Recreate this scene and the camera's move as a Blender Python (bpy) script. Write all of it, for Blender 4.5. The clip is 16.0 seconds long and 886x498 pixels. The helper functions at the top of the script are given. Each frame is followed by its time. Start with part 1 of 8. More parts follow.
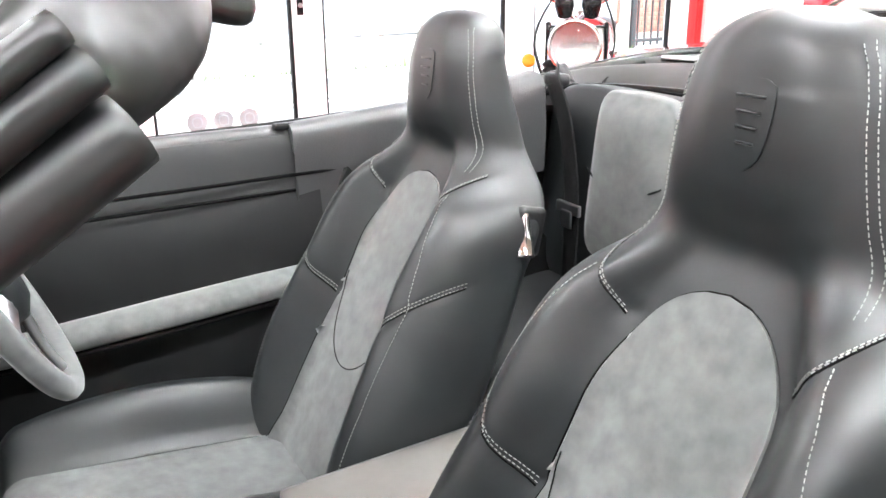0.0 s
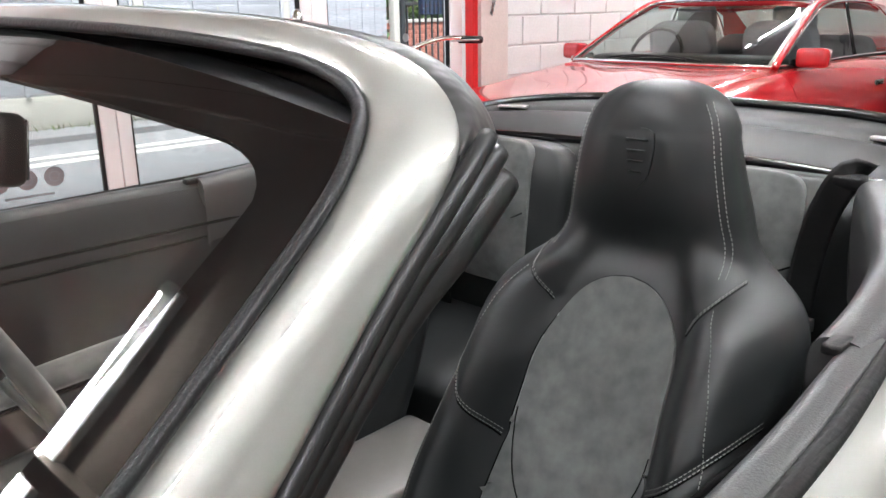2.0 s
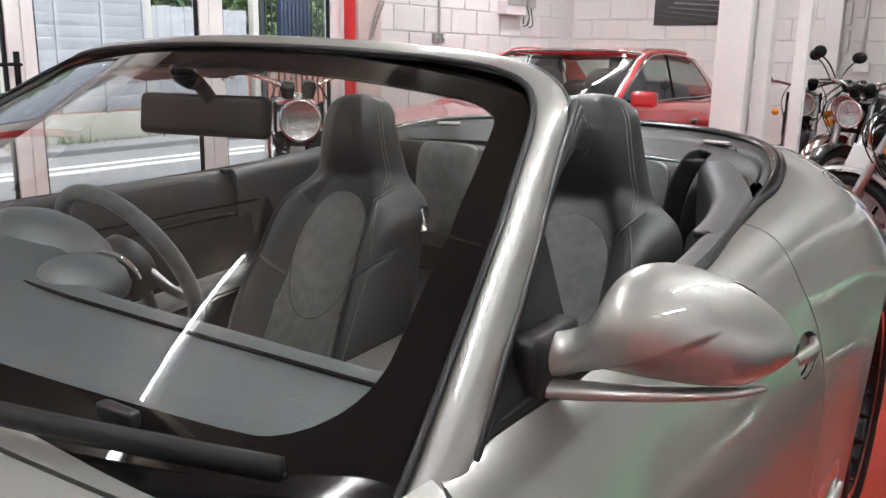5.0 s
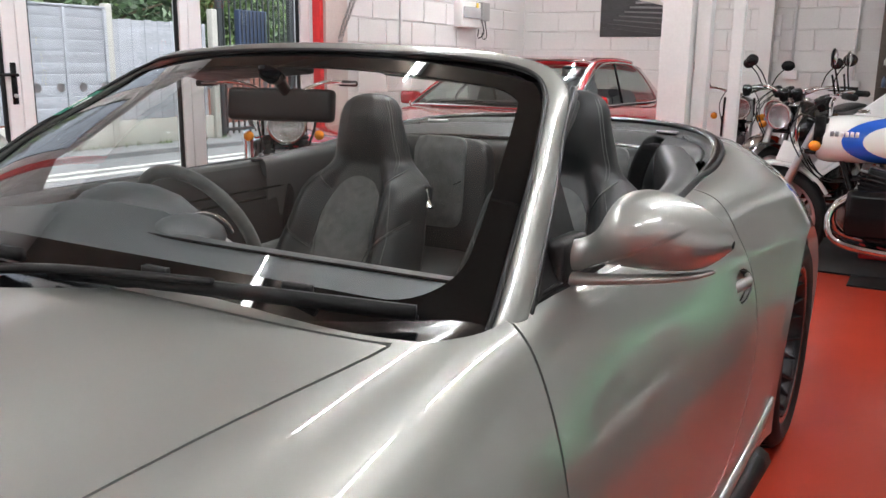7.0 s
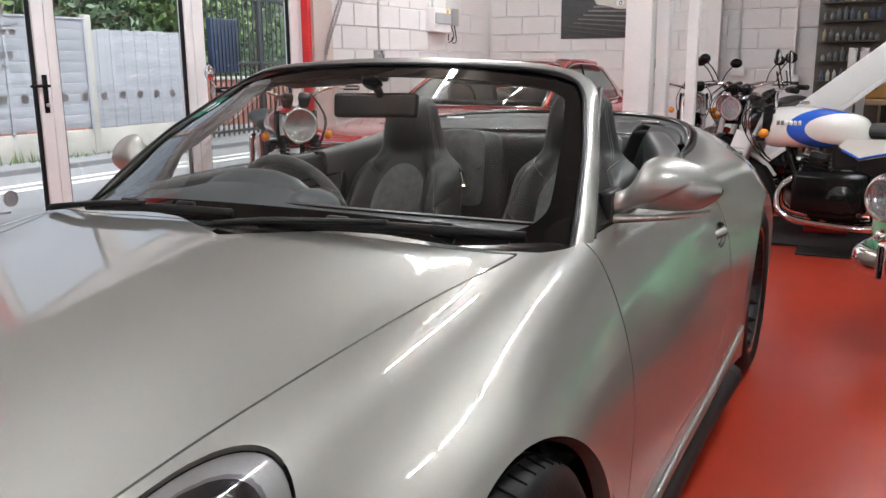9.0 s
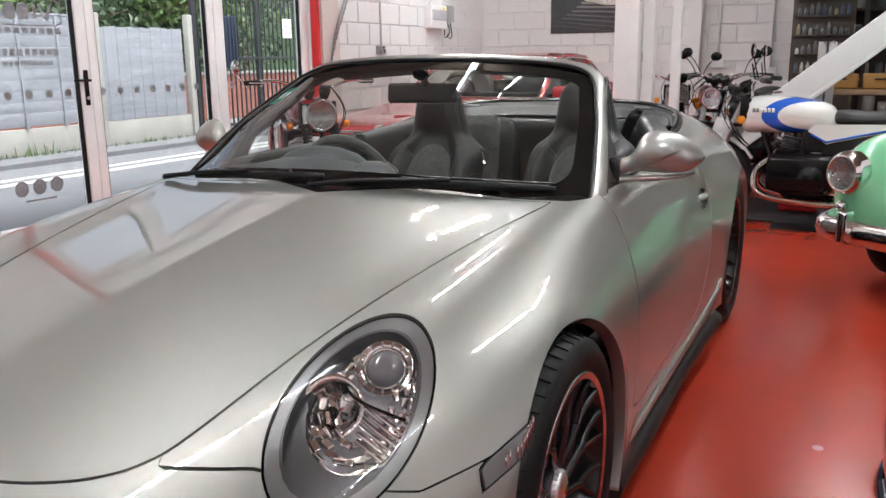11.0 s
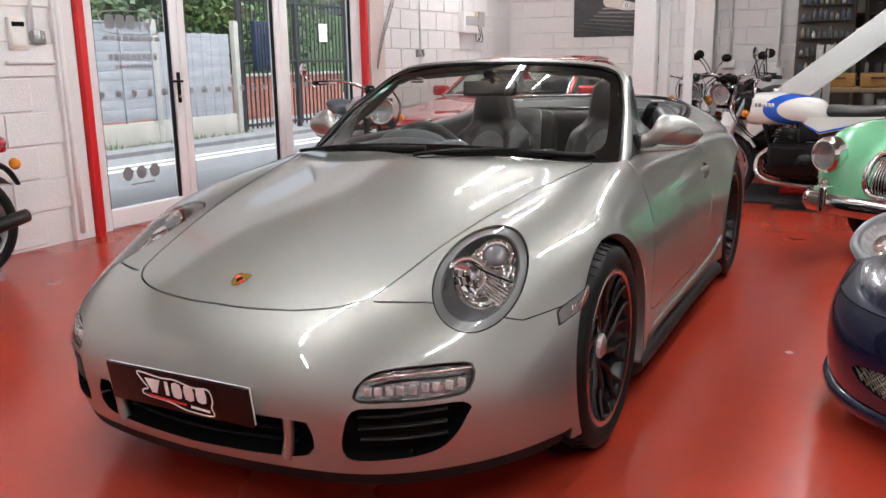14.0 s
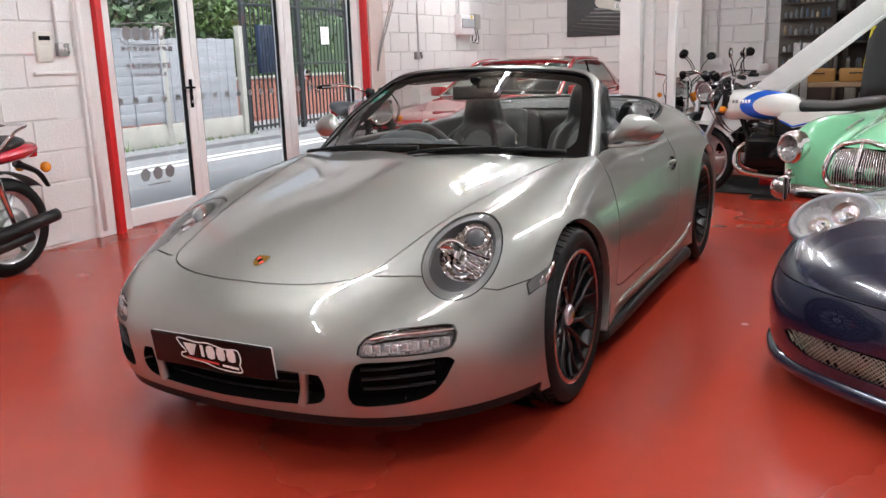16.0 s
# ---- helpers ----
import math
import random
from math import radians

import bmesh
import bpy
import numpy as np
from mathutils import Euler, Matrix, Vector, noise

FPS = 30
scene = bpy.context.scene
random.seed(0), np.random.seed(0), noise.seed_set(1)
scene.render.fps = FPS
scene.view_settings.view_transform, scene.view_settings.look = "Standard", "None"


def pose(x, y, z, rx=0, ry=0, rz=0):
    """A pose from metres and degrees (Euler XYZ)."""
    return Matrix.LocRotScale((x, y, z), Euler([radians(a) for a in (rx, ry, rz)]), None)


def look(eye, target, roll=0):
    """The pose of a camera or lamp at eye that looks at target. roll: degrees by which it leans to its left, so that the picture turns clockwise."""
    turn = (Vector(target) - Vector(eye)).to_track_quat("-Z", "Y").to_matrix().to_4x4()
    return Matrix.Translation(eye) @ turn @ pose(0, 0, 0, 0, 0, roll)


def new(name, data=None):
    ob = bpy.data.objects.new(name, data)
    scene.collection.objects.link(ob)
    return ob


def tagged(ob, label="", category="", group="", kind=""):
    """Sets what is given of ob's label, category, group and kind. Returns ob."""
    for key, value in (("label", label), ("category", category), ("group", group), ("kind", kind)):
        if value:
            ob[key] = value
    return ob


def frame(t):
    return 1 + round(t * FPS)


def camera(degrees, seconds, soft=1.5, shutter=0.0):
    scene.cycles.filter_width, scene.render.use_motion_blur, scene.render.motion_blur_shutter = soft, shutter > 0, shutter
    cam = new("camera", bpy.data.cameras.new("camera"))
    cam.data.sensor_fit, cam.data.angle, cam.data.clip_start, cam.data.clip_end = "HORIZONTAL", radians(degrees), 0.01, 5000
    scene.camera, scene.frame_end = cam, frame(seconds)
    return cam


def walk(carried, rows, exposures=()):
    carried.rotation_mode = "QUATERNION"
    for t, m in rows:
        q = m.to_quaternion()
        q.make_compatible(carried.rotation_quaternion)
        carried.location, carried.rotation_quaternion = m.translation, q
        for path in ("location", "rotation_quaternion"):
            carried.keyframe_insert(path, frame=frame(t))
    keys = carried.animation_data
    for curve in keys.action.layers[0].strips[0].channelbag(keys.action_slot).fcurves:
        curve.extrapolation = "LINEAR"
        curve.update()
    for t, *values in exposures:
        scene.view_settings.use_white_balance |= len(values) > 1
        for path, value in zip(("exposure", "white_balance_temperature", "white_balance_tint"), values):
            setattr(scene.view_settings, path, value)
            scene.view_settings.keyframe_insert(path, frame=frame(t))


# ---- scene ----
cam = camera(55.6, 16.0)
EXPOSURES = [(0, 3.0), (0.6, 2.75), (1.0, 2.15), (1.5, 1.6), (2.0, 1.45), (3.0, 1.3), (4.2, 1.15), (6.5, 0.97), (9.0, 0.88), (16, 0.87)]
PATH = [
    (0, (0.832, 1.167, 1.144), (-0.828, 2.083, 0.506), -0.6),
    (0.5, (0.884, 1.095, 1.172), (-0.711, 2.139, 0.57), -0.4),
    (1, (0.898, 1.012, 1.19), (-0.616, 2.182, 0.609), -0.6),
    (1.5, (0.895, 0.908, 1.2), (-0.541, 2.179, 0.634), -0.9),
    (2, (0.91, 0.828, 1.202), (-0.455, 2.18, 0.648), -1.0),
    (2.5, (0.964, 0.729, 1.205), (-0.33, 2.156, 0.667), -1.2),
    (3, (1.006, 0.616, 1.21), (-0.227, 2.103, 0.689), -1.2),
    (3.5, (1.023, 0.505, 1.213), (-0.16, 2.036, 0.708), -0.9),
    (4, (1.024, 0.363, 1.209), (-0.115, 1.932, 0.72), -0.5),
    (4.2, (1.03, 0.319, 1.203), (-0.097, 1.9, 0.721), -0.2),
    (6.3, (1.161, -0.191, 1.18), (0.134, 1.468, 0.743), 1.5),
    (6.5, (1.163, -0.228, 1.173), (0.145, 1.439, 0.737), 1.3),
    (7, (1.184, -0.315, 1.171), (0.2, 1.372, 0.741), 0.7),
    (7.5, (1.213, -0.451, 1.175), (0.26, 1.254, 0.749), 0.1),
    (8, (1.228, -0.601, 1.177), (0.302, 1.12, 0.753), -0.3),
    (8.5, (1.215, -0.79, 1.176), (0.31, 0.942, 0.752), -0.4),
    (9, (1.228, -0.971, 1.191), (0.339, 0.768, 0.764), -0.4),
    (11.3, (1.353, -1.624, 1.197), (0.499, 0.129, 0.754), -0.7),
    (11.5, (1.38, -1.687, 1.203), (0.518, 0.063, 0.759), -0.7),
    (12, (1.425, -1.845, 1.202), (0.549, -0.102, 0.76), -0.6),
    (12.5, (1.446, -1.979, 1.208), (0.559, -0.242, 0.768), -0.6),
    (13, (1.45, -2.17, 1.209), (0.559, -0.433, 0.771), -0.7),
    (13.5, (1.475, -2.298, 1.205), (0.587, -0.56, 0.77), -0.7),
    (14, (1.539, -2.463, 1.207), (0.649, -0.726, 0.77), -0.9),
    (14.5, (1.583, -2.576, 1.216), (0.686, -0.843, 0.777), -1.1),
    (15, (1.612, -2.678, 1.218), (0.708, -0.95, 0.777), -1.5),
    (15.5, (1.696, -2.774, 1.244), (0.79, -1.047, 0.801), -1.7),
    (16, (1.788, -2.831, 1.256), (0.889, -1.1, 0.814), -1.8),
]
walk(cam, [(t, look(eye, target, roll)) for t, eye, target, roll in PATH], EXPOSURES)

# ---- light ----
world = bpy.data.worlds.new("sky")
scene.world = world
world.use_nodes = True
_bg = world.node_tree.nodes["Background"]
_sky = world.node_tree.nodes.new("ShaderNodeTexSky")
_sky.sky_type, _sky.sun_disc = "NISHITA", False
_sky.sun_elevation, _sky.sun_rotation = radians(65), radians(112)
_sky.air_density, _sky.dust_density, _sky.ozone_density = 0.55, 10.0, 0.2
_pale = world.node_tree.nodes.new("ShaderNodeHueSaturation")
_pale.inputs["Saturation"].default_value = 0.35
world.node_tree.links.new(_sky.outputs[0], _pale.inputs["Color"])
world.node_tree.links.new(_pale.outputs[0], _bg.inputs[0])
_bg.inputs[1].default_value = 0.36
sun = new("sun", bpy.data.lights.new("sun", "SUN"))
sun.data.energy, sun.data.angle, sun.data.color = 0.7, radians(20), (1.0, 0.96, 0.9)
sun.matrix_world = look((-3, 3, 12), (-8, 5, 0))


# ---- helpers of this place ----
def material(name, color, rough=0.5, metal=0.0, vary=0.12, scale=6.0, fine=60.0, bump=0.05, coat=0.0, rough_vary=0.1, spec=0.5, sheen=0.0, emit=0.0, stretch=(1, 1, 1)):
    """A surface with two scales of variation in colour and gloss, and fine relief."""
    m = bpy.data.materials.new(name)
    m.use_nodes = True
    n, l = m.node_tree.nodes, m.node_tree.links
    b = n["Principled BSDF"]
    b.inputs["Metallic"].default_value = metal
    b.inputs["Specular IOR Level"].default_value = spec
    b.inputs["Coat Weight"].default_value = coat
    b.inputs["Coat Roughness"].default_value = 0.03
    b.inputs["Sheen Weight"].default_value = sheen
    if emit:
        b.inputs["Emission Color"].default_value = (*color, 1)
        b.inputs["Emission Strength"].default_value = emit
    co, mp = n.new("ShaderNodeTexCoord"), n.new("ShaderNodeMapping")
    mp.inputs["Scale"].default_value = stretch
    l.new(co.outputs["Object"], mp.inputs[0])
    big, small = n.new("ShaderNodeTexNoise"), n.new("ShaderNodeTexNoise")
    big.inputs["Scale"].default_value, big.inputs["Detail"].default_value = scale, 4
    small.inputs["Scale"].default_value, small.inputs["Detail"].default_value = fine, 3
    l.new(mp.outputs[0], big.inputs[0]), l.new(mp.outputs[0], small.inputs[0])
    add = n.new("ShaderNodeMath")
    add.operation = "ADD"
    l.new(big.outputs[0], add.inputs[0]), l.new(small.outputs[0], add.inputs[1])
    ramp = n.new("ShaderNodeMapRange")
    ramp.inputs[1].default_value, ramp.inputs[2].default_value = 0.6, 1.4
    ramp.inputs[3].default_value, ramp.inputs[4].default_value = 1 - vary, 1 + vary
    l.new(add.outputs[0], ramp.inputs[0])
    mix = n.new("ShaderNodeVectorMath")
    mix.operation = "SCALE"
    mix.inputs[0].default_value = color
    l.new(ramp.outputs[0], mix.inputs["Scale"])
    l.new(mix.outputs[0], b.inputs["Base Color"])
    rr = n.new("ShaderNodeMapRange")
    rr.inputs[1].default_value, rr.inputs[2].default_value = 0.15, 0.85
    rr.inputs[3].default_value, rr.inputs[4].default_value = max(rough * (1 - rough_vary), 0), min(rough * (1 + rough_vary), 1)
    l.new(big.outputs[0], rr.inputs[0]), l.new(rr.outputs[0], b.inputs["Roughness"])
    if bump:
        bp = n.new("ShaderNodeBump")
        bp.inputs["Strength"].default_value, bp.inputs["Distance"].default_value = bump, 0.01
        l.new(small.outputs[0], bp.inputs["Height"]), l.new(bp.outputs[0], b.inputs["Normal"])
    return m


def glass(name, color=(1, 1, 1), rough=0.0, body=0.0, tint=(0.02, 0.02, 0.02), gloss=0.045):
    """Thin clear glass: straight-through light with a mirror gloss that grows at grazing angles; body mixes in a film of colour."""
    m = bpy.data.materials.new(name)
    m.use_nodes = True
    n, l = m.node_tree.nodes, m.node_tree.links
    n.remove(n["Principled BSDF"])
    tr, gl, mx = n.new("ShaderNodeBsdfTransparent"), n.new("ShaderNodeBsdfGlossy"), n.new("ShaderNodeMixShader")
    lw, pw, fr = n.new("ShaderNodeLayerWeight"), n.new("ShaderNodeMath"), n.new("ShaderNodeMath")
    lw.inputs[0].default_value = 0.5
    pw.operation, pw.inputs[1].default_value = "POWER", 5.0
    fr.operation, fr.inputs[1].default_value, fr.inputs[2].default_value = "MULTIPLY_ADD", 0.9, gloss
    l.new(lw.outputs["Facing"], pw.inputs[0]), l.new(pw.outputs[0], fr.inputs[0])
    tr.inputs[0].default_value = (*color, 1)
    gl.inputs["Roughness"].default_value = rough
    last = tr
    if body:
        df, m2 = n.new("ShaderNodeBsdfDiffuse"), n.new("ShaderNodeMixShader")
        df.inputs[0].default_value = (*tint, 1)
        m2.inputs[0].default_value = body
        l.new(tr.outputs[0], m2.inputs[1]), l.new(df.outputs[0], m2.inputs[2])
        last = m2
    l.new(fr.outputs[0], mx.inputs[0]), l.new(last.outputs[0], mx.inputs[1]), l.new(gl.outputs[0], mx.inputs[2])
    l.new(mx.outputs[0], n["Material Output"].inputs[0])
    return m


def thing(name, label, category, group="", at=None):
    ob = new(name)
    ob.empty_display_size = 0.1
    if at is not None:
        ob.matrix_world = at
    return tagged(ob, label, category, group)


def mesh_of(name, verts, faces, smooth=True):
    me = bpy.data.meshes.new(name)
    me.from_pydata([tuple(map(float, v)) for v in verts], [], [tuple(int(i) for i in f) for f in faces])
    me.update()
    if smooth:
        me.polygons.foreach_set("use_smooth", [True] * len(me.polygons))
    return me


def part(name, shape, mat, parent=None, label="", smooth=True, m=None, sharp=None):
    """One mesh object from a bmesh or from (verts, faces), under a thing or a part."""
    if isinstance(shape, bmesh.types.BMesh):
        me = bpy.data.meshes.new(name)
        bmesh.ops.recalc_face_normals(shape, faces=shape.faces)
        shape.to_mesh(me)
        shape.free()
        me.polygons.foreach_set("use_smooth", [smooth] * len(me.polygons))
    elif isinstance(shape, bpy.types.Mesh):
        me = shape
    else:
        me = mesh_of(name, shape[0], shape[1], smooth)
    if sharp:
        me.set_sharp_from_angle(angle=radians(sharp))
    if mat and not me.materials:
        me.materials.append(mat)
    ob = new(name, me)
    if parent is not None:
        ob.parent = parent
    if m is not None:
        ob.matrix_local = m
    if label:
        ob["label"] = label
    return ob


def box(sx, sy, sz, at=(0, 0, 0), bevel=0.004, m=None, segments=2, bm=None):
    """A bevelled box about the point at; several calls may fill one bmesh."""
    own = bmesh.new()
    bmesh.ops.create_cube(own, size=1, matrix=Matrix.Diagonal((sx, sy, sz, 1)))
    if bevel:
        bmesh.ops.bevel(own, geom=own.edges[:], offset=min(bevel, sx * .45, sy * .45, sz * .45), segments=segments, affect="EDGES", profile=0.6)
    bmesh.ops.transform(own, matrix=Matrix.Translation(at) @ (m or Matrix()), verts=own.verts)
    return join(bm, own)


def join(bm, own):
    if bm is None:
        return own
    base = len(bm.verts)
    vs = [bm.verts.new(v.co) for v in own.verts]
    own.verts.index_update()
    for f in own.faces:
        try:
            bm.faces.new([vs[v.index] for v in f.verts])
        except ValueError:
            pass
    own.free()
    return bm


def turned(profile, axis="z", at=(0, 0, 0), n=28, bm=None, m=None, closed=False):
    """A lathe shape: (radius, height) pairs turned about an axis."""
    own = bmesh.new()
    rings = []
    for r, h in profile:
        if r < 1e-5:
            rings.append([own.verts.new((0, 0, h))])
        else:
            rings.append([own.verts.new((r * math.cos(a), r * math.sin(a), h)) for a in np.linspace(0, 2 * math.pi, n, endpoint=False)])
    pairs = list(zip(rings, rings[1:])) + ([(rings[-1], rings[0])] if closed else [])
    for a, b in pairs:
        for i in range(n):
            j = (i + 1) % n
            if len(a) == 1 and len(b) > 1:
                own.faces.new((a[0], b[j], b[i]))
            elif len(b) == 1 and len(a) > 1:
                own.faces.new((a[i], a[j], b[0]))
            elif len(a) > 1:
                own.faces.new((a[i], a[j], b[j], b[i]))
    r = {"z": Matrix(), "x": pose(0, 0, 0, 0, 90, 0), "y": pose(0, 0, 0, -90, 0, 0)}[axis]
    bmesh.ops.transform(own, matrix=Matrix.Translation(at) @ (m or Matrix()) @ r, verts=own.verts)
    bmesh.ops.recalc_face_normals(own, faces=own.faces)
    return join(bm, own)


def smooth_path(points, n=8, closed=False):
    """Catmull-Rom through the points."""
    p = [Vector(q) for q in points]
    out, count = [], len(p)
    for i in range(count if closed else count - 1):
        if closed:
            a, b, c, d = p[i - 1], p[i], p[(i + 1) % count], p[(i + 2) % count]
        else:
            a, b, c, d = p[max(i - 1, 0)], p[i], p[i + 1], p[min(i + 2, count - 1)]
        for k in range(n):
            t = k / n
            out.append(0.5 * ((2 * b) + (c - a) * t + (2 * a - 5 * b + 4 * c - d) * t * t + (3 * b - a - 3 * c + d) * t ** 3))
    if not closed:
        out.append(p[-1])
    return out


def tube(points, r=0.01, n=8, bm=None, closed=False, smooth=6, flat=1.0, up=(0, 0, 1), cap=True):
    """A round or flat bar along a smooth path; r may be a list of radii along it."""
    pts = smooth_path(points, smooth, closed) if smooth else [Vector(q) for q in points]
    own = bmesh.new()
    rings, count = [], len(pts)
    side = None
    for i, q in enumerate(pts):
        t = (pts[(i + 1) % count] - pts[i - 1]) if closed else (pts[min(i + 1, count - 1)] - pts[max(i - 1, 0)])
        t.normalize()
        u = Vector(up)
        s = t.cross(u)
        if s.length < 0.05:
            s = side if side is not None else t.cross(Vector((1, 0.3, 0)))
        s = s.normalized()
        if side is not None and s.dot(side) < -0.2 and not closed:
            s = -s
        side = s
        w = s.cross(t).normalized()
        rad = r if not isinstance(r, (list, tuple)) else float(np.interp(i / max(count - 1, 1), np.linspace(0, 1, len(r)), r))
        rings.append([own.verts.new(q + s * (rad * math.cos(a)) + w * (rad * flat * math.sin(a))) for a in np.linspace(0, 2 * math.pi, n, endpoint=False)])
    for a, b in list(zip(rings, rings[1:])) + ([(rings[-1], rings[0])] if closed else []):
        for i in range(n):
            own.faces.new((a[i], a[(i + 1) % n], b[(i + 1) % n], b[i]))
    if cap and not closed:
        own.faces.new(rings[0][::-1]), own.faces.new(rings[-1])
    bmesh.ops.recalc_face_normals(own, faces=own.faces)
    return join(bm, own)


def ball(r, at=(0, 0, 0), scale=(1, 1, 1), bm=None, n=16, m=None):
    own = bmesh.new()
    bmesh.ops.create_uvsphere(own, u_segments=n, v_segments=max(n // 2, 6), radius=r)
    bmesh.ops.transform(own, matrix=Matrix.Translation(at) @ (m or Matrix()) @ Matrix.Diagonal((*scale, 1)), verts=own.verts)
    return join(bm, own)


# cutting of smooth sheets along curves
def cut(sheet, f):
    """The part of a sheet (verts, faces) where f(verts) > 0, cut clean along f = 0."""
    V, F = sheet
    if not len(F):
        return sheet
    d = f(V)
    out, faces, seen = [tuple(v) for v in V], [], {}
    for face in F:
        s = [d[i] > 0 for i in face]
        if all(s):
            faces.append(face)
        elif any(s):
            poly = []
            for k, i in enumerate(face):
                j = face[(k + 1) % len(face)]
                if d[i] > 0:
                    poly.append(i)
                if (d[i] > 0) != (d[j] > 0):
                    key = (min(i, j), max(i, j))
                    if key not in seen:
                        a = d[i] / (d[i] - d[j])
                        seen[key] = len(out)
                        out.append(tuple(V[i] + a * (V[j] - V[i])))
                    poly.append(seen[key])
            if len(poly) > 2:
                faces.append(poly)
    used = sorted({i for f_ in faces for i in f_})
    back = {i: k for k, i in enumerate(used)}
    return np.array([out[i] for i in used]).reshape(-1, 3), [[back[i] for i in f_] for f_ in faces]


def normals(sheet):
    V, F = sheet
    N = np.zeros_like(V)
    for f in F:
        a = np.cross(V[f[1]] - V[f[0]], V[f[2]] - V[f[0]])
        if len(f) > 3:
            a = a + np.cross(V[f[2]] - V[f[0]], V[f[3]] - V[f[0]])
        for i in f:
            N[i] += a
    return N / np.maximum(np.linalg.norm(N, axis=1, keepdims=True), 1e-12)


def pushed(sheet, d):
    return sheet[0] + normals(sheet) * d, sheet[1]


def mirrored(sheet):
    return sheet[0] * np.array((-1, 1, 1)), [f[::-1] for f in sheet[1]]


def both(*sheets):
    V, F, n = [], [], 0
    for v, f in sheets:
        V.append(v)
        F += [[i + n for i in g] for g in f]
        n += len(v)
    return np.concatenate(V), F


def rim_edges(sheet):
    count = {}
    for f in sheet[1]:
        for k, i in enumerate(f):
            e = (i, f[(k + 1) % len(f)])
            if (e[1], e[0]) in count:
                del count[(e[1], e[0])]
            else:
                count[e] = 1
    return list(count)


def flanged(sheet, depth, push=None):
    """Adds a turned-in edge all round a sheet, so that it has thickness."""
    V, F = sheet
    N = normals(sheet)
    edges = rim_edges(sheet)
    ids, extra, faces = {}, [], list(F)
    for a, b in edges:
        for i in (a, b):
            if i not in ids:
                ids[i] = len(V) + len(extra)
                extra += [V[i], V[i] - N[i] * depth if push is None else V[i] + np.array(push)]
        faces.append([ids[b], ids[a], ids[a] + 1, ids[b] + 1])
    return (np.concatenate([V, np.array(extra)]) if extra else V), faces


def outline(points, closed=True):
    """Signed distance in a plane to a polygon: above 0 inside."""
    P = np.array(points, float)
    Q = np.roll(P, -1, 0)

    def f(A):
        A = np.asarray(A)
        best = np.full(len(A), 1e9)
        inside = np.zeros(len(A), bool)
        for p, q in zip(P, Q):
            e = q - p
            w = A - p
            t = np.clip((w @ e) / max(e @ e, 1e-12), 0, 1)
            best = np.minimum(best, np.linalg.norm(w - t[:, None] * e, axis=1))
            c = (p[1] > A[:, 1]) != (q[1] > A[:, 1])
            with np.errstate(divide="ignore", invalid="ignore"):
                xs = (q[0] - p[0]) * (A[:, 1] - p[1]) / (q[1] - p[1] if abs(q[1] - p[1]) > 1e-12 else 1e-12) + p[0]
            inside ^= c & (A[:, 0] < xs)
        return np.where(inside, best, -best)
    return f


def rounded(points, n=8):
    return [(v.x, v.y) for v in smooth_path([(*p, 0) for p in points], n, closed=True)]


def spline(t, key, values):
    """Natural cubic spline of rows of values at the keys."""
    key, y = np.asarray(key, float), np.asarray(values, float)
    n, h = len(key), np.diff(key)
    A, r = np.eye(n), np.zeros(y.shape)
    for i in range(1, n - 1):
        A[i, i - 1], A[i, i], A[i, i + 1] = h[i - 1], 2 * (h[i - 1] + h[i]), h[i]
        r[i] = 6 * ((y[i + 1] - y[i]) / h[i] - (y[i] - y[i - 1]) / h[i - 1])
    M = np.linalg.solve(A, r.reshape(n, -1)).reshape(y.shape)
    i = np.clip(np.searchsorted(key, t, side="right") - 1, 0, n - 2)
    sh = (len(t),) + (1,) * (y.ndim - 1)
    a, b, hh = (key[i + 1] - t).reshape(sh), (t - key[i]).reshape(sh), h[i].reshape(sh)
    return (M[i] * a ** 3 + M[i + 1] * b ** 3) / (6 * hh) + (y[i] / hh - M[i] * hh / 6) * a + (y[i + 1] / hh - M[i + 1] * hh / 6) * b


def loft(rails, nu, nv, relax=0):
    """A sheet through rails, each of the same number of (x, y, z) stations."""
    R = np.array(rails, float)
    step = np.linalg.norm(np.diff(R, axis=1), axis=2).mean(0)
    ku = np.concatenate([[0], np.cumsum(np.maximum(step, 0.02))])
    step = np.linalg.norm(np.diff(R, axis=0), axis=2).mean(1)
    kv = np.concatenate([[0], np.cumsum(np.maximum(step, 0.02))])
    G = spline(np.linspace(0, kv[-1], nv), kv, R)
    G = spline(np.linspace(0, ku[-1], nu), ku, np.swapaxes(G, 0, 1))
    for _ in range(relax):
        H = G.copy()
        H[1:-1] += 0.25 * (G[2:] + G[:-2] - 2 * G[1:-1])
        K = H.copy()
        K[:, 1:-1] += 0.25 * (H[:, 2:] + H[:, :-2] - 2 * H[:, 1:-1])
        K[:, 0, 0] = G[:, 0, 0]
        G = K
    V = G.reshape(-1, 3)
    F = [[i * nv + j, i * nv + j + 1, (i + 1) * nv + j + 1, (i + 1) * nv + j] for i in range(nu - 1) for j in range(nv - 1)]
    return V, F


def faces_out(sheet, centre):
    """Turns a sheet's faces so that they look away from the centre."""
    V, F = sheet
    N = normals(sheet)
    if ((V - np.array(centre)) * N).sum() < 0:
        return V, [f[::-1] for f in F]
    return sheet


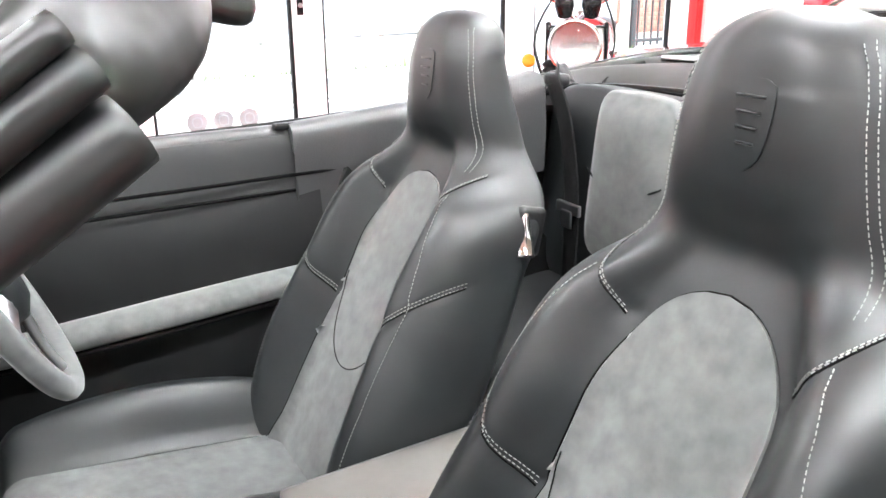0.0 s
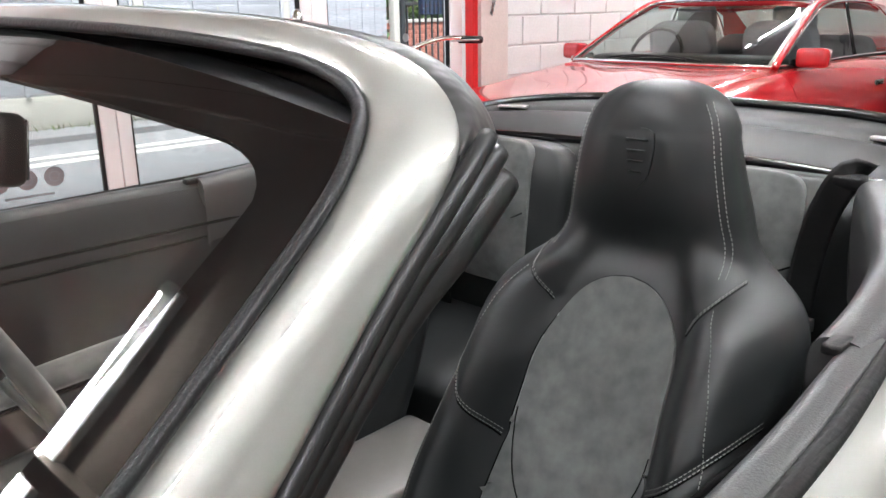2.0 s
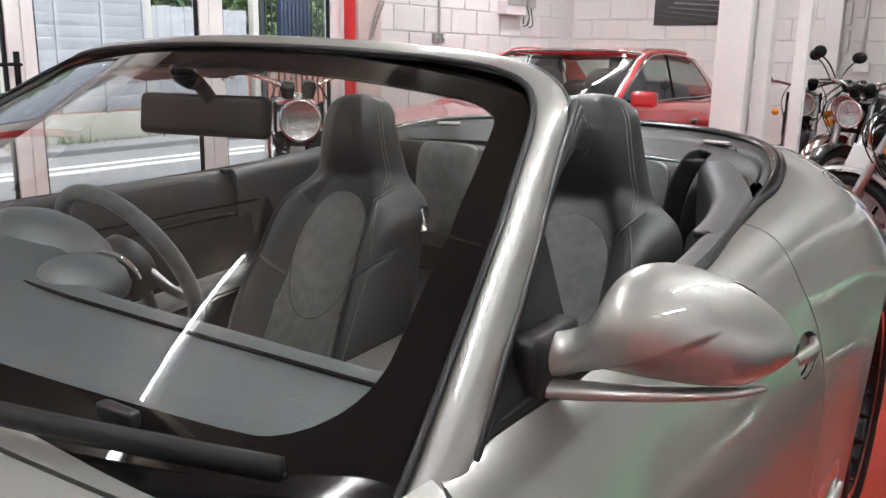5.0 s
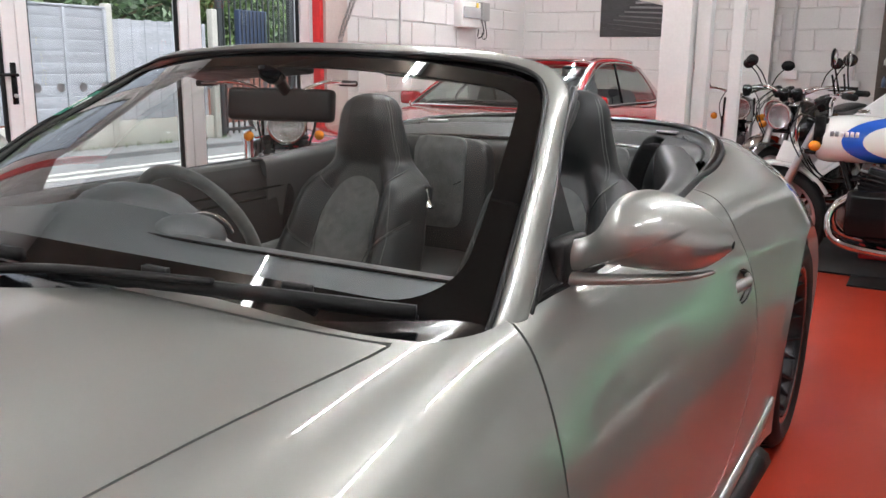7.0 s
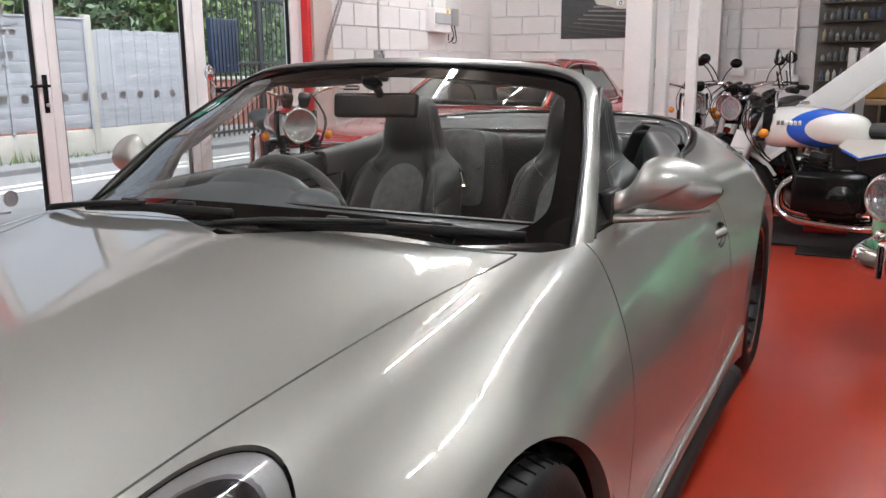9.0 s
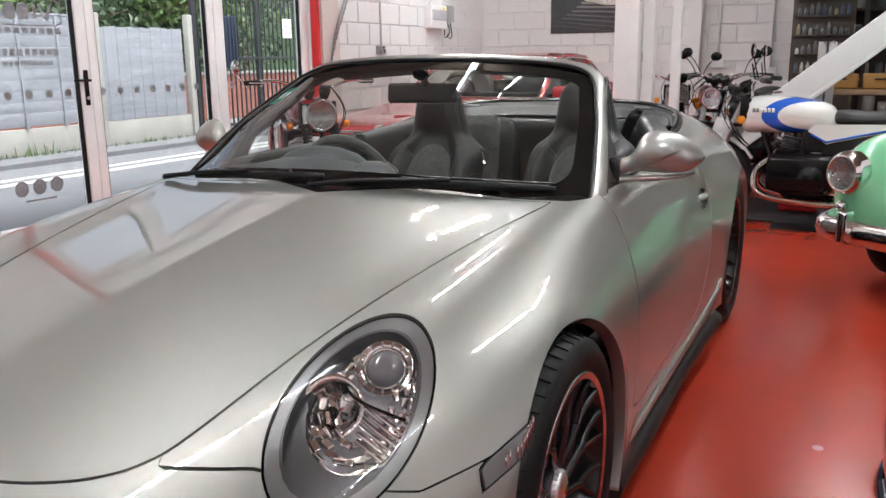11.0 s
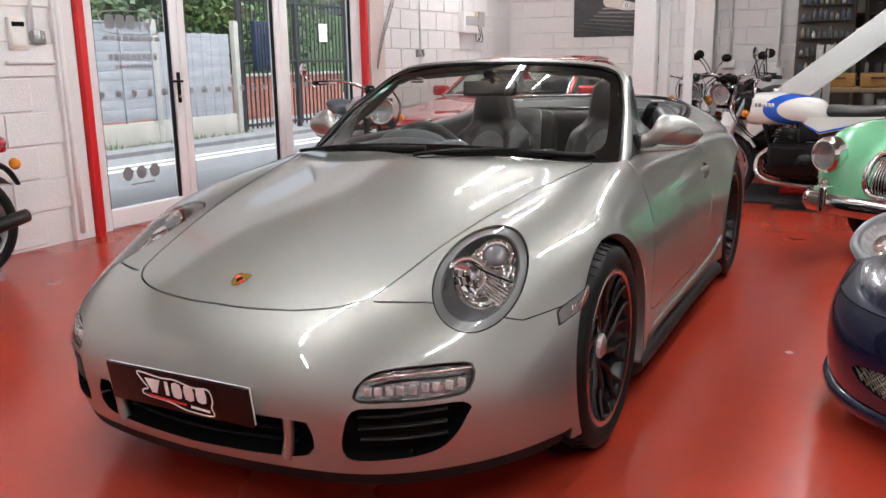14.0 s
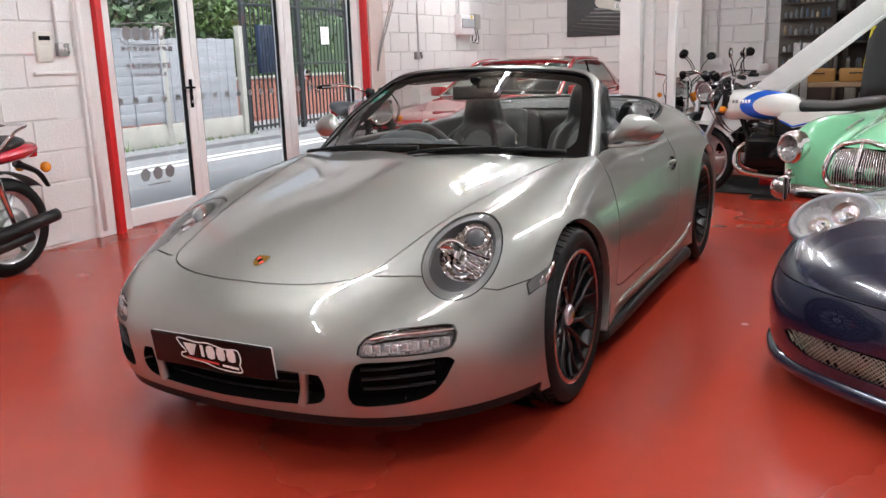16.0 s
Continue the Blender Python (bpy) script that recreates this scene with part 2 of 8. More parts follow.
def gap_between(sheet, f, g=0.0026, deep=0.009):
    """Splits a sheet by f: inside, outside, and the sunk strip between."""
    a = cut(sheet, lambda v: f(v) - g)
    b = cut(sheet, lambda v: -f(v) - g)
    s = cut(cut(sheet, lambda v: f(v) + 2 * g), lambda v: 2 * g - f(v))
    return a, b, pushed(s, -deep)


# ---- materials ----
PAINT = material("silver paint", (0.302, 0.303, 0.286), 0.48, 0.84, vary=0.04, scale=1.2, fine=900, bump=0.012, coat=1.0, rough_vary=0.06)
PAINT.node_tree.nodes["Principled BSDF"].inputs["Coat IOR"].default_value = 1.9
BLACK_GAP = material("gap black", (0.004, 0.004, 0.004), 0.9, bump=0, spec=0.05)
RUBBER = material("rubber", (0.006, 0.006, 0.0063), 0.58, spec=0.22, vary=0.25, fine=120, bump=0.1)
PLASTIC = material("black plastic", (0.0075, 0.0075, 0.008), 0.42, vary=0.15, fine=300, bump=0.12, spec=0.3)
GLOSS_BLACK = material("gloss black", (0.006, 0.006, 0.0065), 0.14, vary=0.1, bump=0, spec=0.3)
CHROME = material("chrome", (0.78, 0.78, 0.78), 0.07, 1.0, vary=0.04, bump=0)
STEEL = material("brushed steel", (0.52, 0.52, 0.52), 0.28, 1.0, vary=0.1, bump=0.03)
ALU = material("satin aluminium", (0.62, 0.62, 0.63), 0.36, 1.0, vary=0.06, bump=0.02)
LEATHER = material("black leather", (0.0115, 0.0130, 0.0136), 0.42, spec=0.42, vary=0.10, scale=5, fine=1500, bump=0.06, rough_vary=0.2)
LEATHER_TRIM = material("leather trim", (0.010, 0.0104, 0.0108), 0.5, spec=0.4, vary=0.12, scale=4, fine=1300, bump=0.08)
SUEDE = material("grey suede", (0.098, 0.102, 0.100), 0.95, vary=0.42, scale=9, fine=38, bump=0.02, sheen=0.35, spec=0.15)
STITCH = material("grey thread", (0.26, 0.26, 0.25), 0.8, vary=0.1, bump=0)
SEAL = material("smooth seal rubber", (0.0075, 0.0075, 0.0078), 0.42, spec=0.35, vary=0.12, scale=8, fine=30, bump=0)
CARPET = material("black carpet", (0.016, 0.016, 0.017), 0.98, vary=0.5, scale=20, fine=500, bump=0.8, sheen=0.2, spec=0.1)
CLEAR = glass("clear glass", (0.80, 0.85, 0.89))
# Warm film in this glass stands in for reflected haze and dust.
SCREEN_GLASS = glass("windscreen glass", (0.80, 0.82, 0.80), body=0.014, tint=(0.42, 0.40, 0.38), gloss=0.06)
LENS = glass("clear lens", (0.97, 0.97, 0.97))
WALL_WHITE = material("white block paint", (0.74, 0.72, 0.705), 0.6, vary=0.05, scale=2.5, fine=70, bump=0.25)
FRAME_WHITE = material("white frame", (0.80, 0.78, 0.77), 0.35, vary=0.03, bump=0.02)
RED_PAINT = material("red post paint", (0.62, 0.020, 0.022), 0.38, vary=0.12, scale=5, bump=0.08)

# ---- room ----
def floor_material():
    m = material("red floor paint", (0.40, 0.037, 0.018), 0.24, vary=0.07, scale=0.7, fine=5, bump=0.0, rough_vary=0.45)
    n, l = m.node_tree.nodes, m.node_tree.links
    b = n["Principled BSDF"]
    src = b.inputs["Base Color"].links[0].from_socket
    co = n.new("ShaderNodeTexCoord")
    dust = n.new("ShaderNodeTexNoise")
    dust.inputs["Scale"].default_value, dust.inputs["Detail"].default_value, dust.inputs["Roughness"].default_value = 1.1, 6, 0.6
    l.new(co.outputs["Object"], dust.inputs[0])
    r = n.new("ShaderNodeValToRGB")
    r.color_ramp.elements[0].position, r.color_ramp.elements[1].position = 0.25, 0.95
    l.new(dust.outputs[0], r.inputs[0])
    amount = n.new("ShaderNodeMath")
    amount.operation = "MULTIPLY"
    amount.inputs[1].default_value = 0.10
    l.new(r.outputs[0], amount.inputs[0])
    mx = n.new("ShaderNodeMixRGB")
    mx.inputs[2].default_value = (0.34, 0.11, 0.08, 1)
    l.new(amount.outputs[0], mx.inputs[0]), l.new(src, mx.inputs[1]), l.new(mx.outputs[0], b.inputs["Base Color"])
    return m


FLOOR_RED = floor_material()
CEILING = material("ceiling board", (0.24, 0.19, 0.15), 0.8, vary=0.06, scale=2, fine=40, bump=0.1)
X0, X1, Y0, Y1, ZC = -3.46, 4.6, -5.2, 9.62, 3.0
D0, D1, DH = 1.84, 5.42, 2.45          # the glazed opening in the door wall


def flat(name, sx, sy, sz, at, mat, bevel=0.0, label="", kind="structure", category=""):
    ob = part(name, box(sx, sy, sz, at, bevel), mat, smooth=False)
    return tagged(ob, label, category, kind=kind)


flat("floor", X1 - X0 + 0.5, Y1 - Y0 + 0.5, 0.2, ((X0 + X1) / 2 - 0.05, (Y0 + Y1) / 2, -0.1), FLOOR_RED, label="glossy red painted concrete floor", category="floor")
flat("ceiling", X1 - X0 + 0.6, Y1 - Y0 + 0.6, 0.15, ((X0 + X1) / 2, (Y0 + Y1) / 2, ZC + 0.075), CEILING, label="brown boarded ceiling", category="ceiling")
flat("wall_south", X1 - X0 + 0.6, 0.2, ZC, ((X0 + X1) / 2, Y0 - 0.1, ZC / 2), WALL_WHITE, label="white painted wall", category="wall")
flat("wall_east", 0.2, Y1 - Y0, ZC, (X1 + 0.1, (Y0 + Y1) / 2, ZC / 2), WALL_WHITE, label="white painted wall", category="wall")
WALL_N = flat("wall_north", X1 - X0 + 0.6, 0.2, ZC, ((X0 + X1) / 2, Y1 + 0.11, ZC / 2), WALL_WHITE, label="white painted concrete block wall", category="wall")
WALL_W1 = flat("wall_west", 0.2, D0 - 0.12 - Y0, ZC, (X0 - 0.11, (Y0 + D0 - 0.12) / 2, ZC / 2), WALL_WHITE, label="white painted concrete block wall beside the glass doors", category="wall")
WALL_W2 = flat("wall_west", 0.2, Y1 - D1 - 0.12, ZC, (X0 - 0.11, (Y1 + D1 + 0.12) / 2, ZC / 2), WALL_WHITE, label="white painted concrete block wall behind the parked cars", category="wall")
flat("wall_west", 0.2, D1 - D0 + 0.24, ZC - DH - 0.08, (X0 - 0.11, (D0 + D1) / 2, (ZC + DH + 0.08) / 2), WALL_WHITE, label="white painted lintel wall above the glass doors", category="wall")


def tube_light(x, y, length=1.5, turn=0.0):
    t = thing("strip_light", "white fluorescent strip light hung from the ceiling", "strip light", "ceiling strip lights", pose(x, y, ZC - 0.10, 0, 0, turn))
    part("housing", box(0.09, length, 0.06, (0, 0, 0.07), 0.008), FRAME_WHITE, t)
    part("tube", turned([(0, -length / 2 + .03), (0.009, -length / 2 + .03), (0.009, length / 2 - .03), (0, length / 2 - .03)], "y", (0, 0, 0.0), 12), TUBE, t, "lit white tube")
    for s in (-1, 1):
        part("lamp_holder", box(0.035, 0.02, 0.06, (0, s * (length / 2 - 0.02), 0.02), 0.004), FRAME_WHITE, t)
    return t


TUBE = material("lit tube", (0.93, 0.965, 1.0), 0.5, vary=0, bump=0, emit=175.0)
# Middle tubes match reflections; outer ones are unseen, (-2.4, 7.6) added to brighten wall_north.
for _x, _y in ((-.65, -3.7), (-.65, -1.45), (-.65, .02), (-.62, 2.70), (-1.35, 4.15), (-.9, 7.2), (-2.4, 7.6), (2.3, -3.2), (2.3, -.8), (1.5, 1.5), (1.55, 3.1), (1.5, 5.6)):
    tube_light(_x, _y)

# ---- the silver open sports car; its front axle stands over the origin, its nose towards -y ----
CAR = thing("sports_car", "silver open-top sports car with a black leather interior and black wheels", "car")
# rails from the middle of the bonnet out and down to the sill, each from chin to tail
RAILS = [
    [(0, -.905, .165), (0, -.935, .26), (0, -.945, .40), (0, -.885, .53), (0, -.70, .622), (0, -.32, .733), (0, 0, .79), (0, .35, .838), (0, .62, .865), (0, 1.1, .87), (0, 1.65, .88), (0, 2.05, .92), (0, 2.35, .962), (0, 2.8, .955), (0, 3.2, .85), (0, 3.42, .72), (0, 3.5, .5), (0, 3.4, .22)],
    [(.33, -.875, .165), (.33, -.905, .26), (.33, -.915, .40), (.32, -.855, .525), (.30, -.69, .612), (.31, -.32, .715), (.33, 0, .772), (.35, .35, .825), (.37, .60, .855), (.38, 1.1, .87), (.38, 1.65, .88), (.38, 2.05, .917), (.38, 2.35, .955), (.36, 2.8, .945), (.33, 3.2, .84), (.31, 3.41, .71), (.31, 3.48, .5), (.31, 3.38, .22)],
    [(.54, -.805, .165), (.55, -.83, .26), (.56, -.84, .40), (.53, -.775, .525), (.49, -.62, .612), (.49, -.30, .710), (.52, 0, .765), (.56, .35, .815), (.60, .61, .845), (.60, 1.1, .862), (.60, 1.65, .872), (.60, 2.05, .900), (.60, 2.35, .932), (.54, 2.8, .922), (.48, 3.2, .82), (.44, 3.39, .70), (.45, 3.45, .5), (.45, 3.35, .22)],
    [(.665, -.70, .165), (.68, -.72, .265), (.685, -.725, .40), (.66, -.66, .52), (.63, -.50, .625), (.640, -.25, .722), (.660, 0, .775), (.690, .35, .812), (.715, .62, .832), (.722, 1.1, .845), (.718, 1.65, .862), (.73, 2.05, .872), (.735, 2.35, .875), (.66, 2.8, .862), (.58, 3.2, .77), (.53, 3.36, .67), (.54, 3.41, .5), (.54, 3.3, .22)],
    [(.745, -.60, .165), (.765, -.615, .265), (.77, -.61, .39), (.75, -.54, .50), (.745, -.40, .602), (.768, -.20, .687), (.784, 0, .725), (.785, .35, .742), (.785, .62, .752), (.788, 1.1, .765), (.798, 1.65, .785), (.838, 2.05, .802), (.856, 2.35, .805), (.80, 2.8, .765), (.70, 3.2, .67), (.64, 3.32, .6), (.64, 3.36, .48), (.63, 3.25, .22)],
    [(.80, -.50, .165), (.822, -.50, .25), (.828, -.48, .35), (.826, -.42, .44), (.836, -.32, .53), (.856, -.17, .60), (.868, 0, .628), (.858, .35, .605), (.850, .62, .598), (.848, 1.1, .60), (.858, 1.65, .62), (.905, 2.05, .655), (.925, 2.35, .665), (.885, 2.8, .62), (.79, 3.15, .54), (.72, 3.28, .48), (.71, 3.3, .4), (.70, 3.2, .22)],
    [(.828, -.43, .165), (.848, -.42, .21), (.855, -.39, .27), (.860, -.33, .33), (.868, -.25, .37), (.880, -.13, .40), (.888, 0, .41), (.876, .35, .39), (.866, .62, .38), (.864, 1.1, .38), (.874, 1.65, .39), (.918, 2.05, .42), (.935, 2.35, .43), (.90, 2.8, .40), (.82, 3.1, .37), (.76, 3.2, .34), (.74, 3.22, .3), (.73, 3.15, .22)],
    [(.842, -.385, .165), (.855, -.36, .165), (.862, -.32, .165), (.868, -.27, .165), (.874, -.20, .165), (.880, -.10, .165), (.884, 0, .165), (.872, .35, .165), (.850, .62, .165), (.845, 1.1, .165), (.855, 1.65, .165), (.90, 2.05, .17), (.92, 2.35, .18), (.89, 2.8, .2), (.83, 3.0, .2), (.78, 3.1, .2), (.76, 3.12, .2), (.75, 3.1, .2)],
]
for _r in RAILS[4:]:
    for _k in (11, 12, 13):
        _r[_k] = (_r[_k][0] - .028, _r[_k][1], _r[_k][2])
SHELL = faces_out(loft(RAILS, 250, 92, relax=14), (0, 1.2, 0.3))
WHEELS = ((0.008, 0.325, 0.353), (2.39, 0.333, 0.372))        # y and z of the hub, radius of the arch


def wheel_arch(v):
    d = np.full(len(v), 9.0)
    for y, z, r in WHEELS:
        d = np.minimum(d, np.where(v[:, 0] > 0.55, np.hypot(v[:, 1] - y, v[:, 2] - z) - r, 9.0))
    return d


# the arches flare a little towards their edge
_v = SHELL[0]
for _y, _z, _r in WHEELS:
    _d = np.hypot(_v[:, 1] - _y, _v[:, 2] - _z) - _r
    _v[:, 0] += 0.006 * np.exp(-(_d / 0.035) ** 2) * (_v[:, 0] > 0.7)
SHELL = cut((_v, SHELL[1]), wheel_arch)
OPEN_Y = [.57, .70, 1.0, 1.25, 1.45, 1.72, 1.95, 2.10]      # half width of the cabin opening along the car
OPEN_X = [.690, .714, .722, .716, .705, .678, .661, .648]
COCKPIT = outline(rounded([(-.3, .50), (.30, .505), (.615, .515)] + list(zip(OPEN_X, OPEN_Y)) + [(.625, 2.26), (.575, 2.42), (.46, 2.54), (.28, 2.605), (-.3, 2.62)], 6))
WELL_OUT = [(.646, 2.08, .898), (.636, 2.20, .915), (.607, 2.34, .938), (.550, 2.46, .957), (.44, 2.555, .972), (.27, 2.615, .981), (0, 2.635, .985)]
WELL_IN = [(.600, 2.08, .890), (.582, 2.15, .900), (.550, 2.21, .908), (.49, 2.255, .914), (.40, 2.28, .919), (.24, 2.30, .923), (0, 2.305, .925)]
cowl = cut(SHELL, lambda v: np.where((v[:, 2] > 0.6) & (v[:, 1] < 0.75), np.minimum(COCKPIT(v[:, :2]), 0.56 + 0.12 * (v[:, 0] / 0.7) ** 2 - v[:, 1]), -1.0))
SHELL = cut(SHELL, lambda v: np.where(v[:, 2] > 0.6, -COCKPIT(v[:, :2]), 1.0))
BONNET = outline([(-.5, -.80)] + rounded([(0, -.803), (.12, -.797), (.24, -.775), (.335, -.735), (.395, -.68), (.425, -.60), (.47, -.36), (.52, -.10), (.58, .22), (.634, .49), (.60, .497), (.3, .47), (0, .455), (-.6, .46), (-.6, -.80), (-.3, -.803)], 6)[:-6])
hood, SHELL, _g1 = gap_between(SHELL, lambda v: np.where(v[:, 2] > 0.45, BONNET(v[:, :2]), -1.0))
DOOR = outline(rounded([(.685, .93), (.672, .83), (.597, .62), (.515, .40), (.55, .30), (1.0, .285), (1.40, .285), (1.56, .345), (1.68, .50), (1.735, .66), (1.735, .78), (1.705, .93)], 6))
door_skin, SHELL, _g2 = gap_between(SHELL, lambda v: np.where(v[:, 0] > 0.6, DOOR(v[:, 1:]), -1.0))


def bumper_side(v):
    a = 0.7071 * (v[:, 0] + v[:, 1])
    line = np.interp(a, [-.22, -.19, -.05, .20, .34, .44, .60], [.95, .60, .598, .535, .545, .575, .60])
    return np.where((v[:, 1] < 0.0) & (v[:, 0] > -0.2), line - v[:, 2], -1.0)


# lamps are openings along tilted ellipses
def lamp_frame(centre, ahead, up):
    w = Vector(ahead).normalized()
    u = Vector(up).cross(w).normalized()
    return np.array(centre), np.array(u), np.array(w.cross(u)), np.array(w)


HL = lamp_frame((.622, -.445, .648), (.30, -.80, .62), (.05, .5, .8))


def headlamp(v, a=.119, b=.205, grow=0.0):
    q = v - HL[0]
    x, y, z = q @ HL[1], q @ HL[2], q @ HL[3]
    r = np.hypot(x / (a + grow), y / (b + grow))
    return np.where(np.abs(z) < 0.18, (1 - r) * a, -1.0)


lens, SHELL, _g3 = gap_between(SHELL, headlamp, 0.0014)
front_bumper, SHELL, _g4 = gap_between(SHELL, bumper_side, 0.0015)


def front_view(points, n=6, back=-.3):
    o = outline(rounded(points, n))
    return lambda v: np.where(v[:, 1] < back, o(v[:, (0, 2)]), -1.0)


lip_sheet = pushed(cut(front_bumper, lambda v: np.where(v[:, 1] < -.36, .200 - v[:, 2], -1.0)), -.007)
front_bumper = cut(front_bumper, lambda v: np.where(v[:, 1] < -.36, v[:, 2] - .204, 1.0))
daylight_lamp, front_bumper, _g5 = gap_between(front_bumper, front_view([(.468, .412), (.475, .440), (.505, .468), (.56, .477), (.64, .477), (.688, .470), (.703, .445), (.697, .408), (.66, .400), (.56, .402), (.485, .402)]), 0.0014, 0.010)
side_intake, front_bumper, _ = gap_between(front_bumper, front_view([(.440, .278), (.448, .33), (.464, .375), (.49, .387), (.60, .387), (.700, .381), (.698, .345), (.674, .295), (.63, .259), (.53, .246), (.455, .248)]), 0.0005)
mid_intake, front_bumper, _ = gap_between(front_bumper, lambda v: np.where(v[:, 1] < -.3, outline(rounded([(-.5, .235), (0, .232), (.26, .238), (.345, .250), (.368, .275), (.365, .325), (.335, .345), (0, .35), (-.5, .35)], 4))(v[:, (0, 2)]), -1.0), 0.0005)
indicator, front_bumper, _g6 = gap_between(both(front_bumper), lambda v: np.where(v[:, 0] > .6, outline([(-.378, .500), (-.366, .536), (-.213, .592), (-.205, .575), (-.215, .542)])(v[:, 1:]), -1.0), 0.002, 0.004)
HANDLE = outline(rounded([(1.60, .70), (1.585, .675), (1.60, .652), (1.66, .650), (1.715, .668), (1.722, .695), (1.69, .712), (1.64, .715)], 4))
handle_dish, door_skin, _g7 = gap_between(door_skin, lambda v: np.where(v[:, 0] > .6, HANDLE(v[:, 1:]), -1.0), 0.001, 0.003)
rear_deck = cut(SHELL, lambda v: np.where(v[:, 1] > 2.0, 0.735 - 0.1 * (v[:, 1] - 2.25) - v[:, 0], -1.0))
rear_deck = cut(rear_deck, lambda v: v[:, 2] - 0.7)


def panel(name, sheet, mat=None, label="", depth=0.014, mirror=True, parent=None):
    obs = [part(name, flanged(sheet, depth), mat or PAINT, parent or CAR, label)]
    if mirror:
        obs.append(part(name, flanged(mirrored(sheet), depth), mat or PAINT, parent or CAR, label))
    return obs


def whole(sheet):
    """Both halves of a sheet, welded along the middle."""
    bm = bmesh.new()
    V, F = both(sheet, mirrored(sheet))
    vs = [bm.verts.new(v) for v in V]
    for f in F:
        bm.faces.new([vs[i] for i in f])
    bmesh.ops.remove_doubles(bm, verts=[v for v in bm.verts if abs(v.co.x) < 0.004], dist=0.0045)
    me = bpy.data.meshes.new("half")
    bm.to_mesh(me)
    bm.free()
    V = np.array([v.co for v in me.vertices])
    F = [list(p.vertices) for p in me.polygons]
    bpy.data.meshes.remove(me)
    return V, F


panel("bonnet", whole(hood), label="smooth silver bonnet", mirror=False)
panel("front_bumper", whole(front_bumper), label="silver front bumper with black intakes", mirror=False, depth=0.03)
panel("front_lip", whole(lip_sheet), RUBBER, label="black rubber front lip", mirror=False, depth=0.05)
panel("body_shell", whole(SHELL), label="silver wings and rear quarters", mirror=False, depth=0.03)
door_ob = panel("door", door_skin, label="closed silver door")
for _g in (_g1, _g2, _g3, _g4, _g5, _g6, _g7):
    if len(_g[1]):
        part("panel_gap", _g, BLACK_GAP, CAR)
        part("panel_gap", mirrored(_g), BLACK_GAP, CAR)
from mathutils.bvhtree import BVHTree

GREY_RING = material("grey lamp ring", (0.15, 0.15, 0.148), 0.30, 0.5, vary=0.08, fine=500, bump=0.1)
LAMP_BRIGHT = material("lamp reflector", (0.86, 0.87, 0.88), 0.14, 0.65, vary=0.12, scale=30, fine=45, bump=0.9)
LAMP_GREY = material("grey lamp shield", (0.045, 0.045, 0.047), 0.4, 0.3, vary=0.08, bump=0.02)
LED = material("clear led cell", (0.74, 0.75, 0.76), 0.12, 0.6, vary=0.1, scale=60, fine=120, bump=0.5, coat=0.6)
LAMP_BACK = material("clear lamp back", (0.42, 0.43, 0.44), 0.16, 0.95, vary=0.3, scale=30, fine=70, bump=0.8)
FLUTED = material("fluted headlamp reflector", (0.78, 0.79, 0.80), 0.13, 0.92, vary=0.15, scale=20, fine=60, bump=0)
_n, _l = FLUTED.node_tree.nodes, FLUTED.node_tree.links
_w, _b, _c = _n.new("ShaderNodeTexWave"), _n.new("ShaderNodeBump"), _n.new("ShaderNodeTexCoord")
_w.bands_direction, _w.inputs["Scale"].default_value, _w.inputs["Distortion"].default_value = "X", 22.0, 1.2
_b.inputs["Strength"].default_value, _b.inputs["Distance"].default_value = 1.0, 0.006
_l.new(_c.outputs["Object"], _w.inputs["Vector"]), _l.new(_w.outputs["Fac"], _b.inputs["Height"]), _l.new(_b.outputs[0], _n["Principled BSDF"].inputs["Normal"])
CALIPER = material("red caliper", (0.5, 0.012, 0.012), 0.3, vary=0.06, bump=0, coat=0.5)
DISC = material("brake disc", (0.35, 0.34, 0.33), 0.35, 1.0, vary=0.15, bump=0.05)
RIM_BLACK = material("black wheel lacquer", (0.008, 0.008, 0.009), 0.24, 0.0, vary=0.1, bump=0, spec=0.35)
RIM_LIP = material("machined rim lip", (0.55, 0.55, 0.56), 0.22, 1.0, vary=0.06, bump=0)
GOLD = material("gold enamel", (0.62, 0.42, 0.10), 0.25, 0.8, vary=0.15, fine=200, bump=0.05)
WHITE_INK = material("white ink", (0.82, 0.82, 0.82), 0.4, vary=0.03, bump=0)
RED_INK = material("red ink", (0.55, 0.02, 0.02), 0.4, vary=0.05, bump=0)
# Window sheen on the dark leather is put into this blue-grey base.
DASH = material("sheen-toned dash leather", (0.085, 0.096, 0.102), 0.36, spec=0.8, vary=0.12, scale=5, fine=320, bump=0.2)
VINYL = material('soft black vinyl', (0.013, 0.013, 0.013), 0.38, vary=0.15, scale=12, fine=16, bump=0.9)
WELL_VINYL = material("matt black vinyl", (0.012, 0.0118, 0.0118), 0.50, spec=0.36, vary=0.15, scale=6, fine=900, bump=0.06)
FRIT = material("black glass print", (0.005, 0.005, 0.005), 0.025, spec=0.34, vary=0.0, bump=0, rough_vary=0)
BAR_GREY = material("console trim", (0.20, 0.19, 0.18), 0.36, 0.5, vary=0.05, bump=0.0, rough_vary=0.0)


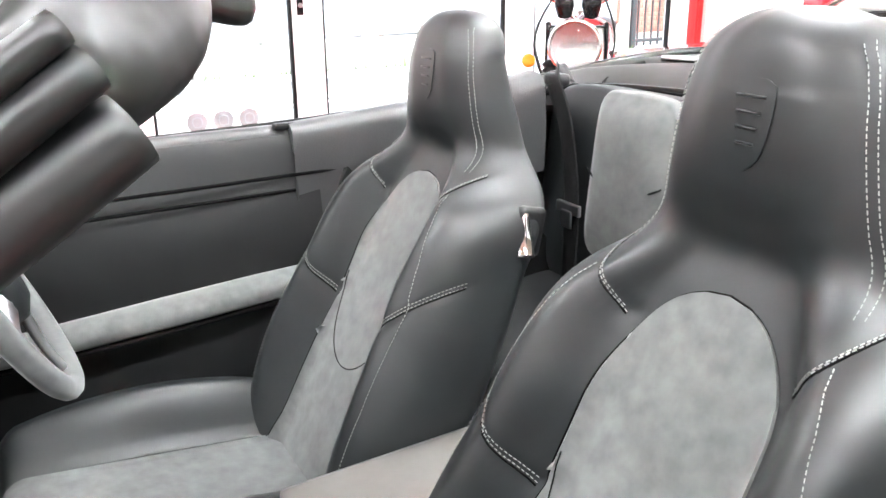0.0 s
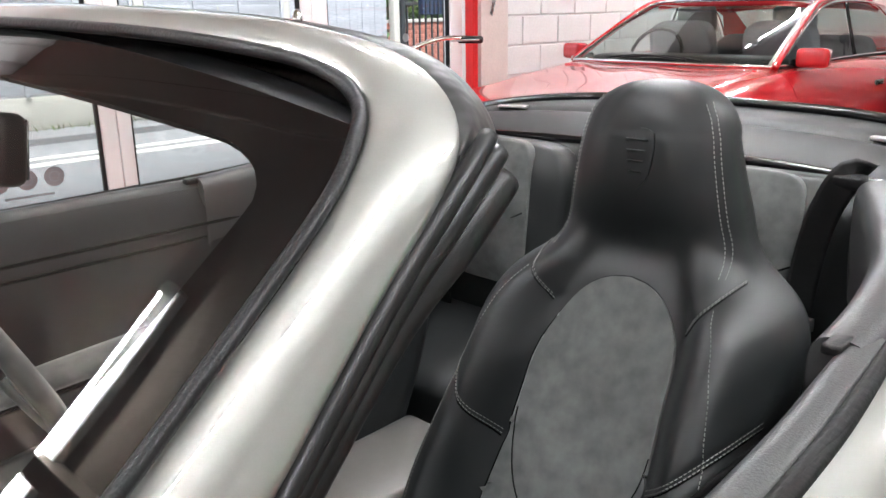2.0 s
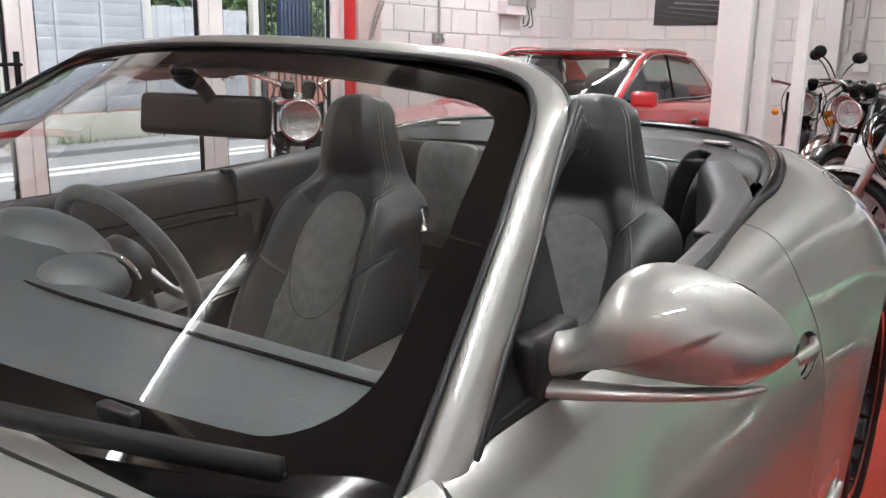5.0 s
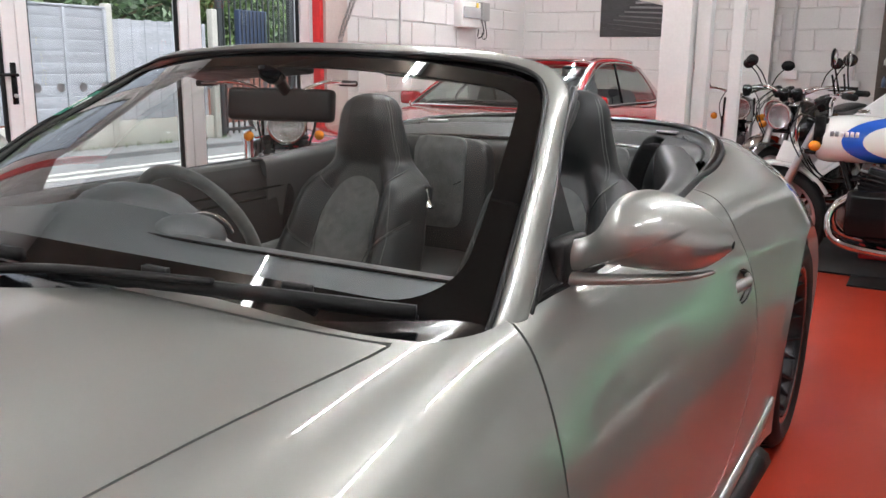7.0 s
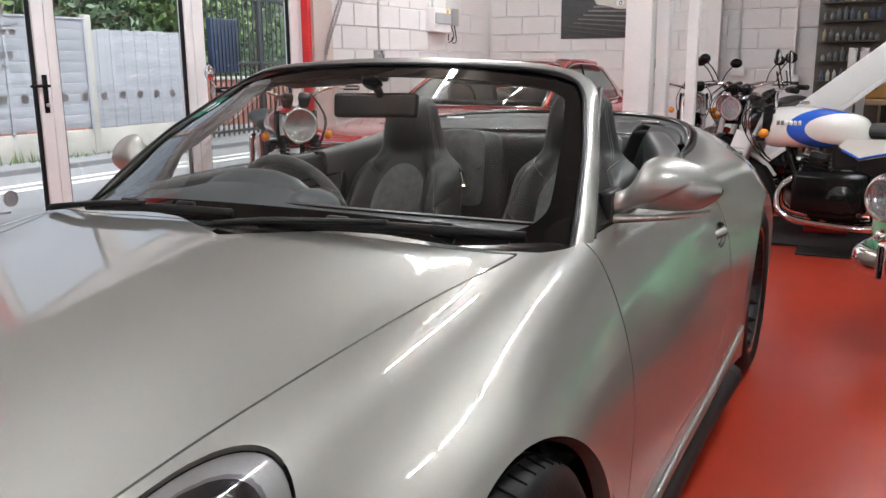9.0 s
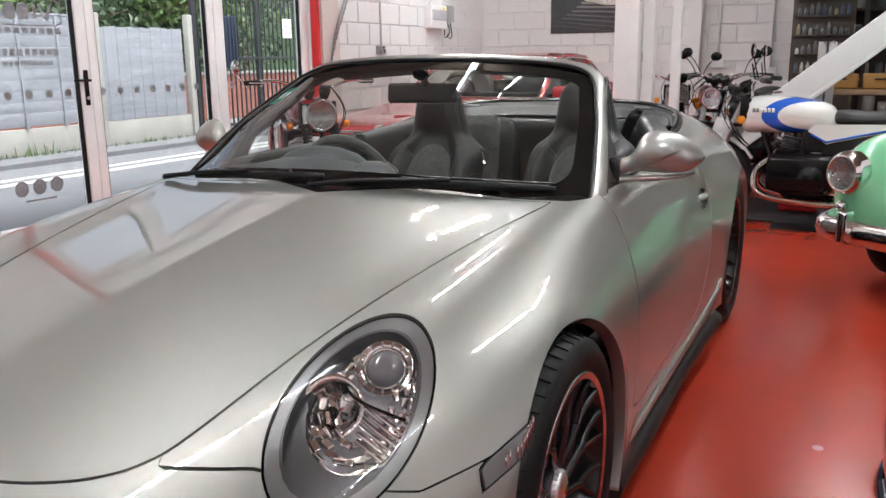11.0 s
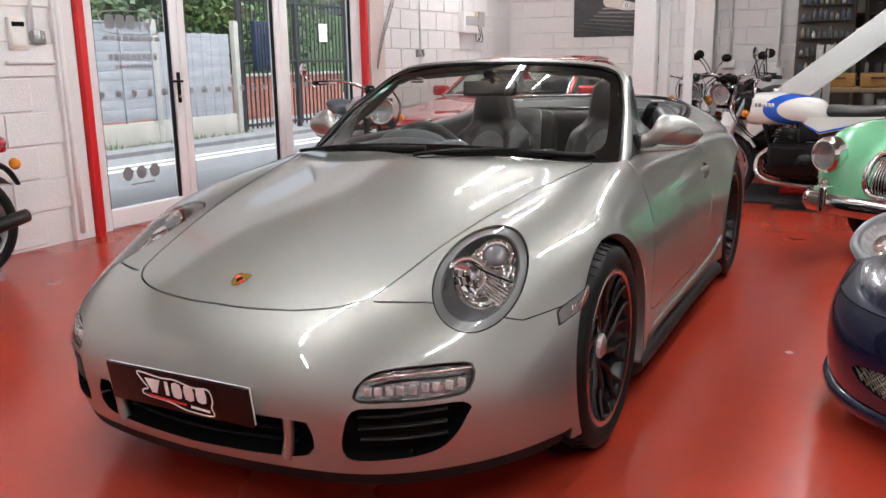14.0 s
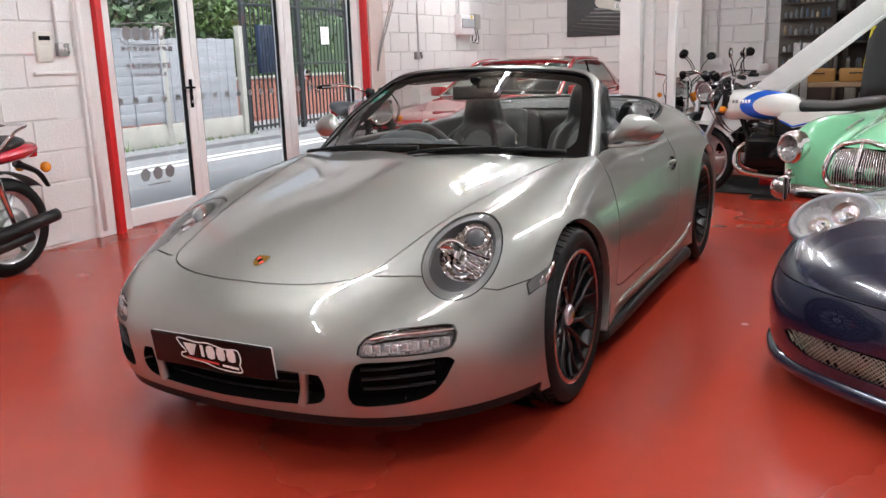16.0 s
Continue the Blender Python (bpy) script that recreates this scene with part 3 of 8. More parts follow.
def wheel(x, y, z, R, width, side, face):
    w = thing("wheel", "", "")
    w.parent = CAR
    w.matrix_local = pose(x, y, z) @ Matrix.Diagonal((side, 1, 1, 1))
    h, rr = width / 2, 0.2445
    wall = R - rr
    t = [(rr - .006, -h * .8), (rr + .006, -h * .93), (rr + wall * .45, -h * 1.04), (R - .022, -h * .97), (R - .006, -h * .86), (R, -h * .6), (R, h * .6), (R - .006, h * .86), (R - .022, h * .97), (rr + wall * .45, h * 1.04), (rr + .008, h * .95), (rr - .006, h * .84)]
    part("tyre", turned(t, "x", n=64), RUBBER, w, "black road tyre")
    tread = bmesh.new()
    for gx in (-.55, -.2, .2, .55):
        turned([(R - .001, gx * h - .005), (R + .0012, gx * h - .0045), (R + .0012, gx * h + .0045), (R - .001, gx * h + .005)], "x", n=64, bm=tread)
    part("tread_groove", tread, BLACK_GAP, w)
    lug = bmesh.new()
    for k in range(56):
        box(0.030, 0.0022, 0.003, bevel=0, bm=lug, m=pose(0, 0, 0, k * 360 / 56) @ pose(h * .76, 0, R - .0025, 0, 18, 0))
    tagged(part("tread_block", lug, BLACK_GAP, w, smooth=False), kind="stuff")
    part("rim", turned([(rr - .004, h * .88), (rr + .004, h * .92), (rr + .001, h * .955), (rr - .012, h * .93), (rr - .022, h * .80), (rr - .03, h * .3), (rr - .035, -h * .8), (rr - .004, -h * .85)], "x", n=64), RIM_BLACK, w, "gloss black rim")
    part("rim_lip", turned([(rr - .0125, h * .935), (rr - .004, h * .965), (rr + .004, h * .957), (rr + .005, h * .935)], "x", n=64), RIM_LIP, w, "bright machined rim lip")
    f = face - abs(x)
    for k in range(10):
        a = k * 36
        sp = bmesh.new()
        tube([(f - .030, .03, .030), (f - .012, .012, .10), (f - .004, .010, .15)], [.013, .010, .0085], 6, sp, smooth=3, flat=1.3, up=(1, 0, 0))
        for q in (-1, 1):
            tube([(f - .008, .010, .135), (f - .004, .010 + q * .018, .175), (h * .86, .010 + q * .036, rr - .014)], [.0085, .0075, .008], 6, sp, smooth=3, flat=1.4, up=(1, 0, 0))
        part("spoke", sp, RIM_BLACK, w, m=pose(0, 0, 0, a))
    part("hub_cap", turned([(0, f + .004), (.012, f + .004), (.020, f), (.030, f - .001), (.034, f - .006), (.036, f - .03), (.05, f - .04), (.055, f - .05)], "x", n=30), ALU, w, "bright centre lock nut")
    nub = bmesh.new()
    for k in range(20):
        box(0.022, 0.005, 0.006, bevel=.001, bm=nub, m=pose(0, 0, 0, k * 18) @ pose(f - .018, 0, .036))
    part("hub_ridge", nub, ALU, w)
    part("hub_badge", turned([(0, f + .006), (.010, f + .006), (.012, f + .003)], "x", n=20), GOLD, w, "gold and red crest")
    part("brake_disc", turned([(.07, f - .075), (.165, f - .075), (.165, f - .10), (.07, f - .10)], "x", n=40), DISC, w)
    cal = bmesh.new()
    for k in range(5):
        a = radians(-25 + k * 11)
        box(.07, .042, .05, (f - .085, -.155 * math.cos(a) * (1), .155 * math.sin(a) + .02), .008, pose(0, 0, 0, 90 - math.degrees(a)), bm=cal)
    part("caliper", cal, CALIPER, w, "red brake caliper")
    return w


for _s in (1, -1):
    wheel(_s * .752, 0.0, .3235, .3235, .235, _s, .842)
    wheel(_s * .728, 2.39, .333, .333, .300, _s, .822)
    for _y, _z, _r in WHEELS:
        part("wheel_well", turned([(0, -.30), (_r + .004, -.30), (_r + .004, -.03)], "x", (_s * .80, _y, _z), 40, m=Matrix.Diagonal((_s, 1, 1, 1))), BLACK_GAP, CAR)

# ---- lamps ----
def lamp_r(v, a=.119, b=.205):
    q = v - HL[0]
    return np.hypot((q @ HL[1]) / a, (q @ HL[2]) / b)


def hl_at(u, v, w):
    return tuple(HL[0] + u * HL[1] + v * HL[2] + w * HL[3])


def on_lens(u, v):
    q = (lens[0] - HL[0])
    k = np.argmin((q @ HL[1] - u) ** 2 + (q @ HL[2] - v) ** 2)
    return float((q @ HL[3])[k])


HLM = Matrix((( *HL[1][:1], HL[2][0], HL[3][0], 0), (HL[1][1], HL[2][1], HL[3][1], 0), (HL[1][2], HL[2][2], HL[3][2], 0), (0, 0, 0, 1)))
for _s in (1, -1):
    side = (lambda q: q) if _s > 0 else mirrored
    head = thing("headlamp", "", "")
    head.parent = CAR
    glassy = part("lens", side(pushed(lens, 0.002)), LENS, head, "clear oval headlamp lens")
    glassy.visible_shadow = False
    part("seal", side(flanged(pushed(cut(lens, lambda v: lamp_r(v) - 0.985), -.004), .01)), GLOSS_BLACK, head)
    part("bezel", side(flanged(pushed(cut(cut(lens, lambda v: lamp_r(v) - 0.83), lambda v: .985 - lamp_r(v)), -.006), .012)), GREY_RING, head, "grey patterned outer ring")
    part("inner_ring", side(flanged(pushed(cut(cut(lens, lambda v: lamp_r(v) - 0.80), lambda v: .835 - lamp_r(v)), -.006), .04)), LAMP_GREY, head, "dark inner ring")
    bowl = cut(lens, lambda v: .82 - lamp_r(v))
    part("bowl", side(flanged(pushed(bowl, -.075), -.055)), LAMP_BRIGHT, head, "silver reflector bowl")
    low = lambda v: np.minimum(np.hypot(((v - HL[0]) @ HL[1] - .020) / .106, ((v - HL[0]) @ HL[2] - .055) / .165) - 1, -.020 - (v - HL[0]) @ HL[2] - .45 * ((v - HL[0]) @ HL[1]))
    part("shield", side(flanged(pushed(cut(cut(lens, lambda v: .80 - lamp_r(v)), low), -.022), .05)), LAMP_GREY, head, "plain grey lower shield")
    mx = Matrix.Diagonal((_s, 1, 1, 1))
    d1, d2 = on_lens(.014, .086), on_lens(-.042, -.012)
    base1, base2 = Matrix.Translation(hl_at(.014, .086, d1 - .032)) @ HLM, Matrix.Translation(hl_at(-.042, -.012, d2 - .045)) @ HLM
    part("projector", turned([(.032, .004), (.034, -.005), (.038, -.002), (.049, .006), (.052, .002), (.040, -.03)], "z", n=30, m=mx @ base1), CHROME, head, "chrome projector ring")
    part("projector_lens", ball(.034, scale=(1, 1, .5), m=mx @ base1), material("projector glass", (.16, .17, .18), .05, .3, bump=0, coat=1) if _s > 0 else bpy.data.materials["projector glass"], head, "grey glass projector lens")
    part("high_beam", turned([(.010, -.03), (.026, -.025), (.046, -.005), (.054, .008), (.056, .006)], "z", n=30, m=mx @ base2), CHROME, head, "chrome high beam reflector")
    part("high_beam_bulb", ball(.012, (0, 0, -.01), m=mx @ base2), GLOSS_BLACK, head)
    rib = bmesh.new()
    for q in range(-7, 8):
        for b_, r_ in ((base1, .044),):
            box(.0025, .010, .003, bevel=0, bm=rib, m=mx @ b_ @ pose(0, 0, 0, 0, 0, q * 24) @ pose(0, r_, .004))
    part("projector_rib", rib, GREY_RING, head)
    fins = bmesh.new()
    for q in range(6):
        box(.10 - .008 * q, .006, .012, bevel=.002, bm=fins, m=mx @ Matrix.Translation(hl_at(.045, -.005 - q * .012, on_lens(.045, -.005 - q * .012) - .045)) @ HLM @ pose(0, 0, 0, 25, 0, -22))
    part("reflector_step", fins, CHROME, head)
    tube_ = tube([hl_at(-.055, .045, on_lens(-.055, .045) - .02), hl_at(0, .01, on_lens(0, .01) - .022), hl_at(.085, .0, on_lens(.085, 0) - .022)], .003, 6)
    bmesh.ops.transform(tube_, matrix=mx, verts=tube_.verts)
    part("divider", tube_, GLOSS_BLACK, head)
    facets = bmesh.new()
    for ring, count in ((1.0, 30), (.80, 24), (.58, 15)):
        for q in range(count):
            a_ = radians(-170 + q * 360 / count)
            pu, pv = ring * .072 * math.cos(a_) + .010, ring * .136 * math.sin(a_) + .014
            box(.013, .022, .010, bevel=.002, bm=facets, m=mx @ Matrix.Translation(hl_at(pu, pv, on_lens(pu, pv) - .046 - .02 * (1 - ring))) @ HLM @ pose(0, 0, 0, 26 * math.sin(q * 2.1 + ring * 9), 28 * math.cos(q * 1.7 + ring * 5), math.degrees(a_)))
    part("reflector_facet", facets, CHROME, head)
    # running lamp in the bumper
    run = thing("running_lamp", "", "")
    run.parent = CAR
    part("cover", side(pushed(daylight_lamp, .001)), LENS, run, "clear lamp cover").visible_shadow = False
    part("back_plate", side(flanged(pushed(daylight_lamp, -.028), -.026)), LAMP_BACK, run, "silver back plate")
    for q in range(9):
        px = .492 + q * .0235
        j = np.argmin((daylight_lamp[0][:, 0] - px) ** 2 + (daylight_lamp[0][:, 2] - .428) ** 2)
        py = daylight_lamp[0][j, 1] + .018
        part("led_cell", box(.020, .012, .024, (_s * px, py, .418 + .006 * q / 8 + .002), .004), LED, run)
    strip = [(_s * daylight_lamp[0][np.argmin((daylight_lamp[0][:, 0] - px) ** 2 + (daylight_lamp[0][:, 2] - zz) ** 2)] * np.array((1, 0, 0))
              + np.array((0, daylight_lamp[0][np.argmin((daylight_lamp[0][:, 0] - px) ** 2 + (daylight_lamp[0][:, 2] - zz) ** 2), 1] + .012, zz))) for px, zz in ((.495, .450), (.56, .461), (.64, .461), (.69, .456))]
    part("light_bar", tube(strip, .005, 8), CHROME, run)
    part("shelf", tube([(q[0], q[1] + .004, q[2] - .018) for q in strip], .0035, 6), GLOSS_BLACK, run)
    part("repeater", side(flanged(pushed(indicator, .003), .006)), GREY_RING, CAR, "clear side repeater lamp with ribs")
    ribs = bmesh.new()
    for q in range(9):
        yy = -.32 + q * .0115
        j = np.argmin((indicator[0][:, 1] - yy) ** 2 + (indicator[0][:, 2] - (.528 + q * .004)) ** 2)
        box(.004, .002, .030, (_s * (indicator[0][j, 0] + .004), yy, .530 + q * .0045), 0, bm=ribs)
    part("repeater_rib", ribs, CHROME, CAR)
    part("intake_recess", side(flanged(pushed(side_intake, -.05), -.05)), BLACK_GAP, CAR)
    # Added black plate that keeps the intake dark behind its recess.
    part("intake_blank", box(.36, .012, .19, (_s * .575, -.695, .32), 0, pose(0, 0, 0, 0, 0, _s * 32)), BLACK_GAP, CAR)
    for q in range(3):
        zz = .298 + q * .032
        pts = []
        for px in (.474, .54, .60, .655):
            j = np.argmin((side_intake[0][:, 0] - px) ** 2 + (side_intake[0][:, 2] - zz) ** 2)
            pts.append((_s * px, side_intake[0][j, 1] + .02, zz + (px - .47) * .03))
        part("intake_slat", tube(pts, .009, 6, flat=.45), PLASTIC, CAR, "black intake slat")
    part("washer_jet", turned([(0, .012), (.010, .011), (.012, .004), (.012, -.006)], "z", n=16, m=Matrix.Translation((_s * .585, -.660, .540)) @ pose(0, 0, 0, 55, 0, 0)), CHROME, CAR, "chrome washer jet")
    # black lower lip, sill and arch edge
    part("sill_trim", tube([(_s * .835, .36, .135), (_s * .835, .7, .128), (_s * .835, 1.4, .128), (_s * .86, 1.93, .14)], .042, 10, flat=.9), PLASTIC, CAR, "dark lower sill trim")
    part("sill", tube([(_s * .858, .38, .225), (_s * .856, .62, .212), (_s * .855, 1.1, .210), (_s * .860, 1.5, .216), (_s * .868, 1.85, .245), (_s * .884, 1.975, .30)], [.004, .009, .011, .012, .014, .006], 12, flat=1.6), PAINT, CAR, "silver flared sill")

whole_mid = whole(mid_intake)
part("intake_recess", flanged(pushed(whole_mid, -.06), -.06), BLACK_GAP, CAR)
for _s in (1, -1):
    j = lambda px, zz: float(mid_intake[0][np.argmin((mid_intake[0][:, 0] - px) ** 2 + (mid_intake[0][:, 2] - zz) ** 2), 1])
    part("intake_strut", tube([(_s * .300, j(.325, .35) + .008, .352), (_s * .294, j(.318, .29) + .012, .29), (_s * .283, j(.305, .24) + .006, .232)], [.016, .014, .018], 8, up=(0, 1, 0)), PAINT, CAR, "silver intake strut")
for q in range(3):
    part("intake_slat", tube([(-.29, -.86, .262 + q * .03), (0, -.895, .262 + q * .03), (.29, -.86, .262 + q * .03)], .006, 6, flat=.5), PLASTIC, CAR)
part("under_floor", box(1.3, 3.6, .03, (0, 1.35, .165), 0.01), BLACK_GAP, CAR)
part("cowl", whole(pushed(cowl, -.010)), GLOSS_BLACK, CAR, "black plastic cowl under the wipers")

# ---- number plate with a dealer's mark in plain shapes, and bonnet badge ----
plate = thing("number_plate", "", "")
plate.parent = CAR
plate.matrix_local = pose(-.012, -.957, .378, 8)
part("plate", box(.484, .008, .110, (0, 0, 0), .003), GLOSS_BLACK, plate, "black show plate with a white dealer mark")
part("plate_holder", box(.482, .006, .106, (0, .0075, 0), .003), FRAME_WHITE, plate, "pale plate backing")


def ink(name, pts, mat, parent, y=-.006, n=5, width=None):
    """A flat shape of ink, or a line of ink of that width round the shape."""
    p = smooth_path([(a, 0, b) for a, b in pts], n, closed=True) if n else [Vector((a, 0, b)) for a, b in pts]
    bm = bmesh.new()
    if width:
        tube([(v.x, y, v.z) for v in p], width / 2, 4, bm, closed=True, smooth=0, flat=.3, up=(0, 1, 0))
    else:
        f = bm.faces.new([bm.verts.new((v.x, y, v.z)) for v in p])
        e = bmesh.ops.extrude_face_region(bm, geom=[f])
        bmesh.ops.translate(bm, verts=[v for v in e["geom"] if isinstance(v, bmesh.types.BMVert)], vec=(0, -.0008, 0))
    return part(name, bm, mat, parent, smooth=False)


ink("mark_outline", [(-.125, .045), (-.05, .038), (.0, .040), (.06, .028), (.112, .030), (.122, .0), (.115, -.020), (.115, -.045), (.03, -.044), (-.03, -.030), (-.112, -.022), (-.118, -.008), (-.098, .0), (-.115, .02)], WHITE_INK, plate, width=.0045)
ink("mark_wedge", [(-.104, .030), (-.050, .030), (-.068, -.010), (-.084, -.010)], WHITE_INK, plate, n=0)
ink("mark_bar", [(-.036, .030), (-.024, .030), (-.024, -.010), (-.036, -.010)], WHITE_INK, plate, n=0)
for _x in (.004, .045, .086):
    ink("mark_block", [(_x - .014, .028), (_x + .014, .028), (_x + .014, -.010), (_x - .014, -.010)], WHITE_INK, plate, n=2)
ink("mark_line", [(-.10, -.016), (.03, -.024), (.03, -.031), (-.10, -.023)], RED_INK, plate, n=0)
ink("mark_line", [(.045, -.026), (.108, -.030), (.108, -.037), (.045, -.033)], WHITE_INK, plate, n=0)

BONNET_TREE = BVHTree.FromPolygons([Vector(v) for v in whole(hood)[0]], whole(hood)[1])


def on_bonnet(x, y):
    hit = BONNET_TREE.ray_cast(Vector((x, y, 2)), Vector((0, 0, -1)))
    return hit[0], hit[1]


_p, _n = on_bonnet(0, -.704)
_r = _n.to_track_quat("Z", "Y").to_matrix().to_4x4()
badge = thing("bonnet_badge", "", "")
badge.parent = CAR
badge.matrix_local = Matrix.Translation(_p) @ _r @ pose(0, 0, 0, -90, 0, 0)
ink("shield", [(-.022, .028), (0, .031), (.022, .028), (.024, .005), (.016, -.018), (0, -.030), (-.016, -.018), (-.024, .005)], GOLD, badge, y=-.002, n=4)
for _a in ((-.012, .012), (.012, -.010)):
    ink("stripe", [(_a[0] - .007, _a[1] + .008), (_a[0] + .007, _a[1] + .008), (_a[0] + .006, _a[1] - .008), (_a[0] - .006, _a[1] - .008)], RED_INK, badge, y=-.0035, n=0)
ink("stripe", [(-.007, .008), (.007, .008), (.005, -.008), (-.005, -.008)], GLOSS_BLACK, badge, y=-.0038, n=0)

# ---- windscreen ----
S = np.linspace(-1, 1, 13)
# edge of the glass (inner side of the silver frame) and outer side of the frame, from the scuttle to the middle of the header
EDGE_IN = [(.703, .595, .785), (.699, .651, .828), (.672, .777, .922), (.640, .903, 1.006), (.614, .981, 1.050), (.583, 1.073, 1.104), (.559, 1.117, 1.133), (.535, 1.139, 1.150), (.502, 1.146, 1.164), (.450, 1.138, 1.176), (.32, 1.120, 1.188), (.15, 1.102, 1.195), (0, 1.096, 1.197)]
EDGE_OUT = [(.733, .655, .780), (.724, .712, .828), (.701, .800, .893), (.664, .930, .974), (.641, .998, 1.012), (.612, 1.088, 1.073), (.596, 1.143, 1.110), (.575, 1.176, 1.136), (.540, 1.188, 1.162), (.468, 1.184, 1.184), (.32, 1.170, 1.199), (.15, 1.148, 1.207), (0, 1.142, 1.210)]
SCREEN_K = np.linspace(0, 1, 7)
SIDE = np.array([(.703, .600, .806), (.684, .705, .868), (.663, .800, .935), (.641, .890, .998), (.610, .985, 1.052), (.578, 1.075, 1.103), (.546, 1.128, 1.141)]) - np.array((.002, 0, .004))
MID = np.array([(0, .470 + (1.094 - .470) * k - .02 * k * (1 - k), .850 + (1.192 - .850) * k + .034 * k * (1 - k)) for k in SCREEN_K])


def screen_rail(i):
    """i from 0 at the base to 6 at the header."""
    w = np.abs(S) ** 2.2
    x = SIDE[i, 0] * S
    y = MID[i, 1] + (SIDE[i, 1] - MID[i, 1]) * w
    z = MID[i, 2] + (SIDE[i, 2] - MID[i, 2]) * w
    return [tuple(q) for q in np.stack([x, y, z], 1)]


screen = faces_out(loft([screen_rail(i) for i in range(7)], 90, 56, relax=5), (0, 1.6, 0.6))


def screen_uv(v):
    """Distances from the side and from top and base edges of the glass."""
    k = np.full(len(v), .5)
    for _ in range(14):
        part_ = np.clip(np.abs(v[:, 0]) / np.interp(k, SCREEN_K, SIDE[:, 0]), 0, 1) ** 2.2
        k = .5 * k + .5 * np.interp(v[:, 2] + part_ * (np.interp(k, SCREEN_K, MID[:, 2]) - np.interp(k, SCREEN_K, SIDE[:, 2])), MID[:, 2], SCREEN_K)
    return np.interp(k, SCREEN_K, SIDE[:, 0]) - np.abs(v[:, 0]), (1 - k) * .56, k * .56


def clear_field(v):
    side_, top, base = screen_uv(v)
    ds, dt, db = side_ - .041 - .014 * (1 - base / .56), top - .050, base - .050
    a = np.minimum(ds, dt)
    corner = .05 - np.hypot(np.maximum(.05 - ds, 0), np.maximum(.05 - dt, 0))
    a = np.where((ds < .05) & (dt < .05), corner, a)
    low_corner = .09 - np.hypot(np.maximum(.09 - ds, 0), np.maximum(.09 - db, 0))
    a = np.where((ds < .09) & (db < .09), np.minimum(a, low_corner), a)
    return np.minimum(a, db)


wind = thing("windscreen", "", "")
wind.parent = CAR
pane = part("pane", cut(screen, clear_field), SCREEN_GLASS, wind, "clear laminated screen glass")
pane.visible_shadow = False
part("frit", flanged(cut(screen, lambda v: -clear_field(v)), .004), FRIT, wind, "black printed edge of the glass")
_in, _out = np.array(EDGE_IN), np.array(EDGE_OUT)
_along = np.gradient(_in + _out, axis=0)
_up = np.cross(_out - _in, _along)
_up *= np.sign(_up[:, 2:3]) / np.linalg.norm(_up, axis=1, keepdims=True)
_rails = [_in - _up * .006, _in, _in * .88 + _out * .12 + _up * .0045, _in * .5 + _out * .5 + _up * .0085, _in * .12 + _out * .88 + _up * .0045, _out, _out - _up * .010, _in * .5 + _out * .5 - _up * .016, _in - _up * .006]
for _r in _rails:
    _r[-1, 0] = 0.0
half_frame = faces_out(loft(_rails, 110, 40, relax=2), (.55, 1.0, .98))
part("frame", whole(half_frame), PAINT, wind, "silver windscreen frame")
rub = [tuple(q) for q in _in - (_out - _in) * .10 + _up * .001]
part("glass_seal", tube(rub + [(-x, y, z) for x, y, z in rub[-2::-1]], .0050, 8, up=(0, -.72, .69), flat=.8, smooth=8), PLASTIC, wind, "black glass seal")
for _s in (1, -1):
    for _o, _d, _rad in ((.10, .007, .0065), (.22, .017, .0085), (.34, .036, .0140)):
        line = (_out + (_out - _in) * _o - _up * _d)[1:7]
        line = [(_s * x, y, z) for x, y, z in list(line) + [line[-1] + (line[-1] - line[-2]) * .75]]
        part("side_seal", tube(line, [_rad * .8, _rad, _rad, _rad, _rad * 1.1, _rad * .9], 14, up=(.34 * _s, -.58, .74), flat=.9), SEAL, wind, "black rubber door-window seal")
flap = []
for (x, y, z), g in zip([(.588, 1.158, 1.120)] + EDGE_OUT[7:], (.35, .8, 1, 1, 1, 1, 1)):
    flap.append([(x - .003 * g, y - .004, z - .004), (x - .004 * g, y + .012 * g, z + .002), (x - .010 * g, y + .034 * g, z - .003 * g), (x - .014 * g, y + .052 * g, z - .016 * g), (x - .016 * g, y + .056 * g, z - .034 * g), (x - .016 * g, y + .040 * g, z - .048 * g)])
    flap[-1] = [(0.0, b, c) for a, b, c in flap[-1]] if x == 0 else flap[-1]
part("header_trim", whole(faces_out(loft(flap, 30, 60), (.2, 1.15, 1.10))), VINYL, wind, "soft black vinyl header cover")
part("inner_frame", tube([(.672, .70, .836), (.618, .90, .957), (.560, 1.085, 1.066), (.515, 1.140, 1.125), (.3, 1.140, 1.162), (0, 1.125, 1.174), (-.3, 1.140, 1.162), (-.515, 1.140, 1.125), (-.560, 1.085, 1.066), (-.618, .90, .957), (-.672, .70, .836)], .018, 8, up=(0, -.72, .69), flat=.7), LEATHER_TRIM, wind)
# small green patch with two white lines, set inside the glass
green_patch = part("green_patch", mesh_of("green_patch", [(-.530, .880, 1.047), (-.508, .885, 1.051), (-.478, .985, 1.104), (-.500, .980, 1.100)], [(0, 1, 2, 3)]), material("green patch", (0.01, 0.16, 0.10), 0.5, bump=0), wind, "small green patch inside the glass")
for _x in (-.512, -.497):
    part("patch_line", tube([(_x, .912, 1.066), (_x + .010, .955, 1.088)], .0016, 4, smooth=0), WHITE_INK, green_patch)

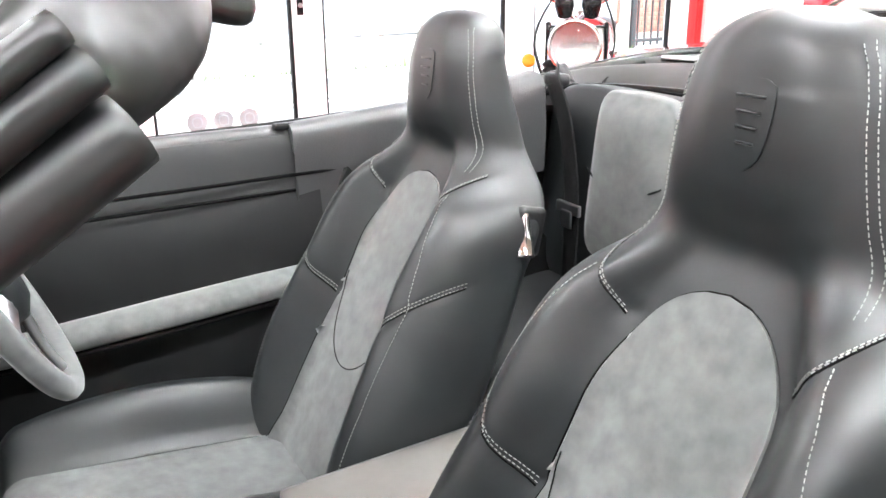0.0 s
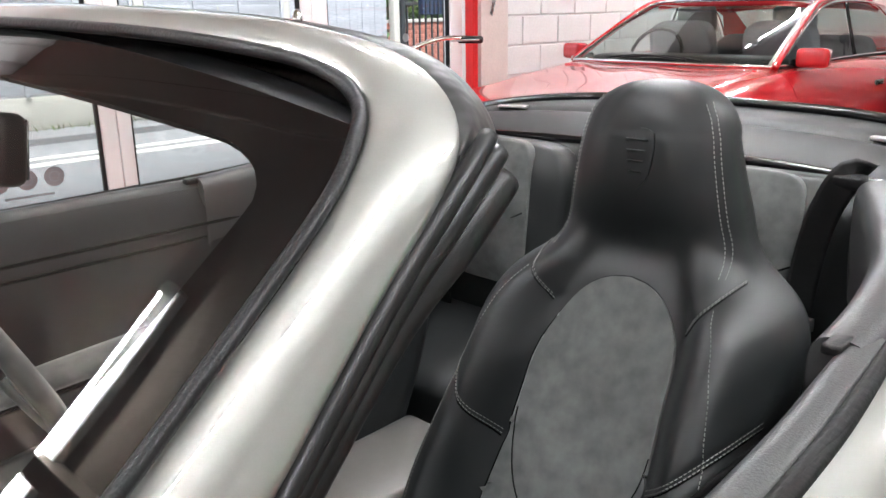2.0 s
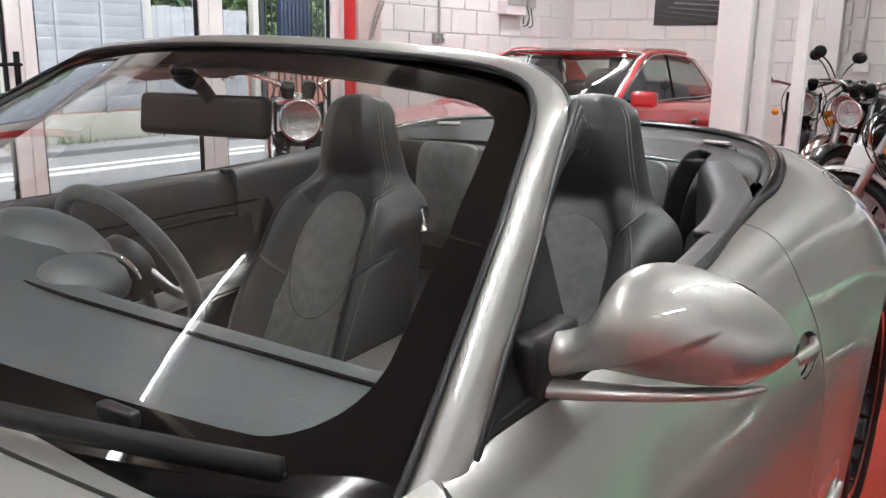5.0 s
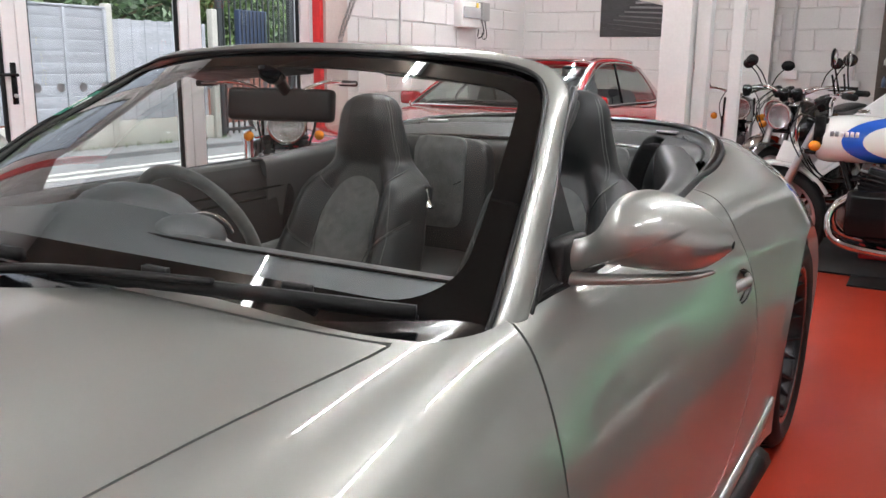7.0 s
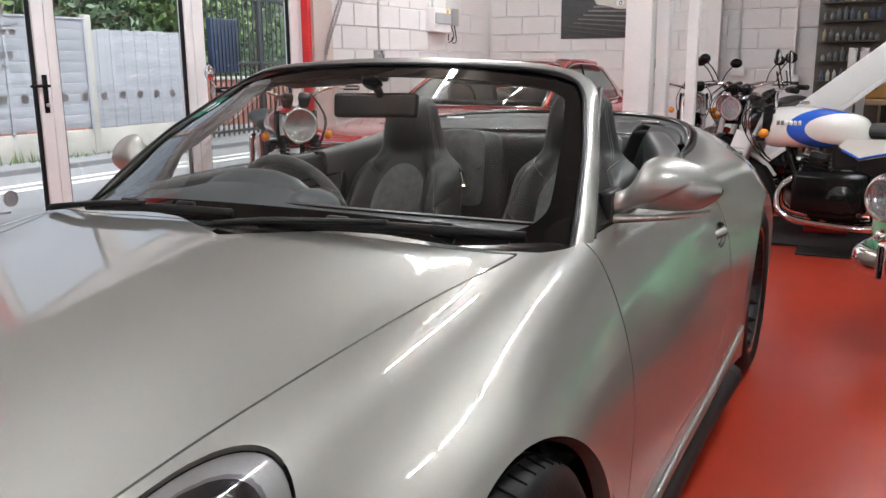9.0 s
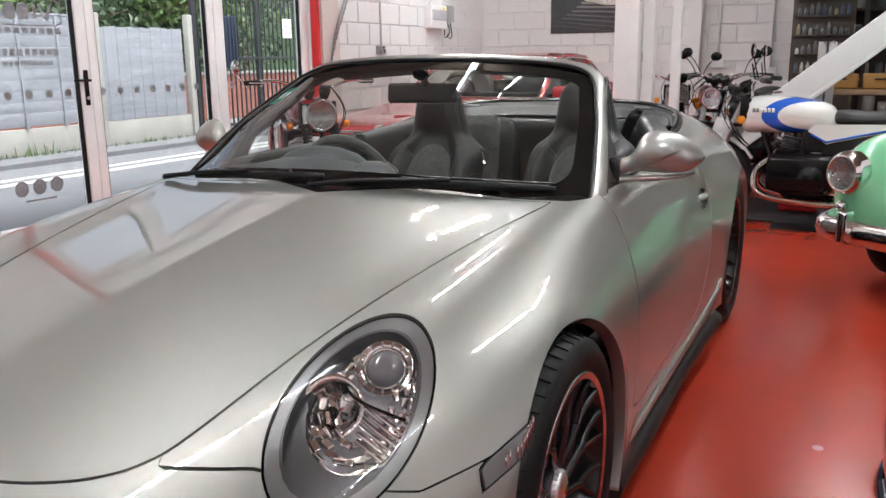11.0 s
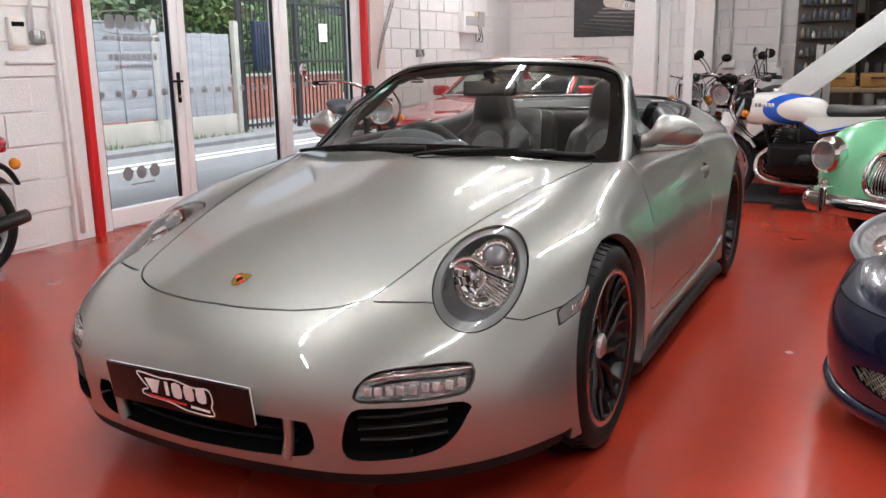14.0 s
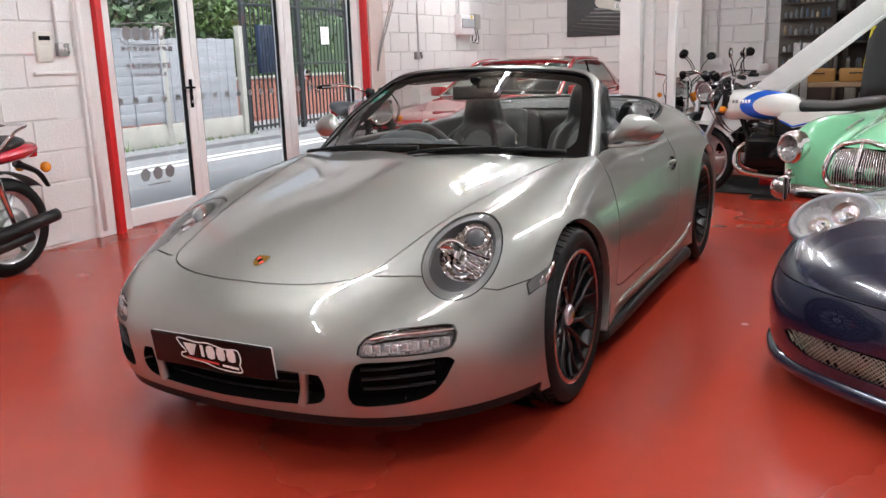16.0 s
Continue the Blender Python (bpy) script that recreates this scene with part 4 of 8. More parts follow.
# rear view mirror
mir = thing("interior_mirror", "", "")
mir.parent = CAR
_mm = pose(-.015, 1.058, 1.083, -8, 0, 14)
part("mirror_case", box(.243, .030, .068, (0, 0, 0), .026, segments=4), PLASTIC, mir, "black mirror case", m=_mm)
part("mirror_glass", box(.230, .004, .056, (0, .0150, 0), .002), CHROME, mir, "mirror glass", m=_mm)
part("mirror_stalk", tube([(0, 1.02, 1.150), (0, 1.045, 1.125), (0, 1.075, 1.09)], .012, 8), PLASTIC, mir)
part("sensor_foot", turned([(0, .014), (.024, .012), (.030, 0)], "z", n=20, m=Matrix.Translation((0, 1.015, 1.148)) @ pose(0, 0, 0, 145, 0, 0)), GLOSS_BLACK, mir)

# wipers
for _a, _b, _c in (((.05, .452, .858), (.36, .485, .868), (.622, .580, .852)), ((-.52, .482, .852), (-.30, .468, .866), (-.03, .458, .872))):
    wp = thing("wiper", "", "")
    wp.parent = CAR
    part("blade", tube([_a, _b, _c], .009, 6, flat=1.3), RUBBER, wp, "black wiper blade")
    part("rubber_edge", tube([(x, y + .006, z - .008) for x, y, z in (_a, _b, _c)], .004, 4), RUBBER, wp)
    part("arm", tube([(_a[0] - .12, _a[1] - .01, _a[2] - .01), (_a[0] + .05, _a[1] - .012, _a[2] + .012), tuple(np.array(_b) + (0, -.008, .012))], [.015, .012, .008], 6, flat=.6), RUBBER, wp, "black wiper arm")
    for q in (.3, .7):
        m_ = np.array(_a) * (1 - q) + np.array(_c) * q
        part("bracket", box(.05, .014, .016, tuple(m_ + (0, .012 * (1 if q == .3 else .5), .014)), .004), PLASTIC, wp)

# ---- door mirrors ----
def door_mirror(s):
    t = thing("door_mirror", "", "")
    t.parent = CAR
    t.matrix_local = Matrix.Diagonal((s, 1, 1, 1))
    stations = [(.712, .908, .858, .020), (.738, .916, .864, .026), (.755, .934, .869, .036), (.775, .972, .869, .050), (.802, .988, .866, .062), (.836, .987, .864, .068), (.871, .975, .865, .067), (.905, .954, .874, .057), (.927, .931, .891, .040), (.937, .914, .902, .014)]
    rails = []
    for a in np.linspace(0, 2 * math.pi, 25):
        ca, sa = math.cos(a), math.sin(a)
        rails.append([(x, .884 + .45 * (x - .715) + d * (ca if ca < 0 else ca * .45), (zt + zb) / 2 + (zt - zb) / 2 * sa) for x, zt, zb, d in stations])
    V, F = faces_out(loft(rails, 110, 150), (.84, .94, .925))
    below = np.interp(V[:, 0], [.71, .756, .806, .84, .888, .95], [.866, .874, .897, .914, .942, .968]) - V[:, 2]
    fade = np.clip((.895 - V[:, 0]) / .06, 0, 1) * np.clip((V[:, 0] - .735) / .02, 0, 1)
    V[:, 1] += np.clip(below / .0035, 0, 1) * fade * np.where(V[:, 1] < .884 + .45 * (V[:, 0] - .715), .011, .003)
    part("housing", (V, F), PAINT, t, "silver mirror housing with a crease")
    part("base_arm", tube([(.712, .875, .848), (.755, .893, .849), (.82, .925, .851), (.88, .955, .857), (.915, .972, .866)], [.016, .0135, .011, .009, .004], 12, flat=.72), PAINT, t, "silver mirror foot")
    part("mirror_glass", ball(.06, (.848, .962, .925), (1.10, .12, .84), m=pose(0, 0, 0, 0, 0, 24)), CHROME, t, "mirror glass")
    part("sail", (np.array([(.722, .745, .842), (.712, .952, .852), (.649, .988, .984), (.676, .898, .947), (.710, .745, .842), (.700, .952, .852), (.637, .986, .984), (.664, .898, .947)]), [[0, 1, 2, 3], [7, 6, 5, 4], [1, 5, 6, 2], [0, 3, 7, 4], [3, 2, 6, 7]]), PLASTIC, t, "black triangular sail panel", smooth=False)
    part("mount", box(.030, .105, .075, (.706, .888, .876), .010), PLASTIC, t, "black mirror mount")
    return t


door_mirror(1)
door_mirror(-1)
for _s in (1, -1):
    side = (lambda q: q) if _s > 0 else mirrored
    part("handle_dish", side(pushed(handle_dish, -.016)), PAINT, CAR)
    part("door_handle", tube([(_s * .829, 1.592, .684), (_s * .842, 1.62, .690), (_s * .846, 1.66, .690), (_s * .838, 1.70, .694)], [.010, .012, .012, .008], 10, flat=1.2), PAINT, CAR, "silver pull handle")

for _s in (1, -1):
    part("sun_visor", box(.36, .105, .018, (_s * .283, 1.230, 1.150), .009, pose(0, 0, 0, -12, _s * 4, 0), 3), VINYL, wind, "folded black sun visor")

# ---- interior of the open car ----
BOLSTER = material("grey bolster leather", (0.050, 0.050, 0.051), 0.40, vary=0.14, scale=5, fine=380, bump=0.12)
def draped(tree, pts, off=0.0015, ray=(0, 1, 0), start=-1.0):
    """Points (x, z) dropped on a surface along a ray."""
    out = []
    d = Vector(ray)
    for x, z in pts:
        hit = tree.ray_cast(Vector((x, start, z)), d)
        if hit[0] is not None:
            out.append(hit[0] + hit[1] * off)
    return out


def thread(name, pts, parent, r=0.00065, dash=0.0036, gap=0.0022, mat=None):
    """A row of stitches along a line, as one seam."""
    if len(pts) < 2:
        return None
    p = [Vector(q) for q in pts]
    d = [0]
    for a, b in zip(p, p[1:]):
        d.append(d[-1] + (b - a).length)
    at = lambda s_: Vector([float(np.interp(s_, d, [q[k] for q in p])) for k in range(3)])
    bm, s_ = bmesh.new(), 0.0
    while s_ + dash < d[-1]:
        a, b = at(s_), at(s_ + dash)
        t = (b - a).normalized()
        u = t.cross(Vector((0, 1, .2))).normalized()
        w = t.cross(u)
        ring = [[bm.verts.new(q + u * r * cu + w * r * cw) for cu, cw in ((1, 0), (0, 1), (-1, 0), (0, -1))] for q in (a, b)]
        for k in range(4):
            bm.faces.new((ring[0][k], ring[0][(k + 1) % 4], ring[1][(k + 1) % 4], ring[1][k]))
        s_ += dash + gap
    return part(name, bm, mat or STITCH, parent, "pale grey stitching")


BACK_Z = [.34, .45, .58, .70, .74, .79, .83, .855, .876, .90, .945, 1.0, 1.04, 1.07, 1.092, 1.103, 1.109]
BACK_W = [.225, .242, .246, .226, .219, .216, .206, .187, .160, .137, .124, .113, .105, .098, .085, .066, .038]
BACK_Y = [1.455, 1.512, 1.575, 1.642, 1.662, 1.690, 1.710, 1.721, 1.728, 1.731, 1.729, 1.726, 1.729, 1.737, 1.751, 1.765, 1.781]
BACK_D = [.15, .155, .155, .150, .148, .145, .140, .135, .130, .125, .118, .108, .098, .086, .064, .042, .020]
BACK_B = [.06, .080, .092, .094, .092, .088, .076, .058, .034, .012, 0, -.004, -.006, -.006, -.005, -.004, -.002]


def seat_back_sheet():
    crown = np.linspace(0, math.pi / 2, 24)[1:]
    zs = np.concatenate([np.linspace(.34, 1.045, 150), 1.045 + .065 * np.sin(crown)])
    zk = BACK_Z + [1.111]
    w = spline(zs, zk, np.array(BACK_W + [.006])[:, None])[:, 0]
    yf = spline(zs, zk, np.array(BACK_Y + [1.790])[:, None])[:, 0]
    d = spline(zs, zk, np.array(BACK_D + [.006])[:, None])[:, 0]
    b = spline(zs, zk, np.array(BACK_B + [-.002])[:, None])[:, 0]
    # the top of the headrest closes in a flat dome
    up = np.sin(crown)
    q = np.maximum(np.maximum(1 - up ** 2.7, 0) ** .40, .03)
    w[-23:], d[-23:] = (.1045 - .016 * up) * q, .097 * q
    yf[-23:] = 1.7795 + .010 * up - d[-23:] / 2
    seams = [[(.150, .884), (.122, .850), (.100, .818)], [(.222, .752), (.170, .700), (.112, .645)]]
    n = 160
    V, F = [], []
    for i, z in enumerate(zs):
        for a in np.linspace(0, 2 * math.pi, n, endpoint=False):
            ca, sa = math.cos(a), math.sin(a)
            x = math.copysign(abs(ca) ** .62, ca)
            y = math.copysign(abs(sa) ** .75, sa)
            lift = 0.0
            if y < 0:
                s_ = min(max((abs(x) - .38) / .36, 0), 1)
                lift = (s_ * s_ * (3 - 2 * s_)) * b[i] * (1 - max((abs(x) - .8) / .2, 0) ** 2 * .5)
            dip = .016 * math.exp(-((z - .898) / .034) ** 2) * math.exp(-(x * w[i] / .070) ** 4) if y < 0 else 0.0
            if y < 0:
                for line in seams:
                    px = abs(x * w[i])
                    gap_ = abs(z - float(np.interp(px, [p_[0] for p_ in line[::-1]], [p_[1] for p_ in line[::-1]]))) if line[-1][0] - .01 < px < line[0][0] + .01 else 1.0
                    dip += .0055 * math.exp(-(gap_ / .010) ** 2)
            V.append((x * w[i], dip + yf[i] + d[i] * (.5 + .5 * y) - lift * (-y) ** .5 if y < 0 else yf[i] + d[i] * (.5 + .5 * y), z))
    for i in range(len(zs) - 1):
        for k in range(n):
            F.append([i * n + k, i * n + (k + 1) % n, (i + 1) * n + (k + 1) % n, (i + 1) * n + k])
    F.append([(len(zs) - 1) * n + k for k in range(n)])
    return faces_out((np.array(V), F), (0, 1.66, .7))


def cushion_sheet():
    """The seat's base: a padded slab with raised sides."""
    ys = np.linspace(1.03, 1.56, 44)
    n = 41
    V, F = [], []
    for i, y in enumerate(ys):
        k = (y - 1.03) / .53
        top = .432 - .055 * k
        front = math.sqrt(max(1 - max(1 - k / .10, 0) ** 2, 0)) if k < .10 else 1.0
        wing = .092 * math.sin(math.pi * min(.06 + .80 * k, 1)) ** .7 + .006
        for x in np.linspace(-1, 1, n):
            s_ = min(max((abs(x) - .50) / .28, 0), 1)
            lift = s_ * s_ * (3 - 2 * s_) * wing
            edge = max((abs(x) - .84) / .16, 0)
            z = top + lift - .16 * edge ** 2.4 - .10 * (1 - front)
            V.append((x * (.243 + .012 * edge), y, z))
    for i in range(len(ys) - 1):
        for j in range(n - 1):
            F.append([i * n + j, i * n + j + 1, (i + 1) * n + j + 1, (i + 1) * n + j])
    return faces_out((np.array(V), F), (0, 1.3, .1))


def front_seat(x, inner, back=0.0, low=0.0):
    t = thing("front_seat", "", "")
    t.parent = CAR
    t.matrix_local = pose(x, back, -low)
    sh = seat_back_sheet()
    half = [(.058, .842), (.096, .780), (.104, .700), (.106, .640), (.112, .560), (.116, .45), (.112, .36)]
    insert = outline(rounded([(0, .862)] + half + [(0, .345)] + [(-a_, b_) for a_, b_ in half[::-1]], 6))
    front = lambda f: (lambda v: np.where(v[:, 1] < np.interp(v[:, 2], BACK_Z, BACK_Y) + .028, f(v[:, (0, 2)]), -1.0))
    a, rest, g1 = gap_between(sh, front(insert), .0009, .003)
    neck = outline(rounded([(-.20, .90), (-.137, .892), (-.098, .838), (-.112, .80), (.112, .80), (.098, .838), (.137, .892), (.20, .90), (.25, 1.3), (-.25, 1.3)], 4))
    part("seat_back", rest, LEATHER, t, "black leather seat back with built-in headrest")
    part("back_insert", flanged(pushed(a, .002), .008), SUEDE, t, "grey suede insert")
    part("piping", g1, BLACK_GAP, t)
    V, F = sh
    tree = BVHTree.FromPolygons([Vector(v) for v in V], F)
    arc = draped(tree, [(.103 * math.sin(q), .690 - .134 * math.cos(q)) for q in np.linspace(-1.5, 1.5, 30)], .0022)
    part("insert_seam", tube(arc, .0010, 5, smooth=0), BLACK_GAP, t)
    for s in (-1, 1):
        for o in (0.0, .006):
            part_pts = draped(tree, [(s * (q - o), z) for q, z in zip(np.interp(np.linspace(.885, 1.088, 30), [.885, .945, 1.0, 1.045, 1.07, 1.088], [.128, .114, .104, .096, .088, .076]), np.linspace(.885, 1.088, 30))])
            thread("head_seam", part_pts, t)
            thread("neck_seam", draped(tree, [(s * (.100 + (.146 - .100) * k + o * .4), .818 + (.882 - .818) * k + o) for k in np.linspace(0, 1, 14)]), t)
            thread("wing_seam", draped(tree, [(s * (.112 + (.212 - .112) * k), .645 + (.744 - .645) * k + o) for k in np.linspace(0, 1, 16)]), t)
        thread("bolster_seam", draped(tree, [(s * q, z) for q, z in zip(np.interp(np.linspace(.40, .86, 40), [.40, .58, .70, .78, .83, .86], [.190, .196, .188, .172, .155, .136]), np.linspace(.40, .86, 40))]), t)
        line = draped(tree, [(s * (.100 + (.146 - .100) * k), .816 + (.880 - .816) * k) for k in np.linspace(0, 1, 12)], .0003)
        part("seam_groove", tube(line, .0012, 5, smooth=0), BLACK_GAP, t)
        line = draped(tree, [(s * (.112 + (.212 - .112) * k), .642 + (.741 - .642) * k) for k in np.linspace(0, 1, 14)], .0003)
        part("seam_groove", tube(line, .0012, 5, smooth=0), BLACK_GAP, t)
    crest = outline(rounded([(-.021, 1.050), (0, 1.055), (.021, 1.050), (.024, 1.025), (.017, .993), (0, .977), (-.017, .993), (-.024, 1.025)], 4))
    em = cut(sh, front(crest))
    part("embossed_crest", flanged(pushed(em, .0016), .003), LEATHER, t, "embossed crest in the leather")
    for q in range(4):
        pts = draped(tree, [(xx, 1.040 - q * .013) for xx in np.linspace(-.015 + .002 * q, .015 - .002 * q, 6)], .0022)
        part("emboss_line", tube(pts, .0014, 4, smooth=0), LEATHER, t)
    cs = cushion_sheet()
    mid = lambda v: .128 - np.abs(v[:, 0]) - .0 * v[:, 1]
    c, side_, g = gap_between(cs, mid, .0012, .005)
    part("cushion", flanged(side_, .02, push=(0, 0, -.12)), LEATHER, t, "black leather seat bolsters")
    part("cushion_insert", flanged(pushed(c, .003), .012), SUEDE, t, "grey suede seat cushion")
    part("piping", g, BLACK_GAP, t)
    part("seat_base", box(.40, .46, .16, (0, 1.27, .25), .03), PLASTIC, t, "black plastic seat base")
    hx = inner * .205
    part("back_lever", tube([(hx, 1.775, .835), (hx + inner * .006, 1.772, .80), (hx + inner * .018, 1.765, .775)], [.006, .011, .014], 8, flat=.5), CHROME, t, "chrome seat release lever")
    part("lever_base", box(.022, .05, .075, (hx - inner * .008, 1.785, .805), .01, pose(0, 0, 0, -12)), PLASTIC, t)
    return t


front_seat(.346, -1)
front_seat(-.335, 1, .058, .030)


def pad(name, sx, sy, sz, at, mat, parent, tilt=0.0, bulge=.02, label="", turn=0.0):
    """A cushion: a rounded block with a swollen face."""
    bm = bmesh.new()
    n = 12
    bmesh.ops.create_cube(bm, size=1)
    bmesh.ops.subdivide_edges(bm, edges=bm.edges[:], cuts=n, use_grid_fill=True)
    for v in bm.verts:
        x, y, z = v.co * 2
        k = (x ** 8 + z ** 8) ** (1 / 8) if abs(x) + abs(z) > 0 else 0
        f = max(1 - max(abs(x), abs(z)) ** 4, 0)
        r = (abs(x) ** 6 + abs(y) ** 6 + abs(z) ** 6) ** (1 / 6)
        q = Vector((x, y, z)) / max(r, 1e-6) * max(abs(x), abs(y), abs(z))
        v.co = Vector((q.x * sx / 2, q.y * (sy / 2 + bulge * f), q.z * sz / 2))
    bmesh.ops.transform(bm, matrix=pose(*at, tilt, 0, turn), verts=bm.verts)
    return part(name, bm, mat, parent, label)


for _s in (1, -1):
    rs = thing("rear_seat", "", "")
    rs.parent = CAR
    pad("rear_back", .46, .10, .41, (_s * .34, 2.215, .72), LEATHER, rs, -6, .015, "black leather rear seat back")
    pad("rear_insert", .205, .04, .315, (_s * .283, 2.170, .775), SUEDE, rs, -6, .016, "grey suede rear seat insert")
    part("insert_seam", tube([(_s * .283 + q, 2.134 + .012 * (q / .1) ** 2, zz) for q, zz in ((-.098, .785), (-.05, .763), (0, .755), (.05, .763), (.098, .785))], .0018, 6), BLACK_GAP, rs)
    pad("rear_cushion", .46, .34, .12, (_s * .34, 2.02, .47), LEATHER, rs, 8, .01, "black leather rear cushion")
    # belts
    belt = thing("seat_belt", "", "")
    belt.parent = CAR
    part("webbing", tube([(_s * .475, 2.17, .948), (_s * .460, 2.12, .945), (_s * .425, 2.125, .86), (_s * .405, 2.13, .72), (_s * .40, 2.125, .54)], .024, 8, flat=.09, up=(0, 1, .1)), RUBBER, belt, "black belt webbing")
    part("belt_guide", box(.050, .03, .024, (_s * .462, 2.13, .940), .008), PLASTIC, belt)
    part("tongue", box(.07, .008, .022, (_s * .402, 2.122, .705), .003), STEEL, belt, "steel belt tongue")
    part("tongue_loop", box(.03, .006, .035, (_s * .402, 2.118, .684), .006), STEEL, belt)
    fb = thing("seat_belt", "", "")
    fb.parent = CAR
    part("webbing", tube([(_s * .615, 1.86, .86), (_s * .605, 1.80, .83), (_s * .595, 1.74, .70), (_s * .58, 1.70, .45)], .024, 8, flat=.09, up=(_s, 0, .1)), RUBBER, fb, "black belt webbing")
    part("belt_slot", box(.05, .09, .02, (_s * .625, 1.86, .868), .006), PLASTIC, fb)
    # quarter trim behind the door: a leather bolster that bends inward
    q_trim = thing("quarter_trim", "", "")
    q_trim.parent = CAR
    st = [(1.655, .606, .668, .868), (1.75, .600, .664, .876), (1.85, .586, .655, .886), (1.95, .562, .645, .897), (2.02, .532, .626, .912), (2.07, .505, .598, .928), (2.115, .480, .570, .942)]
    rails = [[(_s * (a * (1 - k) + b * k), yy, z + dz) for yy, a, b, z in st] for k, dz in ((.03, -.13), (-.03, -.03), (.02, -.006), (.18, .006), (.5, .009), (.85, .003), (1.0, -.012), (1.02, -.045))]
    part("bolster", flanged(faces_out(loft(rails, 40, 30), (_s * .62, 1.85, .70)), .05, push=(0, .004, -.05)), BOLSTER, q_trim, "grey leather belt-line bolster")
    part("side_wall", box(.05, .72, .42, (_s * .66, 2.03, .63), .02), LEATHER_TRIM, q_trim, "dark leather side panel")
    part("body_seal", tube([(_s * .706, .74, .838), (_s * .714, 1.0, .842), (_s * .697, 1.45, .856), (_s * .671, 1.72, .868), (_s * .654, 1.95, .885)] + [(_s * (x + .006), y + .006, z - .004) for x, y, z in WELL_OUT], .010, 8, flat=1.1), RUBBER, q_trim, "black rubber body seal")
    part("well_rim", tube([(_s * .652, 1.93, .886)] + [(_s * (x - .006), y - .008, z + .002) for x, y, z in WELL_OUT], [.008, .012, .015, .018, .020, .020, .020, .020], 12, flat=.55), GLOSS_BLACK, q_trim, "black rim of the roof well")
    # door card
    card = thing("door_card", "", "")
    card.parent = CAR
    rails = []
    for yy in np.linspace(.74, 1.70, 9):
        o, lift = float(np.interp(yy, OPEN_Y, OPEN_X)), .024 * (yy - .75)
        rails.append([(_s * (o - .050), yy, .840 + lift), (_s * (o - .056), yy, .825 + lift), (_s * (o - .066), yy, .80), (_s * (o - .085), yy, .70), (_s * (o - .085), yy, .55), (_s * (o - .075), yy, .36)])
    top = []
    for yy in np.linspace(.74, 1.70, 9):
        o, lift = float(np.interp(yy, OPEN_Y, OPEN_X)), .024 * (yy - .75)
        top.append([(_s * (o - a), yy, z + lift) for a, z in ((.012, .826), (.014, .843), (.020, .849), (.034, .852), (.046, .848), (.052, .836), (.052, .822))])
    part("top_roll", faces_out(loft(top, 60, 24), (_s * .66, 1.2, .7)), BOLSTER, card, "grey leather door top roll")
    part("window_seal", tube([(_s * (float(np.interp(yy, OPEN_Y, OPEN_X)) - .004), yy, .846 + .02 * (yy - .75)) for yy in np.linspace(.76, 1.71, 12)], .0075, 8, flat=.7), RUBBER, card, "black rubber window seal")
    part("card", faces_out(loft(rails, 60, 20), (_s * .75, 1.2, .5)), LEATHER_TRIM, card, "black leather door panel")
    for zz, dx in ((.782, .604), (.752, .611)):
        part("card_line", tube([(_s * dx, yy, zz + .012 * (yy - 1.2)) for yy in (.78, 1.1, 1.4, 1.74)], .0035, 6), BLACK_GAP, card)
    part("armrest", tube([(_s * .612, .97, .548), (_s * .592, 1.10, .556), (_s * .585, 1.40, .578), (_s * .590, 1.72, .60)], [.022, .036, .040, .038], 12, flat=.62), SUEDE, card, "grey suede armrest")
    part("armrest_line", tube([(_s * .582, 1.06, .526), (_s * .572, 1.40, .548), (_s * .575, 1.72, .572)], .006, 6), GLOSS_BLACK, card)
    part("pull_handle", tube([(_s * .60, .82, .70), (_s * .585, .88, .62), (_s * .58, .96, .53), (_s * .585, 1.02, .50)], [.010, .013, .014, .011], 10, flat=.7), LEATHER_TRIM, card, "grey pull handle")
    part("door_release", box(.014, .055, .024, (_s * .608, .955, .735), .008), ALU, card, "satin metal door release")
    part("window_switch", box(.02, .06, .012, (_s * .635, 1.66, .872), .004), PLASTIC, card)
    part("sill_plate", box(.10, 1.0, .03, (_s * .66, 1.25, .33), .01), PLASTIC, card)

# rear bulkhead and hood well
well = thing("roof_compartment", "", "")
well.parent = CAR
part("bulkhead", faces_out(loft([[(xx, 2.245 + .02 * abs(xx), .50), (xx, 2.255, .80), (xx, 2.265, .905 - .02 * (abs(xx) / .6) ** 2), (xx, 2.30 - .08 * (abs(xx) / .6) ** 3, .920 - .02 * (abs(xx) / .6) ** 2)] for xx in np.linspace(-.60, .60, 9)], 40, 40), (0, 2.6, .4)), LEATHER_TRIM, well, "black padded rear bulkhead")
inner, outer = WELL_IN + [(-x, y, z) for x, y, z in WELL_IN[-2::-1]], WELL_OUT + [(-x, y, z) for x, y, z in WELL_OUT[-2::-1]]
rails = [[tuple(a * (1 - k) + b * k + (dz if i == 2 else 0) for i, (a, b) in enumerate(zip(p, q))) for p, q in zip(inner, outer)] for k, dz in ((-.03, -.03), (0, -.004), (.12, .012), (.40, .018), (.44, .011), (.48, .018), (.80, .008), (1.0, -.006))]
part("well_cover", faces_out(loft(rails, 80, 40), (0, 2.3, .4)), WELL_VINYL, well, "black vinyl roof cover behind the seats")
part("front_roll", tube([(x, y - .004, z - .002) for x, y, z in inner], .010, 8), GLOSS_BLACK, well, "glossy front roll of the cover")
